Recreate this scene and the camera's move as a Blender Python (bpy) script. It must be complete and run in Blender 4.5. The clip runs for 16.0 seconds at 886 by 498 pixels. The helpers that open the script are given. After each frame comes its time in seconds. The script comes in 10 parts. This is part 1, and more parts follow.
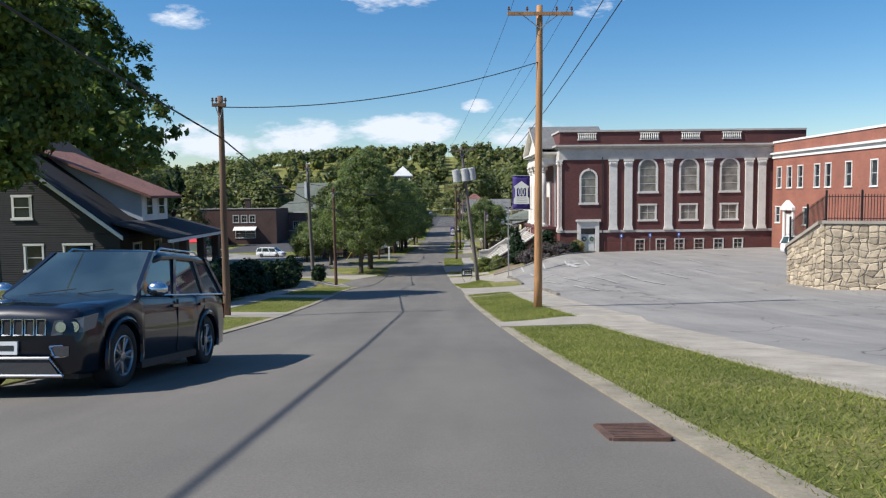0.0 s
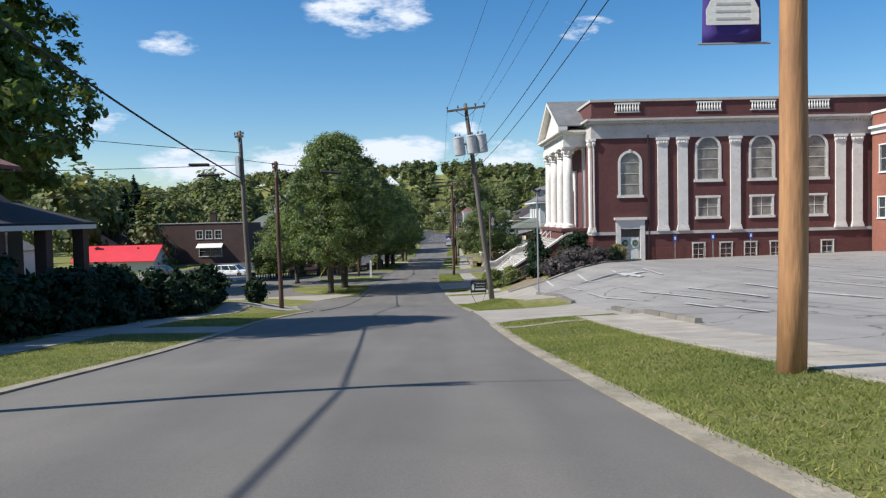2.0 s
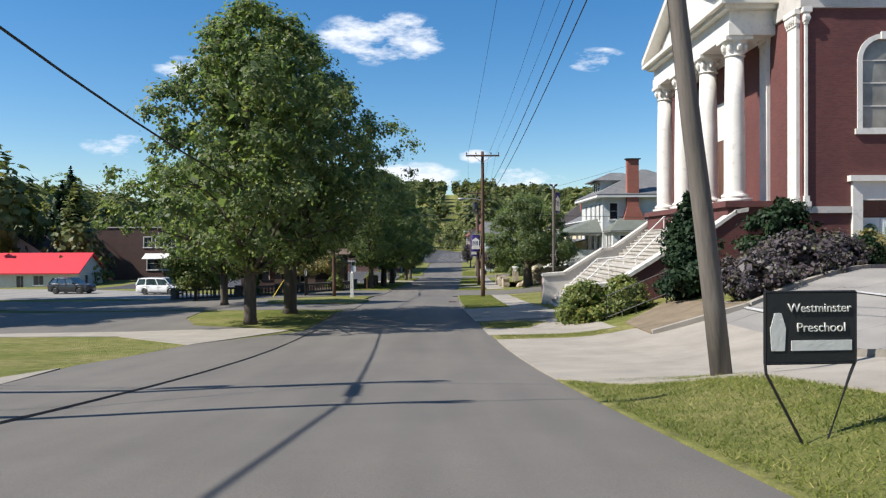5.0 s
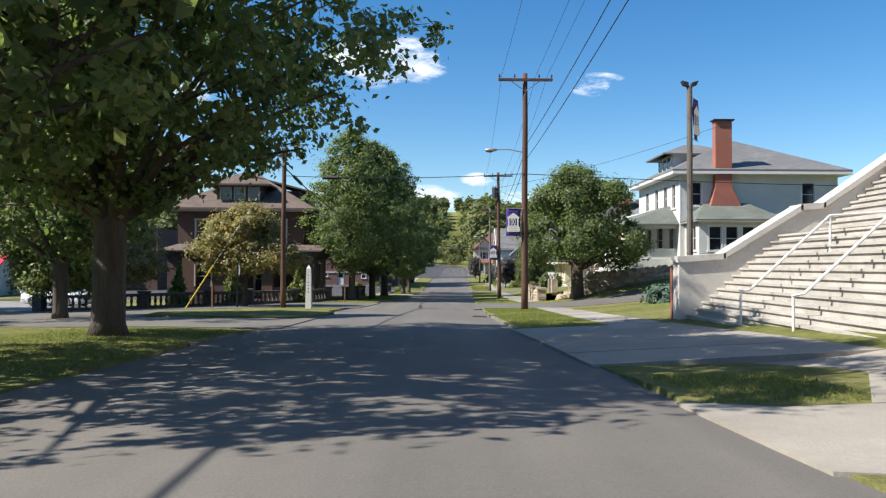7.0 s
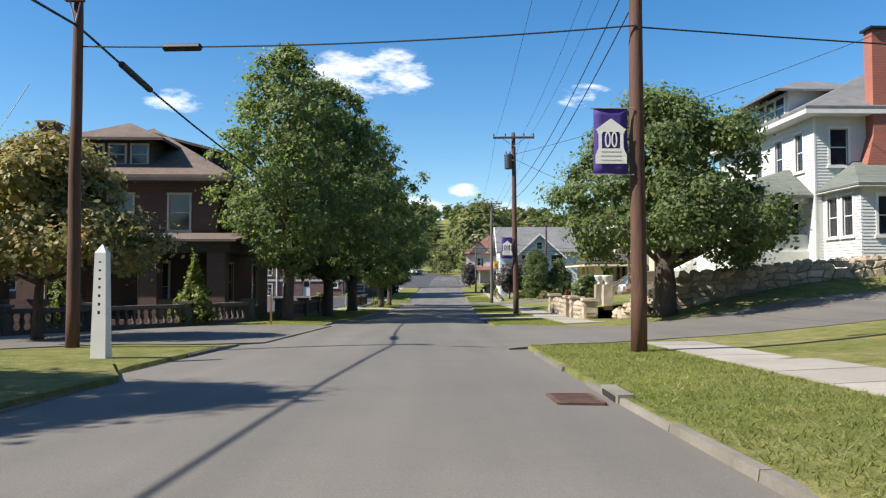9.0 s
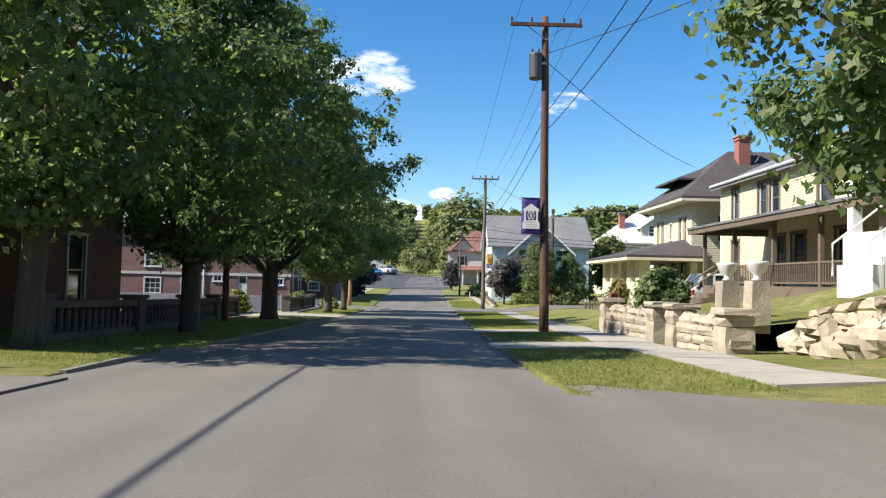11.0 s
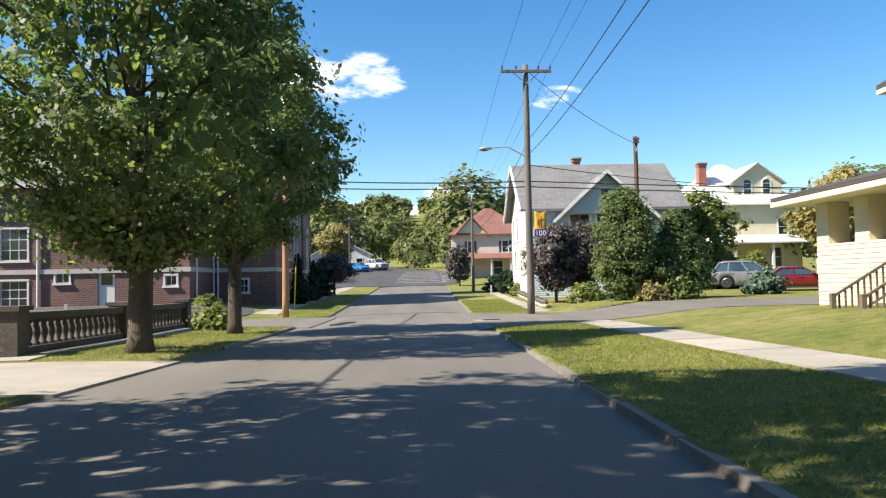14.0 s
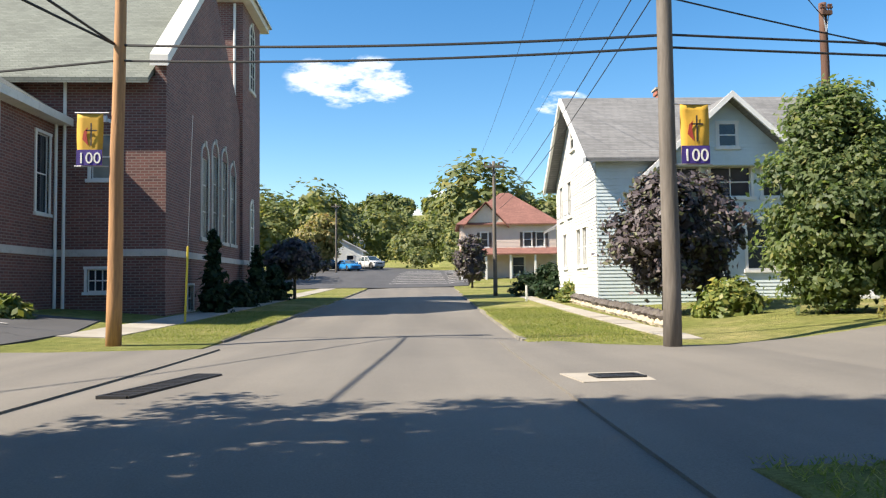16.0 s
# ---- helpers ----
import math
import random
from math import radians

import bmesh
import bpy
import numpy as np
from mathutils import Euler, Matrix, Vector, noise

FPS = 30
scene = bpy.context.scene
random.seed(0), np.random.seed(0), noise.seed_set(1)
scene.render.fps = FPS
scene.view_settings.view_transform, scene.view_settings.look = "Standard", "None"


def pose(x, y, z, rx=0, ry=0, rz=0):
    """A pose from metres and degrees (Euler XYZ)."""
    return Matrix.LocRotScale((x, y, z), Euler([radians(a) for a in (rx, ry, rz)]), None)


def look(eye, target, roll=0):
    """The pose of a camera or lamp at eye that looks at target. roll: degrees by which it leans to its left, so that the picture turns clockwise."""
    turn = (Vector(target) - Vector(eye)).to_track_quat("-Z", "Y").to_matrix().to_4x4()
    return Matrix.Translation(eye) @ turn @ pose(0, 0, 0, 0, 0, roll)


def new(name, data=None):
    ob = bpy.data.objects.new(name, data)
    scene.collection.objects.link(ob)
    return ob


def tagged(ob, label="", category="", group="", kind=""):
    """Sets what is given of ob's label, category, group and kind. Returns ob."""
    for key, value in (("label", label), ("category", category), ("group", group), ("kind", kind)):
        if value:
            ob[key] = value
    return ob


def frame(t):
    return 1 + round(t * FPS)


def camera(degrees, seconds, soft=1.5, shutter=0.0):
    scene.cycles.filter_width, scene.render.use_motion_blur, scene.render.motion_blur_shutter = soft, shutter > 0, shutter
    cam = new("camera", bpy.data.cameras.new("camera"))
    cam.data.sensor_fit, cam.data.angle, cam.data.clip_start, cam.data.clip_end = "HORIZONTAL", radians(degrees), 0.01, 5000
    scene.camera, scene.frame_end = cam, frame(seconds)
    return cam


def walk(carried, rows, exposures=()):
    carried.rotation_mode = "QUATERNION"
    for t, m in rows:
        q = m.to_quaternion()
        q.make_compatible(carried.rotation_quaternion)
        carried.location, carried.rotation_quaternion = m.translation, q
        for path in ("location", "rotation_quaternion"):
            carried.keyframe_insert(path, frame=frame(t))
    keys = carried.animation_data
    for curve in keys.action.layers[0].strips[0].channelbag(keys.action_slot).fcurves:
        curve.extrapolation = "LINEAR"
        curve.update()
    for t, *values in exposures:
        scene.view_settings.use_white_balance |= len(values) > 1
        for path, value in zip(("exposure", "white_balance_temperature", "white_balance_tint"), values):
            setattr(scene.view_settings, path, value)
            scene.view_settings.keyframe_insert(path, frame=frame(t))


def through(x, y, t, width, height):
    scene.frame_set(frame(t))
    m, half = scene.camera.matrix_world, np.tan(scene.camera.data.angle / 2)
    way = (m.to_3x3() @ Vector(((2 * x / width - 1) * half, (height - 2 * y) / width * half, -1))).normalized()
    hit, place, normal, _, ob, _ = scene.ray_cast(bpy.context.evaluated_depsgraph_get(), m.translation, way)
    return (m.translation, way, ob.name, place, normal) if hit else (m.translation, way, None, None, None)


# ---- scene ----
cam = camera(61.28, 16.0, soft=1.25)
PATH = [
    (0.0, pose(0.010, 1.613, 1.155, 85.834, 0.632, -0.283)),
    (0.5, pose(-0.077, 6.582, 0.467, 86.158, 1.157, -0.567)),
    (1.0, pose(-0.198, 11.617, -0.198, 86.528, 1.461, -0.860)),
    (1.5, pose(-0.284, 16.869, -0.834, 87.009, 1.460, -0.974)),
    (2.0, pose(-0.358, 22.274, -1.417, 87.529, 1.288, -1.054)),
    (2.5, pose(-0.355, 27.659, -2.029, 88.068, 1.170, -0.951)),
    (3.0, pose(-0.349, 33.146, -2.606, 88.472, 1.105, -0.696)),
    (3.5, pose(-0.441, 38.731, -3.117, 88.760, 1.037, -0.517)),
    (4.0, pose(-0.612, 44.375, -3.543, 88.997, 0.774, -0.175)),
    (4.5, pose(-0.832, 50.153, -3.958, 89.221, 0.642, -0.104)),
    (4.7, pose(-0.922, 52.409, -4.140, 89.357, 0.478, -0.279)),
    (6.8, pose(-1.605, 76.356, -6.422, 91.180, -0.463, -0.403)),
    (7.0, pose(-1.637, 78.571, -6.530, 91.302, -0.259, -0.413)),
    (7.5, pose(-1.704, 84.001, -6.710, 91.531, -0.224, -0.406)),
    (8.0, pose(-1.752, 89.217, -6.852, 91.755, -0.221, -0.606)),
    (8.5, pose(-1.766, 94.462, -6.983, 92.056, -0.166, -0.926)),
    (9.0, pose(-1.703, 99.556, -7.115, 92.142, 0.007, -1.341)),
    (9.2, pose(-1.657, 101.277, -7.178, 92.245, 0.130, -1.470)),
    (11.5, pose(-0.885, 125.167, -7.835, 92.460, -1.486, -3.232)),
    (12.0, pose(-0.676, 130.380, -7.991, 92.215, -0.689, -3.266)),
    (12.5, pose(-0.467, 135.312, -8.132, 92.305, 0.367, -3.231)),
    (13.0, pose(-0.335, 139.959, -8.207, 92.454, 0.985, -3.147)),
    (13.5, pose(-0.220, 144.440, -8.277, 92.387, 1.065, -3.124)),
    (14.0, pose(-0.116, 149.250, -8.368, 92.351, 1.127, -3.081)),
    (14.5, pose(0.022, 153.995, -8.472, 92.359, 1.184, -3.010)),
    (15.0, pose(0.178, 158.921, -8.562, 92.459, 0.855, -2.968)),
    (15.5, pose(0.379, 163.836, -8.670, 92.574, 0.851, -2.911)),
    (16.0, pose(0.602, 168.875, -8.758, 92.696, 0.629, -2.824)),
]
walk(cam, PATH, [(0.0, 0.3, 6150, 10), (3.0, 0.35, 6050, 10), (4.7, 0.45, 6250, 10), (6.9, 0.62, 6250, 10), (7.5, 0.9, 7200, 10), (8.4, 0.85, 6950, 10), (9.2, 0.72, 6350, 10), (11.4, 0.9, 6300, 10), (12.6, 1.08, 6900, 10), (13.5, 1.04, 6750, 10), (16.0, 1.14, 7000, 10)])

# ---- daylight: low western sun, clear sky with a few clouds ----
SUN_DIR = Vector((0.96, 0.26, -1.0)).normalized()
sun_el = math.asin(-SUN_DIR.z)
sun = new("sun", bpy.data.lights.new("sun", "SUN"))
sun.data.energy, sun.data.angle, sun.data.color = 5.5, radians(0.53), (1.0, 0.93, 0.83)
sun.matrix_world = look((0, 0, 60), Vector((0, 0, 60)) + SUN_DIR)

world = bpy.data.worlds.new("sky_world")
scene.world = world
world.use_nodes = True
wn, wl = world.node_tree.nodes, world.node_tree.links
wn.clear()
w_out = wn.new("ShaderNodeOutputWorld")
w_bg = wn.new("ShaderNodeBackground")
w_bg.inputs["Strength"].default_value = 0.098
w_sky = wn.new("ShaderNodeTexSky")
w_sky.sky_type, w_sky.sun_disc = "NISHITA", False
w_sky.sun_elevation = sun_el
w_sky.sun_rotation = math.atan2(-SUN_DIR.x, -SUN_DIR.y)
w_sky.air_density, w_sky.dust_density, w_sky.ozone_density = 1.0, 0.3, 2.2
w_co = wn.new("ShaderNodeTexCoord")


def wmath(op, a, b=0.0, clamp=False):
    n = wn.new("ShaderNodeMath")
    n.operation, n.use_clamp = op, clamp
    for i, v in enumerate((a, b)):
        if isinstance(v, (int, float)):
            n.inputs[i].default_value = v
        else:
            wl.new(v, n.inputs[i])
    return n.outputs[0]


w_sep = wn.new("ShaderNodeSeparateXYZ")
wl.new(w_co.outputs["Generated"], w_sep.inputs[0])
w_az = wmath("ARCTAN2", w_sep.outputs["X"], w_sep.outputs["Y"])
w_elv = wmath("ARCSINE", w_sep.outputs["Z"])
w_map = wn.new("ShaderNodeMapping")
w_map.inputs["Scale"].default_value = (9.0, 9.0, 26.0)
wl.new(w_co.outputs["Generated"], w_map.inputs[0])
w_noise = wn.new("ShaderNodeTexNoise")
w_noise.inputs["Scale"].default_value, w_noise.inputs["Detail"].default_value, w_noise.inputs["Roughness"].default_value = 1.6, 7.0, 0.62
wl.new(w_map.outputs[0], w_noise.inputs["Vector"])


def cloud(az, el, half_w, half_h, thick):
    """A patch of cloud round a direction (degrees)."""
    u = wmath("DIVIDE", wmath("SUBTRACT", w_az, radians(az)), radians(half_w))
    v = wmath("DIVIDE", wmath("SUBTRACT", w_elv, radians(el)), radians(half_h))
    r2 = wmath("ADD", wmath("MULTIPLY", u, u), wmath("MULTIPLY", v, v))
    fall = wmath("SUBTRACT", 1.0, r2, True)
    dense = wmath("ADD", wmath("MULTIPLY", fall, thick), wmath("MULTIPLY", wmath("SUBTRACT", w_noise.outputs["Fac"], 0.5), 3.4))
    return wmath("MULTIPLY", wmath("MULTIPLY", wmath("SUBTRACT", dense, 0.15), 1.6, True), wmath("MULTIPLY", fall, 3.0, True), True)


CLOUDS = [(-4.0, 15.3, 5.4, 2.1, 0.6), (-18.5, 12.6, 2.4, 0.9, 0.8), (-23.0, 7.0, 2.6, 0.9, 0.7), (12.0, 13.5, 2.4, 0.9, 0.15),
          (-2.5, 5.0, 5.0, 1.5, 0.9), (-10.0, 4.3, 4.5, 1.6, 0.9), (-17.5, 4.0, 4.0, 1.6, 0.8), (6.5, 4.6, 3.6, 1.3, 0.8), (-30.0, 3.5, 7.0, 1.6, 0.7), (3.0, 6.6, 1.5, 0.6, 0.6)]
w_fac = None
for c in CLOUDS:
    m = cloud(*c)
    w_fac = m if w_fac is None else wmath("MAXIMUM", w_fac, m)
# scattered cloud added high above the view, as neutral fill for the shade
w_map2 = wn.new("ShaderNodeMapping")
w_map2.inputs["Scale"].default_value = (2.2, 2.2, 4.4)
wl.new(w_co.outputs["Generated"], w_map2.inputs[0])
w_noise2 = wn.new("ShaderNodeTexNoise")
w_noise2.inputs["Scale"].default_value, w_noise2.inputs["Detail"].default_value, w_noise2.inputs["Roughness"].default_value = 1.3, 6.0, 0.6
wl.new(w_map2.outputs[0], w_noise2.inputs["Vector"])
high = wmath("MULTIPLY", wmath("SUBTRACT", w_elv, radians(26)), 5.0, True)
w_fac = wmath("MAXIMUM", w_fac, wmath("MULTIPLY", wmath("MULTIPLY", wmath("SUBTRACT", w_noise2.outputs["Fac"], 0.56), 7.0, True), high))
w_mix = wn.new("ShaderNodeMix")
w_mix.data_type = "RGBA"
wl.new(w_fac, w_mix.inputs[0])
w_hsv = wn.new("ShaderNodeHueSaturation")
w_hsv.inputs["Saturation"].default_value, w_hsv.inputs["Value"].default_value = 1.36, 1.0
wl.new(w_sky.outputs[0], w_hsv.inputs["Color"])
wl.new(w_hsv.outputs[0], w_mix.inputs[6])
w_mix.inputs[7].default_value = (7.4, 7.7, 8.2, 1)
wl.new(w_mix.outputs[2], w_bg.inputs["Color"])
wl.new(w_bg.outputs[0], w_out.inputs["Surface"])


# ---- mesh helpers ----
class Shape:
    """Collects vertices and faces for one mesh."""

    def __init__(self):
        self.v, self.f = [], []

    def add(self, pts, faces):
        n = len(self.v)
        self.v.extend(tuple(p) for p in pts)
        self.f.extend(tuple(n + i for i in f) for f in faces)
        return self

    def box(self, x0, x1, y0, y1, z0, z1):
        return self.add([(x0, y0, z0), (x1, y0, z0), (x1, y1, z0), (x0, y1, z0), (x0, y0, z1), (x1, y0, z1), (x1, y1, z1), (x0, y1, z1)],
                        [(3, 2, 1, 0), (4, 5, 6, 7), (0, 1, 5, 4), (1, 2, 6, 5), (2, 3, 7, 6), (3, 0, 4, 7)])

    def hexa(self, p):
        return self.add(p, [(3, 2, 1, 0), (4, 5, 6, 7), (0, 1, 5, 4), (1, 2, 6, 5), (2, 3, 7, 6), (3, 0, 4, 7)])

    def slab(self, pts, t):
        """A plate: the polygon pts, and the same lowered by t."""
        n = len(pts)
        low = [(p[0], p[1], p[2] - t) for p in pts]
        return self.add(list(pts) + low, [tuple(range(n)), tuple(range(2 * n - 1, n - 1, -1))] + [(i, i + n, (i + 1) % n + n, (i + 1) % n) for i in range(n)])

    def extrude(self, pts, d):
        """The polygon pts and its copy moved by d, closed."""
        n = len(pts)
        far = [(p[0] + d[0], p[1] + d[1], p[2] + d[2]) for p in pts]
        return self.add(list(pts) + far, [tuple(range(n - 1, -1, -1)), tuple(range(n, 2 * n))] + [(i, (i + 1) % n, (i + 1) % n + n, i + n) for i in range(n)])

    def tube(self, pts, radii, n=8, cap=True):
        pts = [Vector(p) for p in pts]
        base = len(self.v)
        for i, p in enumerate(pts):
            d = (pts[min(i + 1, len(pts) - 1)] - pts[max(i - 1, 0)]).normalized()
            a = d.cross(Vector((0, 0, 1)) if abs(d.z) < 0.9 else Vector((1, 0, 0))).normalized()
            b = d.cross(a)
            r = radii[i] if isinstance(radii, (list, tuple)) else radii
            for k in range(n):
                w = 2 * math.pi * k / n
                self.v.append(tuple(p + (a * math.cos(w) + b * math.sin(w)) * r))
        for i in range(len(pts) - 1):
            for k in range(n):
                q, w = base + i * n + k, base + i * n + (k + 1) % n
                self.f.append((q, q + n, w + n, w))
        if cap:
            self.f.append(tuple(base + k for k in range(n)))
            self.f.append(tuple(base + (len(pts) - 1) * n + k for k in range(n - 1, -1, -1)))
        return self

    def lathe(self, prof, n=16, at=(0, 0, 0), axis="z"):
        """Turns the profile [(radius, height)] round an axis."""
        base = len(self.v)
        for r, h in prof:
            for k in range(n):
                w = 2 * math.pi * k / n
                c, s = r * math.cos(w), r * math.sin(w)
                p = (c, s, h) if axis == "z" else (h, c, s) if axis == "x" else (s, h, c)
                self.v.append((at[0] + p[0], at[1] + p[1], at[2] + p[2]))
        for i in range(len(prof) - 1):
            for k in range(n):
                q, w = base + i * n + k, base + i * n + (k + 1) % n
                self.f.append((q, w, w + n, q + n))
        self.f.append(tuple(base + k for k in range(n - 1, -1, -1)))
        self.f.append(tuple(base + (len(prof) - 1) * n + k for k in range(n)))
        return self

    def blob(self, c, r, seed=0, rough=0.25, rings=5, seg=8):
        """An uneven rounded lump."""
        rnd = random.Random(seed)
        base = len(self.v)
        for i in range(rings + 1):
            ph = math.pi * i / rings
            for k in range(seg):
                w = 2 * math.pi * k / seg
                s = 1 + rnd.uniform(-rough, rough)
                self.v.append((c[0] + r[0] * s * math.sin(ph) * math.cos(w), c[1] + r[1] * s * math.sin(ph) * math.sin(w), c[2] + r[2] * s * math.cos(ph)))
        for i in range(rings):
            for k in range(seg):
                q, w = base + i * seg + k, base + i * seg + (k + 1) % seg
                self.f.append((q, q + seg, w + seg, w))
        return self

    def mesh(self, name, material, smooth=False):
        me = bpy.data.meshes.new(name)
        me.from_pydata(self.v, [], self.f)
        me.materials.append(material)
        if "wall" in name:
            bm = bmesh.new()
            bm.from_mesh(me)
            bmesh.ops.remove_doubles(bm, verts=bm.verts[:], dist=0.0005)
            bm.to_mesh(me)
            bm.free()
        if smooth:
            me.polygons.foreach_set("use_smooth", [True] * len(me.polygons))
        me.update()
        return me


def thing(name, x, y, z, rz=0.0, label="", category="", group="", kind=""):
    """A top-level Empty at the base of a thing."""
    ob = new(name)
    ob.matrix_basis = pose(x, y, z, 0, 0, rz)
    ob.empty_display_size = 0.2
    return tagged(ob, label, category, group, kind)


def part(name, shape, material, parent, label="", smooth=False, kind=""):
    ob = new(name, shape.mesh(name, material, smooth) if isinstance(shape, Shape) else shape)
    ob.parent = parent
    return tagged(ob, label, kind=kind)


def solid(name, shape, material, label="", category="", group="", kind="", smooth=False, at=None):
    """A top-level thing of one mesh."""
    ob = new(name, shape.mesh(name, material, smooth) if isinstance(shape, Shape) else shape)
    if at is not None:
        ob.matrix_basis = at
    return tagged(ob, label, category, group, kind)


def quads_mesh(name, co, material, smooth=False, corners=4):
    """A mesh of separate faces out of an array of corners."""
    co = np.asarray(co, dtype=np.float32).reshape(-1, 3)
    n = len(co) // corners
    me = bpy.data.meshes.new(name)
    me.vertices.add(len(co))
    me.vertices.foreach_set("co", co.ravel())
    me.loops.add(len(co))
    me.loops.foreach_set("vertex_index", np.arange(len(co), dtype=np.int32))
    me.polygons.add(n)
    me.polygons.foreach_set("loop_start", np.arange(0, len(co), corners, dtype=np.int32))
    me.polygons.foreach_set("loop_total", np.full(n, corners, dtype=np.int32))
    me.materials.append(material)
    me.update(calc_edges=True)
    return me


class Face:
    """A wall's outer face from A to B (outside on the right hand): u along it, v up, n outwards."""

    def __init__(self, a, b):
        self.a, self.len = Vector((a[0], a[1], 0)), math.hypot(b[0] - a[0], b[1] - a[1])
        self.d = Vector(((b[0] - a[0]) / self.len, (b[1] - a[1]) / self.len, 0))
        self.n = Vector((self.d.y, -self.d.x, 0))

    def p(self, u, v, n=0.0):
        q = self.a + self.d * u + self.n * n
        return (q.x, q.y, v)

    def box(self, s, u0, u1, v0, v1, n0, n1):
        return s.hexa([self.p(u0, v0, n1), self.p(u1, v0, n1), self.p(u1, v0, n0), self.p(u0, v0, n0),
                       self.p(u0, v1, n1), self.p(u1, v1, n1), self.p(u1, v1, n0), self.p(u0, v1, n0)])

    def wall(self, s, v0, v1, holes=(), t=0.3, u0=0.0, u1=None):
        """A wall with openings through it."""
        u1 = self.len if u1 is None else u1
        us = sorted({u0, u1, *[min(max(h[k], u0), u1) for h in holes for k in (0, 1)]})
        for a, b in zip(us, us[1:]):
            mid, z = (a + b) / 2, v0
            for h in sorted((h for h in holes if h[0] < mid < h[1]), key=lambda h: h[2]):
                if h[2] > z:
                    self.box(s, a, b, z, h[2], -t, 0)
                z = max(z, h[3])
            if z < v1:
                self.box(s, a, b, z, v1, -t, 0)
        return s

    def lap(self, s, v0, v1, holes=(), pitch=0.14, proud=0.022, slope=None, u0=0.0, u1=None):
        """Lapped boards over the wall; slope(v) gives the run (u0, u1) at that height."""
        u1 = self.len if u1 is None else u1
        v = v0
        while v < v1 - 0.01:
            w = min(v + pitch, v1)
            a0, a1 = slope(v) if slope else (u0, u1)
            b0, b1 = slope(w) if slope else (u0, u1)
            cuts = sorted((h[0], h[1]) for h in holes if h[2] < w - 0.02 and h[3] > v + 0.02)
            runs, pos = [], None
            lo, hi = (a0, b0), (a1, b1)
            edge = lo
            for c0, c1 in cuts:
                if c0 > edge[0]:
                    runs.append((edge, (c0, c0)))
                edge = (c1, c1)
            if edge[0] < hi[0]:
                runs.append((edge, hi))
            for (p0, q0), (p1, q1) in runs:
                if q1 < q0:
                    continue
                s.add([self.p(p0, v, 0.004 + proud), self.p(p1, v, 0.004 + proud), self.p(q1, w, 0.004), self.p(q0, w, 0.004), self.p(p0, v, 0.0), self.p(p1, v, 0.0)],
                      [(0, 1, 2, 3), (4, 5, 1, 0)])
            v = w
        return s


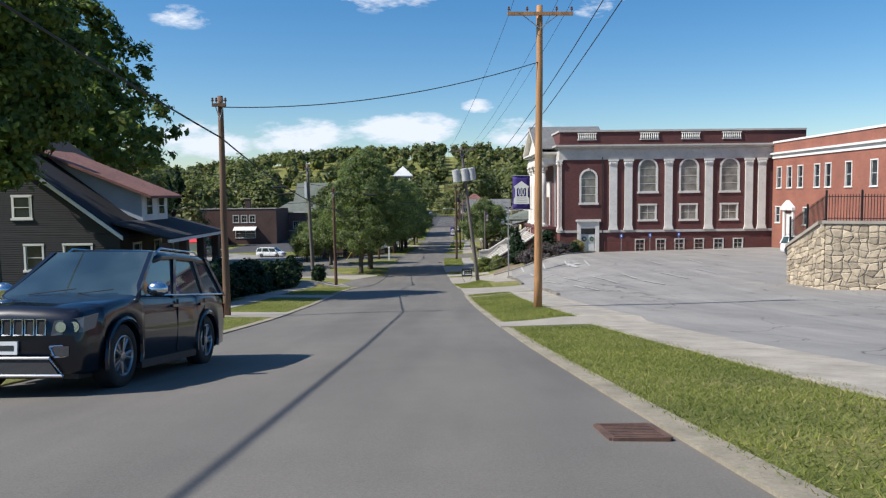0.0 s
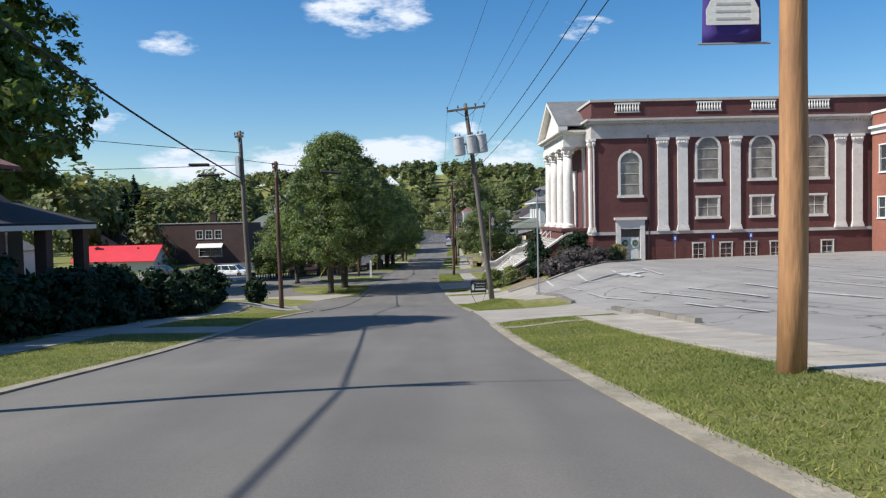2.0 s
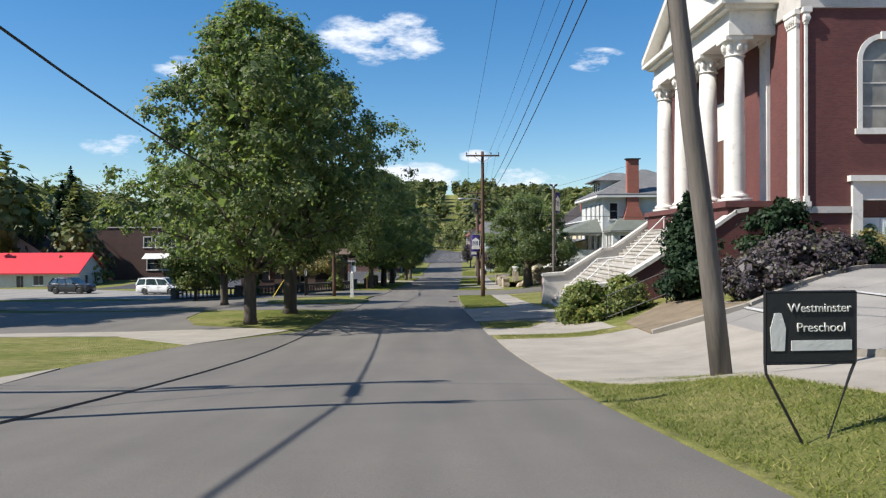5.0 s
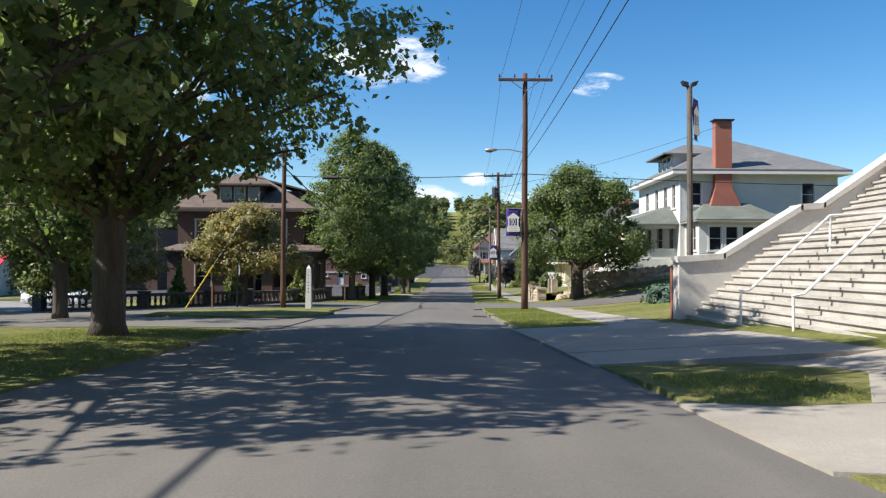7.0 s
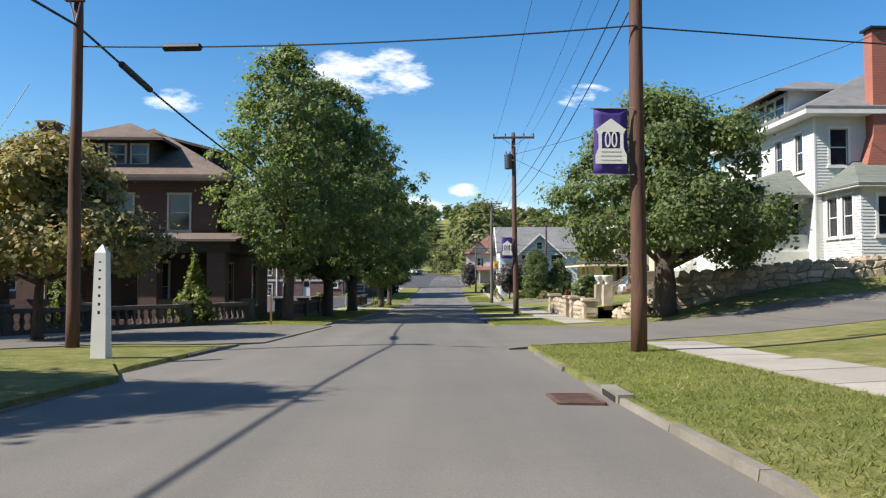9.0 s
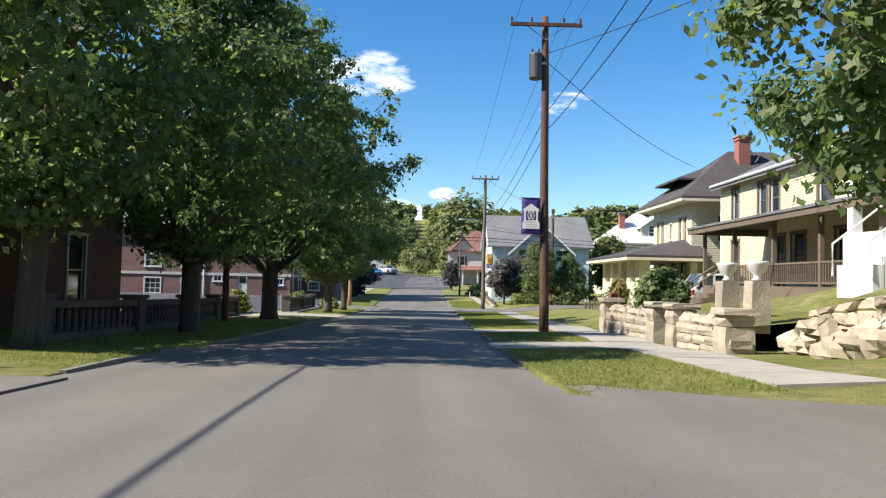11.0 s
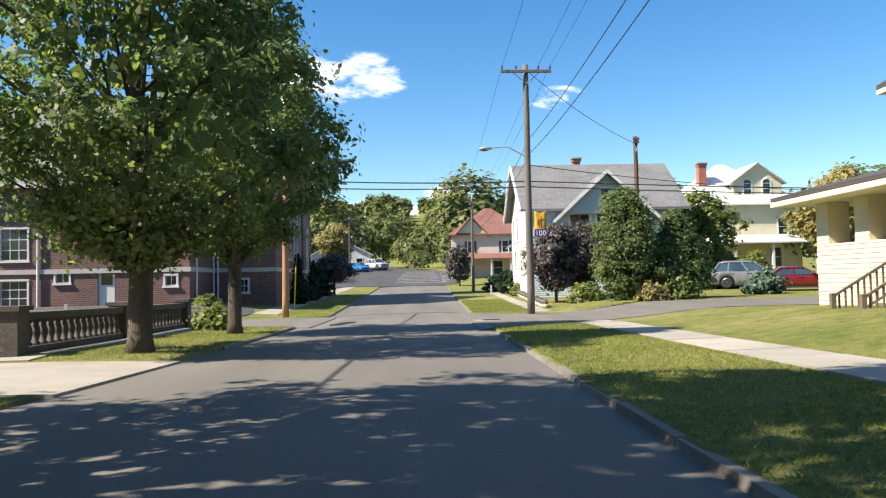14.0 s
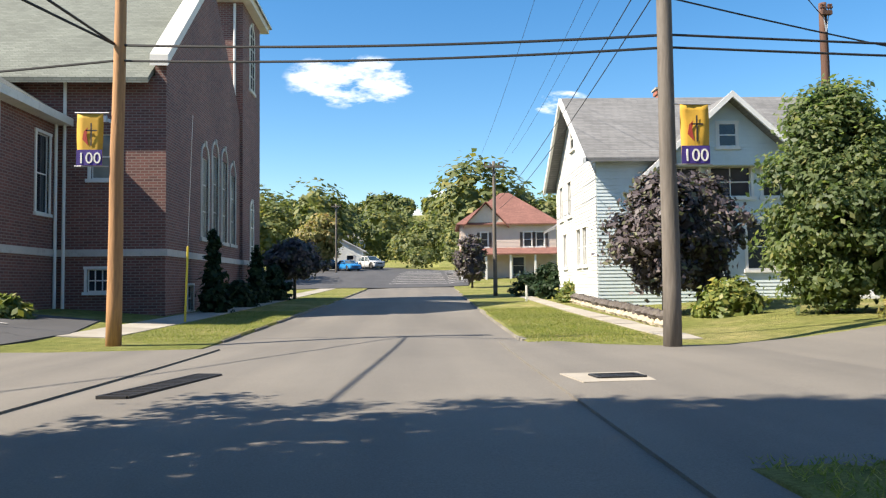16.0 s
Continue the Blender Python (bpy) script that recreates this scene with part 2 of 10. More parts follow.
def window(parent, f, u0, u1, v0, v1, frame_mat, glass_mat, trim=0.1, bars=(0, 1), arch=False, back=None, sill=True, name="window", depth=0.08):
    """A window set in an opening: the casing, with sill, sash, glazing bars and pane as parts of it. bars: uprights and rails between the panes."""
    s = Shape()
    w = u1 - u0
    f.box(s, u0 - trim, u0, v0 - trim * 0.6, v1 if arch else v1 + trim, -0.05, 0.045)
    f.box(s, u1, u1 + trim, v0 - trim * 0.6, v1 if arch else v1 + trim, -0.05, 0.045)
    if sill:
        sl = Shape()
        f.box(sl, u0 - trim * 1.5, u1 + trim * 1.5, v0 - trim * 1.1, v0, -0.046, 0.1)
    if arch:
        n, r0, r1 = 12, w / 2, w / 2 + trim
        c = (u0 + u1) / 2
        for i in range(n):
            a, b = math.pi * i / n, math.pi * (i + 1) / n
            q = [(c - r0 * math.cos(a), v1 + r0 * math.sin(a)), (c - r0 * math.cos(b), v1 + r0 * math.sin(b)), (c - r1 * math.cos(b), v1 + r1 * math.sin(b)), (c - r1 * math.cos(a), v1 + r1 * math.sin(a))]
            s.hexa([f.p(*q[0], 0.045), f.p(*q[1], 0.045), f.p(*q[1], -0.05), f.p(*q[0], -0.05), f.p(*q[3], 0.045), f.p(*q[2], 0.045), f.p(*q[2], -0.05), f.p(*q[3], -0.05)])
        f.box(s, c - 0.09, c + 0.09, v1 + r0 - 0.02, v1 + r1 + 0.08, -0.02, 0.09)
    else:
        f.box(s, u0 - trim * 1.2, u1 + trim * 1.2, v1, v1 + trim, -0.05, 0.06)
    ob = part(name, s, frame_mat, parent)
    if sill:
        part("sill", sl, frame_mat, ob)
    s = Shape()
    g = 0.035
    top = v1 + (w / 2 if arch else 0)
    for u in (u0, u1 - g):
        f.box(s, u, u + g, v0, v1, -depth - 0.03, -depth + 0.03)
    f.box(s, u0 + g, u1 - g, v0, v0 + g * 1.4, -depth - 0.03, -depth + 0.03)
    f.box(s, u0 + g, u1 - g, v1 - g, v1, -depth - 0.03, -depth + 0.03)
    for i in range(bars[0]):
        u = u0 + w * (i + 1) / (bars[0] + 1)
        part("glazing_bar", f.box(Shape(), u - 0.018, u + 0.018, v0 + g * 1.4, top - 0.02, -depth - 0.02, -depth + 0.025), frame_mat, ob)
    for i in range(bars[1]):
        v = v0 + (v1 - v0) * (i + 1) / (bars[1] + 1)
        part("glazing_bar", f.box(Shape(), u0 + g, u1 - g, v - 0.022, v + 0.022, -depth - 0.02, -depth + 0.03), frame_mat, ob)
    part("sash", s, frame_mat, ob)
    p = Shape()
    f.box(p, u0 + 0.005, u1 - 0.005, v0 + 0.005, v1, -depth - 0.012, -depth)
    if arch:
        c, r, n = (u0 + u1) / 2, w / 2 - 0.004, 12
        ring = [f.p(c - r * math.cos(math.pi * i / n), v1 + r * math.sin(math.pi * i / n), -depth) for i in range(n + 1)]
        p.extrude(ring, f.n * -0.012)
    part("pane", p, glass_mat, ob)
    if back is not None:
        b = Shape()
        f.box(b, u0 + 0.02, u1 - 0.02, v0 + (v1 - v0) * 0.5, top - 0.02, -depth - 0.1, -depth - 0.09)
        part("blind", b, back, ob)
    return ob


def hip_roof(s, x0, x1, y0, y1, z, rise, over=0.5, t=0.16, ridge=None):
    """A hipped roof over a rectangle, with eaves; the ridge runs along the longer side."""
    x0, x1, y0, y1 = x0 - over, x1 + over, y0 - over, y1 + over
    a, b, c, d = (x0, y0, z), (x1, y0, z), (x1, y1, z), (x0, y1, z)
    wx, wy = x1 - x0, y1 - y0
    if wx >= wy:
        h = min(wy / 2, wx / 2 - 0.01) if ridge is None else (wx - ridge) / 2
        p, q = (x0 + h, (y0 + y1) / 2, z + rise), (x1 - h, (y0 + y1) / 2, z + rise)
        for poly in ((a, b, q, p), (b, c, q), (c, d, p, q), (d, a, p)):
            s.slab(poly, t)
    else:
        h = min(wx / 2, wy / 2 - 0.01) if ridge is None else (wy - ridge) / 2
        p, q = ((x0 + x1) / 2, y0 + h, z + rise), ((x0 + x1) / 2, y1 - h, z + rise)
        for poly in ((a, b, p), (b, c, q, p), (c, d, q), (d, a, p, q)):
            s.slab(poly, t)
    return s


def gable_roof(s, x0, x1, y0, y1, z, rise, along="x", over=0.45, t=0.16):
    """Two slopes; the ridge runs along x or y."""
    if along == "x":
        m, k = (y0 + y1) / 2, rise / ((y1 - y0) / 2)
        xa, xb, ya, yb, zz = x0 - over, x1 + over, y0 - over, y1 + over, z - over * k
        s.slab([(xa, ya, zz), (xb, ya, zz), (xb, m, z + rise), (xa, m, z + rise)], t)
        s.slab([(xb, yb, zz), (xa, yb, zz), (xa, m, z + rise), (xb, m, z + rise)], t)
    else:
        m, k = (x0 + x1) / 2, rise / ((x1 - x0) / 2)
        xa, xb, ya, yb, zz = x0 - over, x1 + over, y0 - over, y1 + over, z - over * k
        s.slab([(xa, yb, zz), (xa, ya, zz), (m, ya, z + rise), (m, yb, z + rise)], t)
        s.slab([(xb, ya, zz), (xb, yb, zz), (m, yb, z + rise), (m, ya, z + rise)], t)
    return s


# ---- materials ----
def nodes_of(name):
    m = bpy.data.materials.new(name)
    m.use_nodes = True
    nt = m.node_tree
    return m, nt.nodes, nt.links, nt.nodes["Principled BSDF"]


def ramp(nodes, links, src, stops):
    n = nodes.new("ShaderNodeValToRGB")
    while len(n.color_ramp.elements) < len(stops):
        n.color_ramp.elements.new(0.5)
    for e, (p, c) in zip(n.color_ramp.elements, stops):
        e.position, e.color = p, (*c, 1)
    links.new(src, n.inputs[0])
    return n.outputs[0]


def noise_tex(nodes, links, vec, scale, detail=4.0, rough=0.55):
    n = nodes.new("ShaderNodeTexNoise")
    n.inputs["Scale"].default_value, n.inputs["Detail"].default_value, n.inputs["Roughness"].default_value = scale, detail, rough
    links.new(vec, n.inputs["Vector"])
    return n.outputs["Fac"]


def mixc(nodes, links, fac, a, b, blend="MIX"):
    n = nodes.new("ShaderNodeMix")
    n.data_type, n.blend_type = "RGBA", blend
    for i, v in ((0, fac), (6, a), (7, b)):
        if isinstance(v, (int, float)):
            n.inputs[i].default_value = v
        elif isinstance(v, tuple):
            n.inputs[i].default_value = (*v, 1)
        else:
            links.new(v, n.inputs[i])
    return n.outputs[2]


def bump(nodes, links, bsdf, height, strength, dist=0.02):
    n = nodes.new("ShaderNodeBump")
    n.inputs["Strength"].default_value, n.inputs["Distance"].default_value = strength, dist
    links.new(height, n.inputs["Height"])
    links.new(n.outputs[0], bsdf.inputs["Normal"])


def scaled(c, k):
    return tuple(min(1.0, v * k) for v in c)


def surface(name, col, rough=0.7, var=0.18, big=0.6, fine=18.0, relief=0.25, metal=0.0, dirt=None, stretch=(1, 1, 1), per_object=0.0, dist=0.02):
    """A plain surface with stains at a large and grain at a small scale."""
    m, n, l, b = nodes_of(name)
    tc = n.new("ShaderNodeTexCoord")
    mp = n.new("ShaderNodeMapping")
    mp.inputs["Scale"].default_value = stretch
    l.new(tc.outputs["Object"], mp.inputs[0])
    f1 = noise_tex(n, l, mp.outputs[0], big, 5.0, 0.6)
    f2 = noise_tex(n, l, mp.outputs[0], fine, 4.0, 0.6)
    c1 = ramp(n, l, f1, [(0.3, scaled(col, 1 - var)), (0.7, scaled(col, 1 + var))])
    c2 = ramp(n, l, f2, [(0.3, (1 - var, 1 - var, 1 - var)), (0.7, (1, 1, 1))])
    c = mixc(n, l, 0.75, c1, c2, "MULTIPLY")
    if dirt:
        f3 = noise_tex(n, l, mp.outputs[0], big * 3.1, 6.0, 0.7)
        k = ramp(n, l, f3, [(0.55, (0, 0, 0)), (0.72, (1, 1, 1))])
        c = mixc(n, l, k, c, dirt)
    if per_object:
        oi = n.new("ShaderNodeObjectInfo")
        k = ramp(n, l, oi.outputs["Random"], [(0.0, (1 - per_object,) * 3), (1.0, (1.0, 1.0, 1.0))])
        c = mixc(n, l, 1.0, c, k, "MULTIPLY")
    l.new(c, b.inputs["Base Color"])
    b.inputs["Roughness"].default_value, b.inputs["Metallic"].default_value = rough, metal
    if relief:
        bump(n, l, b, f2, relief, dist)
    return m


def brick_mat(name, col_a, col_b, mortar, bw=0.215, bh=0.072, gap=0.011, relief=0.35):
    m, n, l, b = nodes_of(name)
    tc = n.new("ShaderNodeTexCoord")
    sep = n.new("ShaderNodeSeparateXYZ")
    l.new(tc.outputs["Object"], sep.inputs[0])
    add = n.new("ShaderNodeMath")
    add.operation = "ADD"
    l.new(sep.outputs["X"], add.inputs[0])
    l.new(sep.outputs["Y"], add.inputs[1])
    cmb = n.new("ShaderNodeCombineXYZ")
    l.new(add.outputs[0], cmb.inputs["X"])
    l.new(sep.outputs["Z"], cmb.inputs["Y"])
    bt = n.new("ShaderNodeTexBrick")
    bt.inputs["Scale"].default_value = 1.0
    bt.inputs["Brick Width"].default_value, bt.inputs["Row Height"].default_value = bw, bh
    bt.inputs["Mortar Size"].default_value, bt.inputs["Mortar Smooth"].default_value, bt.inputs["Bias"].default_value = gap, 0.3, -0.1
    bt.inputs["Color1"].default_value, bt.inputs["Color2"].default_value, bt.inputs["Mortar"].default_value = (*col_a, 1), (*col_b, 1), (*mortar, 1)
    l.new(cmb.outputs[0], bt.inputs["Vector"])
    f1 = noise_tex(n, l, tc.outputs["Object"], 0.35, 6.0, 0.65)
    k = ramp(n, l, f1, [(0.3, (0.72, 0.72, 0.74)), (0.7, (1.08, 1.05, 1.02))])
    c = mixc(n, l, 1.0, bt.outputs["Color"], k, "MULTIPLY")
    l.new(c, b.inputs["Base Color"])
    b.inputs["Roughness"].default_value = 0.82
    bump(n, l, b, bt.outputs["Fac"], -relief, 0.01)
    return m


def shingle_mat(name, col, row=0.16):
    m, n, l, b = nodes_of(name)
    tc = n.new("ShaderNodeTexCoord")
    sep = n.new("ShaderNodeSeparateXYZ")
    l.new(tc.outputs["Object"], sep.inputs[0])
    add = n.new("ShaderNodeMath")
    add.operation = "ADD"
    l.new(sep.outputs["X"], add.inputs[0])
    l.new(sep.outputs["Y"], add.inputs[1])
    cmb = n.new("ShaderNodeCombineXYZ")
    l.new(add.outputs[0], cmb.inputs["X"])
    l.new(sep.outputs["Z"], cmb.inputs["Y"])
    bt = n.new("ShaderNodeTexBrick")
    bt.inputs["Scale"].default_value = 1.0
    bt.inputs["Brick Width"].default_value, bt.inputs["Row Height"].default_value = 0.32, row * 0.6
    bt.inputs["Mortar Size"].default_value = 0.008
    bt.inputs["Color1"].default_value, bt.inputs["Color2"].default_value, bt.inputs["Mortar"].default_value = (*scaled(col, 0.85), 1), (*scaled(col, 1.12), 1), (*scaled(col, 0.55), 1)
    l.new(cmb.outputs[0], bt.inputs["Vector"])
    f1 = noise_tex(n, l, tc.outputs["Object"], 0.5, 6.0, 0.65)
    k = ramp(n, l, f1, [(0.3, (0.78, 0.78, 0.78)), (0.7, (1.1, 1.1, 1.1))])
    l.new(mixc(n, l, 1.0, bt.outputs["Color"], k, "MULTIPLY"), b.inputs["Base Color"])
    b.inputs["Roughness"].default_value = 0.9
    bump(n, l, b, bt.outputs["Fac"], -0.4, 0.012)
    return m


def leaf_mat(name, dark, light, rare=None, through=0.35, gloss=0.22):
    """Leaves: each differs in hue, and lets some light through."""
    m, n, l, b = nodes_of(name)
    geo = n.new("ShaderNodeNewGeometry")
    stops = [(0.0, dark), (0.8, light)]
    if rare:
        stops.append((0.97, rare))
    c = ramp(n, l, geo.outputs["Random Per Island"], stops)
    tc = n.new("ShaderNodeTexCoord")
    f = noise_tex(n, l, tc.outputs["Object"], 0.45, 3.0)
    k = ramp(n, l, f, [(0.3, (0.7, 0.75, 0.75)), (0.7, (1.2, 1.15, 1.0))])
    c = mixc(n, l, 1.0, c, k, "MULTIPLY")
    l.new(c, b.inputs["Base Color"])
    b.inputs["Roughness"].default_value = 0.5
    b.inputs["Specular IOR Level"].default_value = gloss
    tr = n.new("ShaderNodeBsdfTranslucent")
    l.new(mixc(n, l, 1.0, c, (0.95, 1.05, 0.6), "MULTIPLY"), tr.inputs["Color"])
    mx = n.new("ShaderNodeMixShader")
    mx.inputs[0].default_value = through
    l.new(b.outputs[0], mx.inputs[1])
    l.new(tr.outputs[0], mx.inputs[2])
    l.new(mx.outputs[0], n["Material Output"].inputs["Surface"])
    return m


def glass_mat(name, col=(0.02, 0.025, 0.03), rough=0.06, ior=1.5):
    m, n, l, b = nodes_of(name)
    tc = n.new("ShaderNodeTexCoord")
    f = noise_tex(n, l, tc.outputs["Object"], 0.8, 3.0)
    l.new(ramp(n, l, f, [(0.3, scaled(col, 0.6)), (0.7, scaled(col, 1.6))]), b.inputs["Base Color"])
    b.inputs["Roughness"].default_value, b.inputs["IOR"].default_value = rough, ior
    b.inputs["Specular IOR Level"].default_value = 0.7
    return m


def ground_mat():
    """Mown grass, worn to straw and earth in places."""
    m, n, l, b = nodes_of("grass_ground")
    tc = n.new("ShaderNodeTexCoord")
    v = tc.outputs["Object"]
    f1, f2, f3 = noise_tex(n, l, v, 0.3, 6.0, 0.68), noise_tex(n, l, v, 2.6, 6.0, 0.75), noise_tex(n, l, v, 34.0, 4.0, 0.75)
    c = ramp(n, l, f1, [(0.3, (0.14, 0.165, 0.045)), (0.5, (0.21, 0.21, 0.075)), (0.7, (0.3, 0.26, 0.13))])
    k = ramp(n, l, f2, [(0.3, (0.55, 0.62, 0.5)), (0.6, (1.1, 1.1, 1.05)), (0.78, (1.5, 1.3, 1.15))])
    c = mixc(n, l, 1.0, c, k, "MULTIPLY")
    k = ramp(n, l, f3, [(0.3, (0.5, 0.5, 0.45)), (0.7, (1.25, 1.25, 1.2))])
    c = mixc(n, l, 0.8, c, k, "MULTIPLY")
    l.new(c, b.inputs["Base Color"])
    b.inputs["Roughness"].default_value = 0.95
    b.inputs["Specular IOR Level"].default_value = 0.1
    bump(n, l, b, f3, 0.9, 0.04)
    return m


def asphalt_mat(name, col, var=0.2, worn=None, crack=0.0):
    """Asphalt: speckled stone, long worn tracks, patches."""
    m, n, l, b = nodes_of(name)
    tc = n.new("ShaderNodeTexCoord")
    v = tc.outputs["Object"]
    mp = n.new("ShaderNodeMapping")
    mp.inputs["Scale"].default_value = (1.0, 0.06, 1.0)
    l.new(v, mp.inputs[0])
    f0 = noise_tex(n, l, mp.outputs[0], 0.9, 3.0)
    f1, f2 = noise_tex(n, l, v, 0.35, 6.0, 0.65), noise_tex(n, l, v, 60.0, 3.0, 0.7)
    c = ramp(n, l, f1, [(0.3, scaled(col, 1 - var)), (0.7, scaled(col, 1 + var))])
    c = mixc(n, l, 0.8, c, ramp(n, l, f0, [(0.35, (0.84, 0.84, 0.85)), (0.65, (1.12, 1.11, 1.1))]), "MULTIPLY")
    c = mixc(n, l, 0.8, c, ramp(n, l, f2, [(0.3, (0.72, 0.72, 0.72)), (0.7, (1.25, 1.25, 1.25))]), "MULTIPLY")
    if worn:
        f3 = noise_tex(n, l, v, 0.16, 5.0, 0.6)
        c = mixc(n, l, ramp(n, l, f3, [(0.5, (0, 0, 0)), (0.7, (1, 1, 1))]), c, worn)
    if crack:
        vo = n.new("ShaderNodeTexVoronoi")
        vo.feature = "DISTANCE_TO_EDGE"
        vo.inputs["Scale"].default_value = 0.16
        ad = n.new("ShaderNodeVectorMath")
        ad.operation = "MULTIPLY_ADD"
        nz = n.new("ShaderNodeTexNoise")
        nz.inputs["Scale"].default_value = 0.6
        l.new(v, nz.inputs["Vector"])
        l.new(nz.outputs["Color"], ad.inputs[0])
        ad.inputs[1].default_value = (2.5, 2.5, 0)
        l.new(v, ad.inputs[2])
        l.new(ad.outputs[0], vo.inputs["Vector"])
        k = ramp(n, l, vo.outputs["Distance"], [(0.0, (crack, crack, crack)), (0.006, (1, 1, 1))])
        c = mixc(n, l, 1.0, c, k, "MULTIPLY")
    l.new(c, b.inputs["Base Color"])
    b.inputs["Roughness"].default_value = 0.85
    bump(n, l, b, f2, 0.35, 0.008)
    return m


M_GRASS = ground_mat()
M_ROAD = asphalt_mat("road_asphalt", (0.139, 0.127, 0.109), 0.1)
M_LOT = asphalt_mat("weathered_lot_asphalt", (0.25, 0.236, 0.214), 0.14, crack=0.3)
M_LOT_DARK = asphalt_mat("dark_lot_asphalt", (0.055, 0.055, 0.058), 0.18, crack=0.5)
M_CONC = surface("old_concrete", (0.32, 0.288, 0.24), 0.9, 0.16, 0.9, 25.0, 0.3, dirt=(0.3, 0.27, 0.22))
M_KERB = surface("worn_kerb_concrete", (0.22, 0.2, 0.165), 0.9, 0.22, 1.2, 20.0, 0.4, dirt=(0.17, 0.15, 0.1), per_object=0.3)
M_WALKC = surface("sidewalk_concrete", (0.35, 0.32, 0.27), 0.9, 0.18, 0.5, 20.0, 0.3, dirt=(0.28, 0.25, 0.19), per_object=0.18)
M_STEP = surface("step_concrete", (0.46, 0.43, 0.385), 0.9, 0.18, 1.2, 20.0, 0.3, dirt=(0.3, 0.28, 0.24), per_object=0.1)
M_STUCCO = surface("painted_parapet_concrete", (0.55, 0.52, 0.47), 0.85, 0.12, 0.7, 14.0, 0.25, dirt=(0.38, 0.36, 0.32))
M_LINE = surface("faded_line_paint", (0.46, 0.45, 0.43), 0.85, 0.35, 3.0, 25.0, 0.2, dirt=(0.27, 0.26, 0.24))
M_EARTH = surface("bare_earth", (0.2, 0.155, 0.1), 0.95, 0.25, 1.5, 16.0, 0.6)
M_DUST = surface("sandy_dust", (0.3, 0.26, 0.19), 0.95, 0.3, 1.6, 22.0, 0.6, dirt=(0.17, 0.17, 0.09))
M_GRAVEL = surface("sandy_gravel", (0.36, 0.32, 0.26), 0.95, 0.25, 1.2, 22.0, 0.6)
M_BRICK_CH = brick_mat("maroon_brick", (0.12, 0.035, 0.032), (0.16, 0.048, 0.042), (0.11, 0.06, 0.054))
M_BRICK_AN = brick_mat("orange_red_brick", (0.27, 0.085, 0.055), (0.34, 0.115, 0.07), (0.28, 0.16, 0.12))
M_BRICK_MC = brick_mat("wirecut_red_brick", (0.2, 0.078, 0.064), (0.105, 0.047, 0.044), (0.25, 0.19, 0.165), bh=0.1, bw=0.3, gap=0.017)
M_BRICK_BR = brick_mat("brown_brick", (0.085, 0.045, 0.036), (0.12, 0.058, 0.046), (0.11, 0.08, 0.068))
M_BRICK_RED = brick_mat("chimney_brick", (0.4, 0.1, 0.06), (0.34, 0.085, 0.05), (0.3, 0.2, 0.16))
M_TRIM = surface("cream_painted_trim", (0.7, 0.67, 0.61), 0.6, 0.08, 1.0, 20.0, 0.12, dirt=(0.5, 0.47, 0.42))
M_STONE_TRIM = surface("grey_limestone_trim", (0.5, 0.47, 0.43), 0.8, 0.12, 0.8, 18.0, 0.2, dirt=(0.34, 0.31, 0.28))
M_WHITE = surface("white_paint", (0.7, 0.69, 0.66), 0.55, 0.06, 0.8, 22.0, 0.1)
M_SIDING_W = surface("white_clapboard", (0.6, 0.61, 0.58), 0.6, 0.07, 0.9, 22.0, 0.1, dirt=(0.5, 0.5, 0.46))
M_SIDING_Y = surface("cream_yellow_clapboard", (0.64, 0.58, 0.42), 0.6, 0.08, 0.9, 22.0, 0.1, dirt=(0.58, 0.5, 0.34))
M_SIDING_Y2 = surface("straw_yellow_siding", (0.64, 0.55, 0.36), 0.6, 0.08, 0.9, 22.0, 0.1)
M_SIDING_B = surface("pale_blue_siding", (0.55, 0.62, 0.63), 0.6, 0.08, 0.9, 22.0, 0.1)
M_SIDING_P = surface("pale_pink_siding", (0.62, 0.52, 0.45), 0.6, 0.08, 0.9, 22.0, 0.1)
M_SIDING_D = surface("black_brown_siding", (0.02, 0.018, 0.017), 0.7, 0.2, 0.9, 22.0, 0.15)
M_SIDING_LB = surface("light_blue_grey_siding", (0.42, 0.47, 0.55), 0.6, 0.08, 0.9, 22.0, 0.1)
M_ROOF_G = shingle_mat("grey_shingles", (0.17, 0.17, 0.17))
M_ROOF_GR = shingle_mat("grey_green_shingles", (0.15, 0.165, 0.14))
M_ROOF_D = shingle_mat("dark_brown_shingles", (0.07, 0.06, 0.057))
M_ROOF_B = shingle_mat("brown_shingles", (0.15, 0.11, 0.09))
M_ROOF_P = shingle_mat("red_brown_shingles", (0.22, 0.1, 0.08))
M_ROOF_BLACK = shingle_mat("black_shingles", (0.02, 0.02, 0.025))
M_ROOF_RED = surface("red_metal_roof", (0.62, 0.04, 0.055), 0.45, 0.08, 0.5, 10.0, 0.05)
M_ROOF_W = surface("pale_metal_roof", (0.62, 0.62, 0.6), 0.5, 0.1, 0.6, 12.0, 0.1, dirt=(0.45, 0.4, 0.36))
M_GLASS = glass_mat("window_glass")
M_GLASS_G = glass_mat("frosted_church_glass", (0.2, 0.19, 0.16), 0.25)
M_BLIND = surface("cream_blind", (0.5, 0.47, 0.4), 0.8, 0.06, 2.0, 20.0, 0.1)
# near-black for wipers, and for shade painted into slots, pits and openings
M_DARK = surface("black_and_painted_shade", (0.02, 0.02, 0.02), 0.9, 0.2)
M_DOOR = surface("pale_painted_door", (0.62, 0.64, 0.62), 0.5, 0.06)
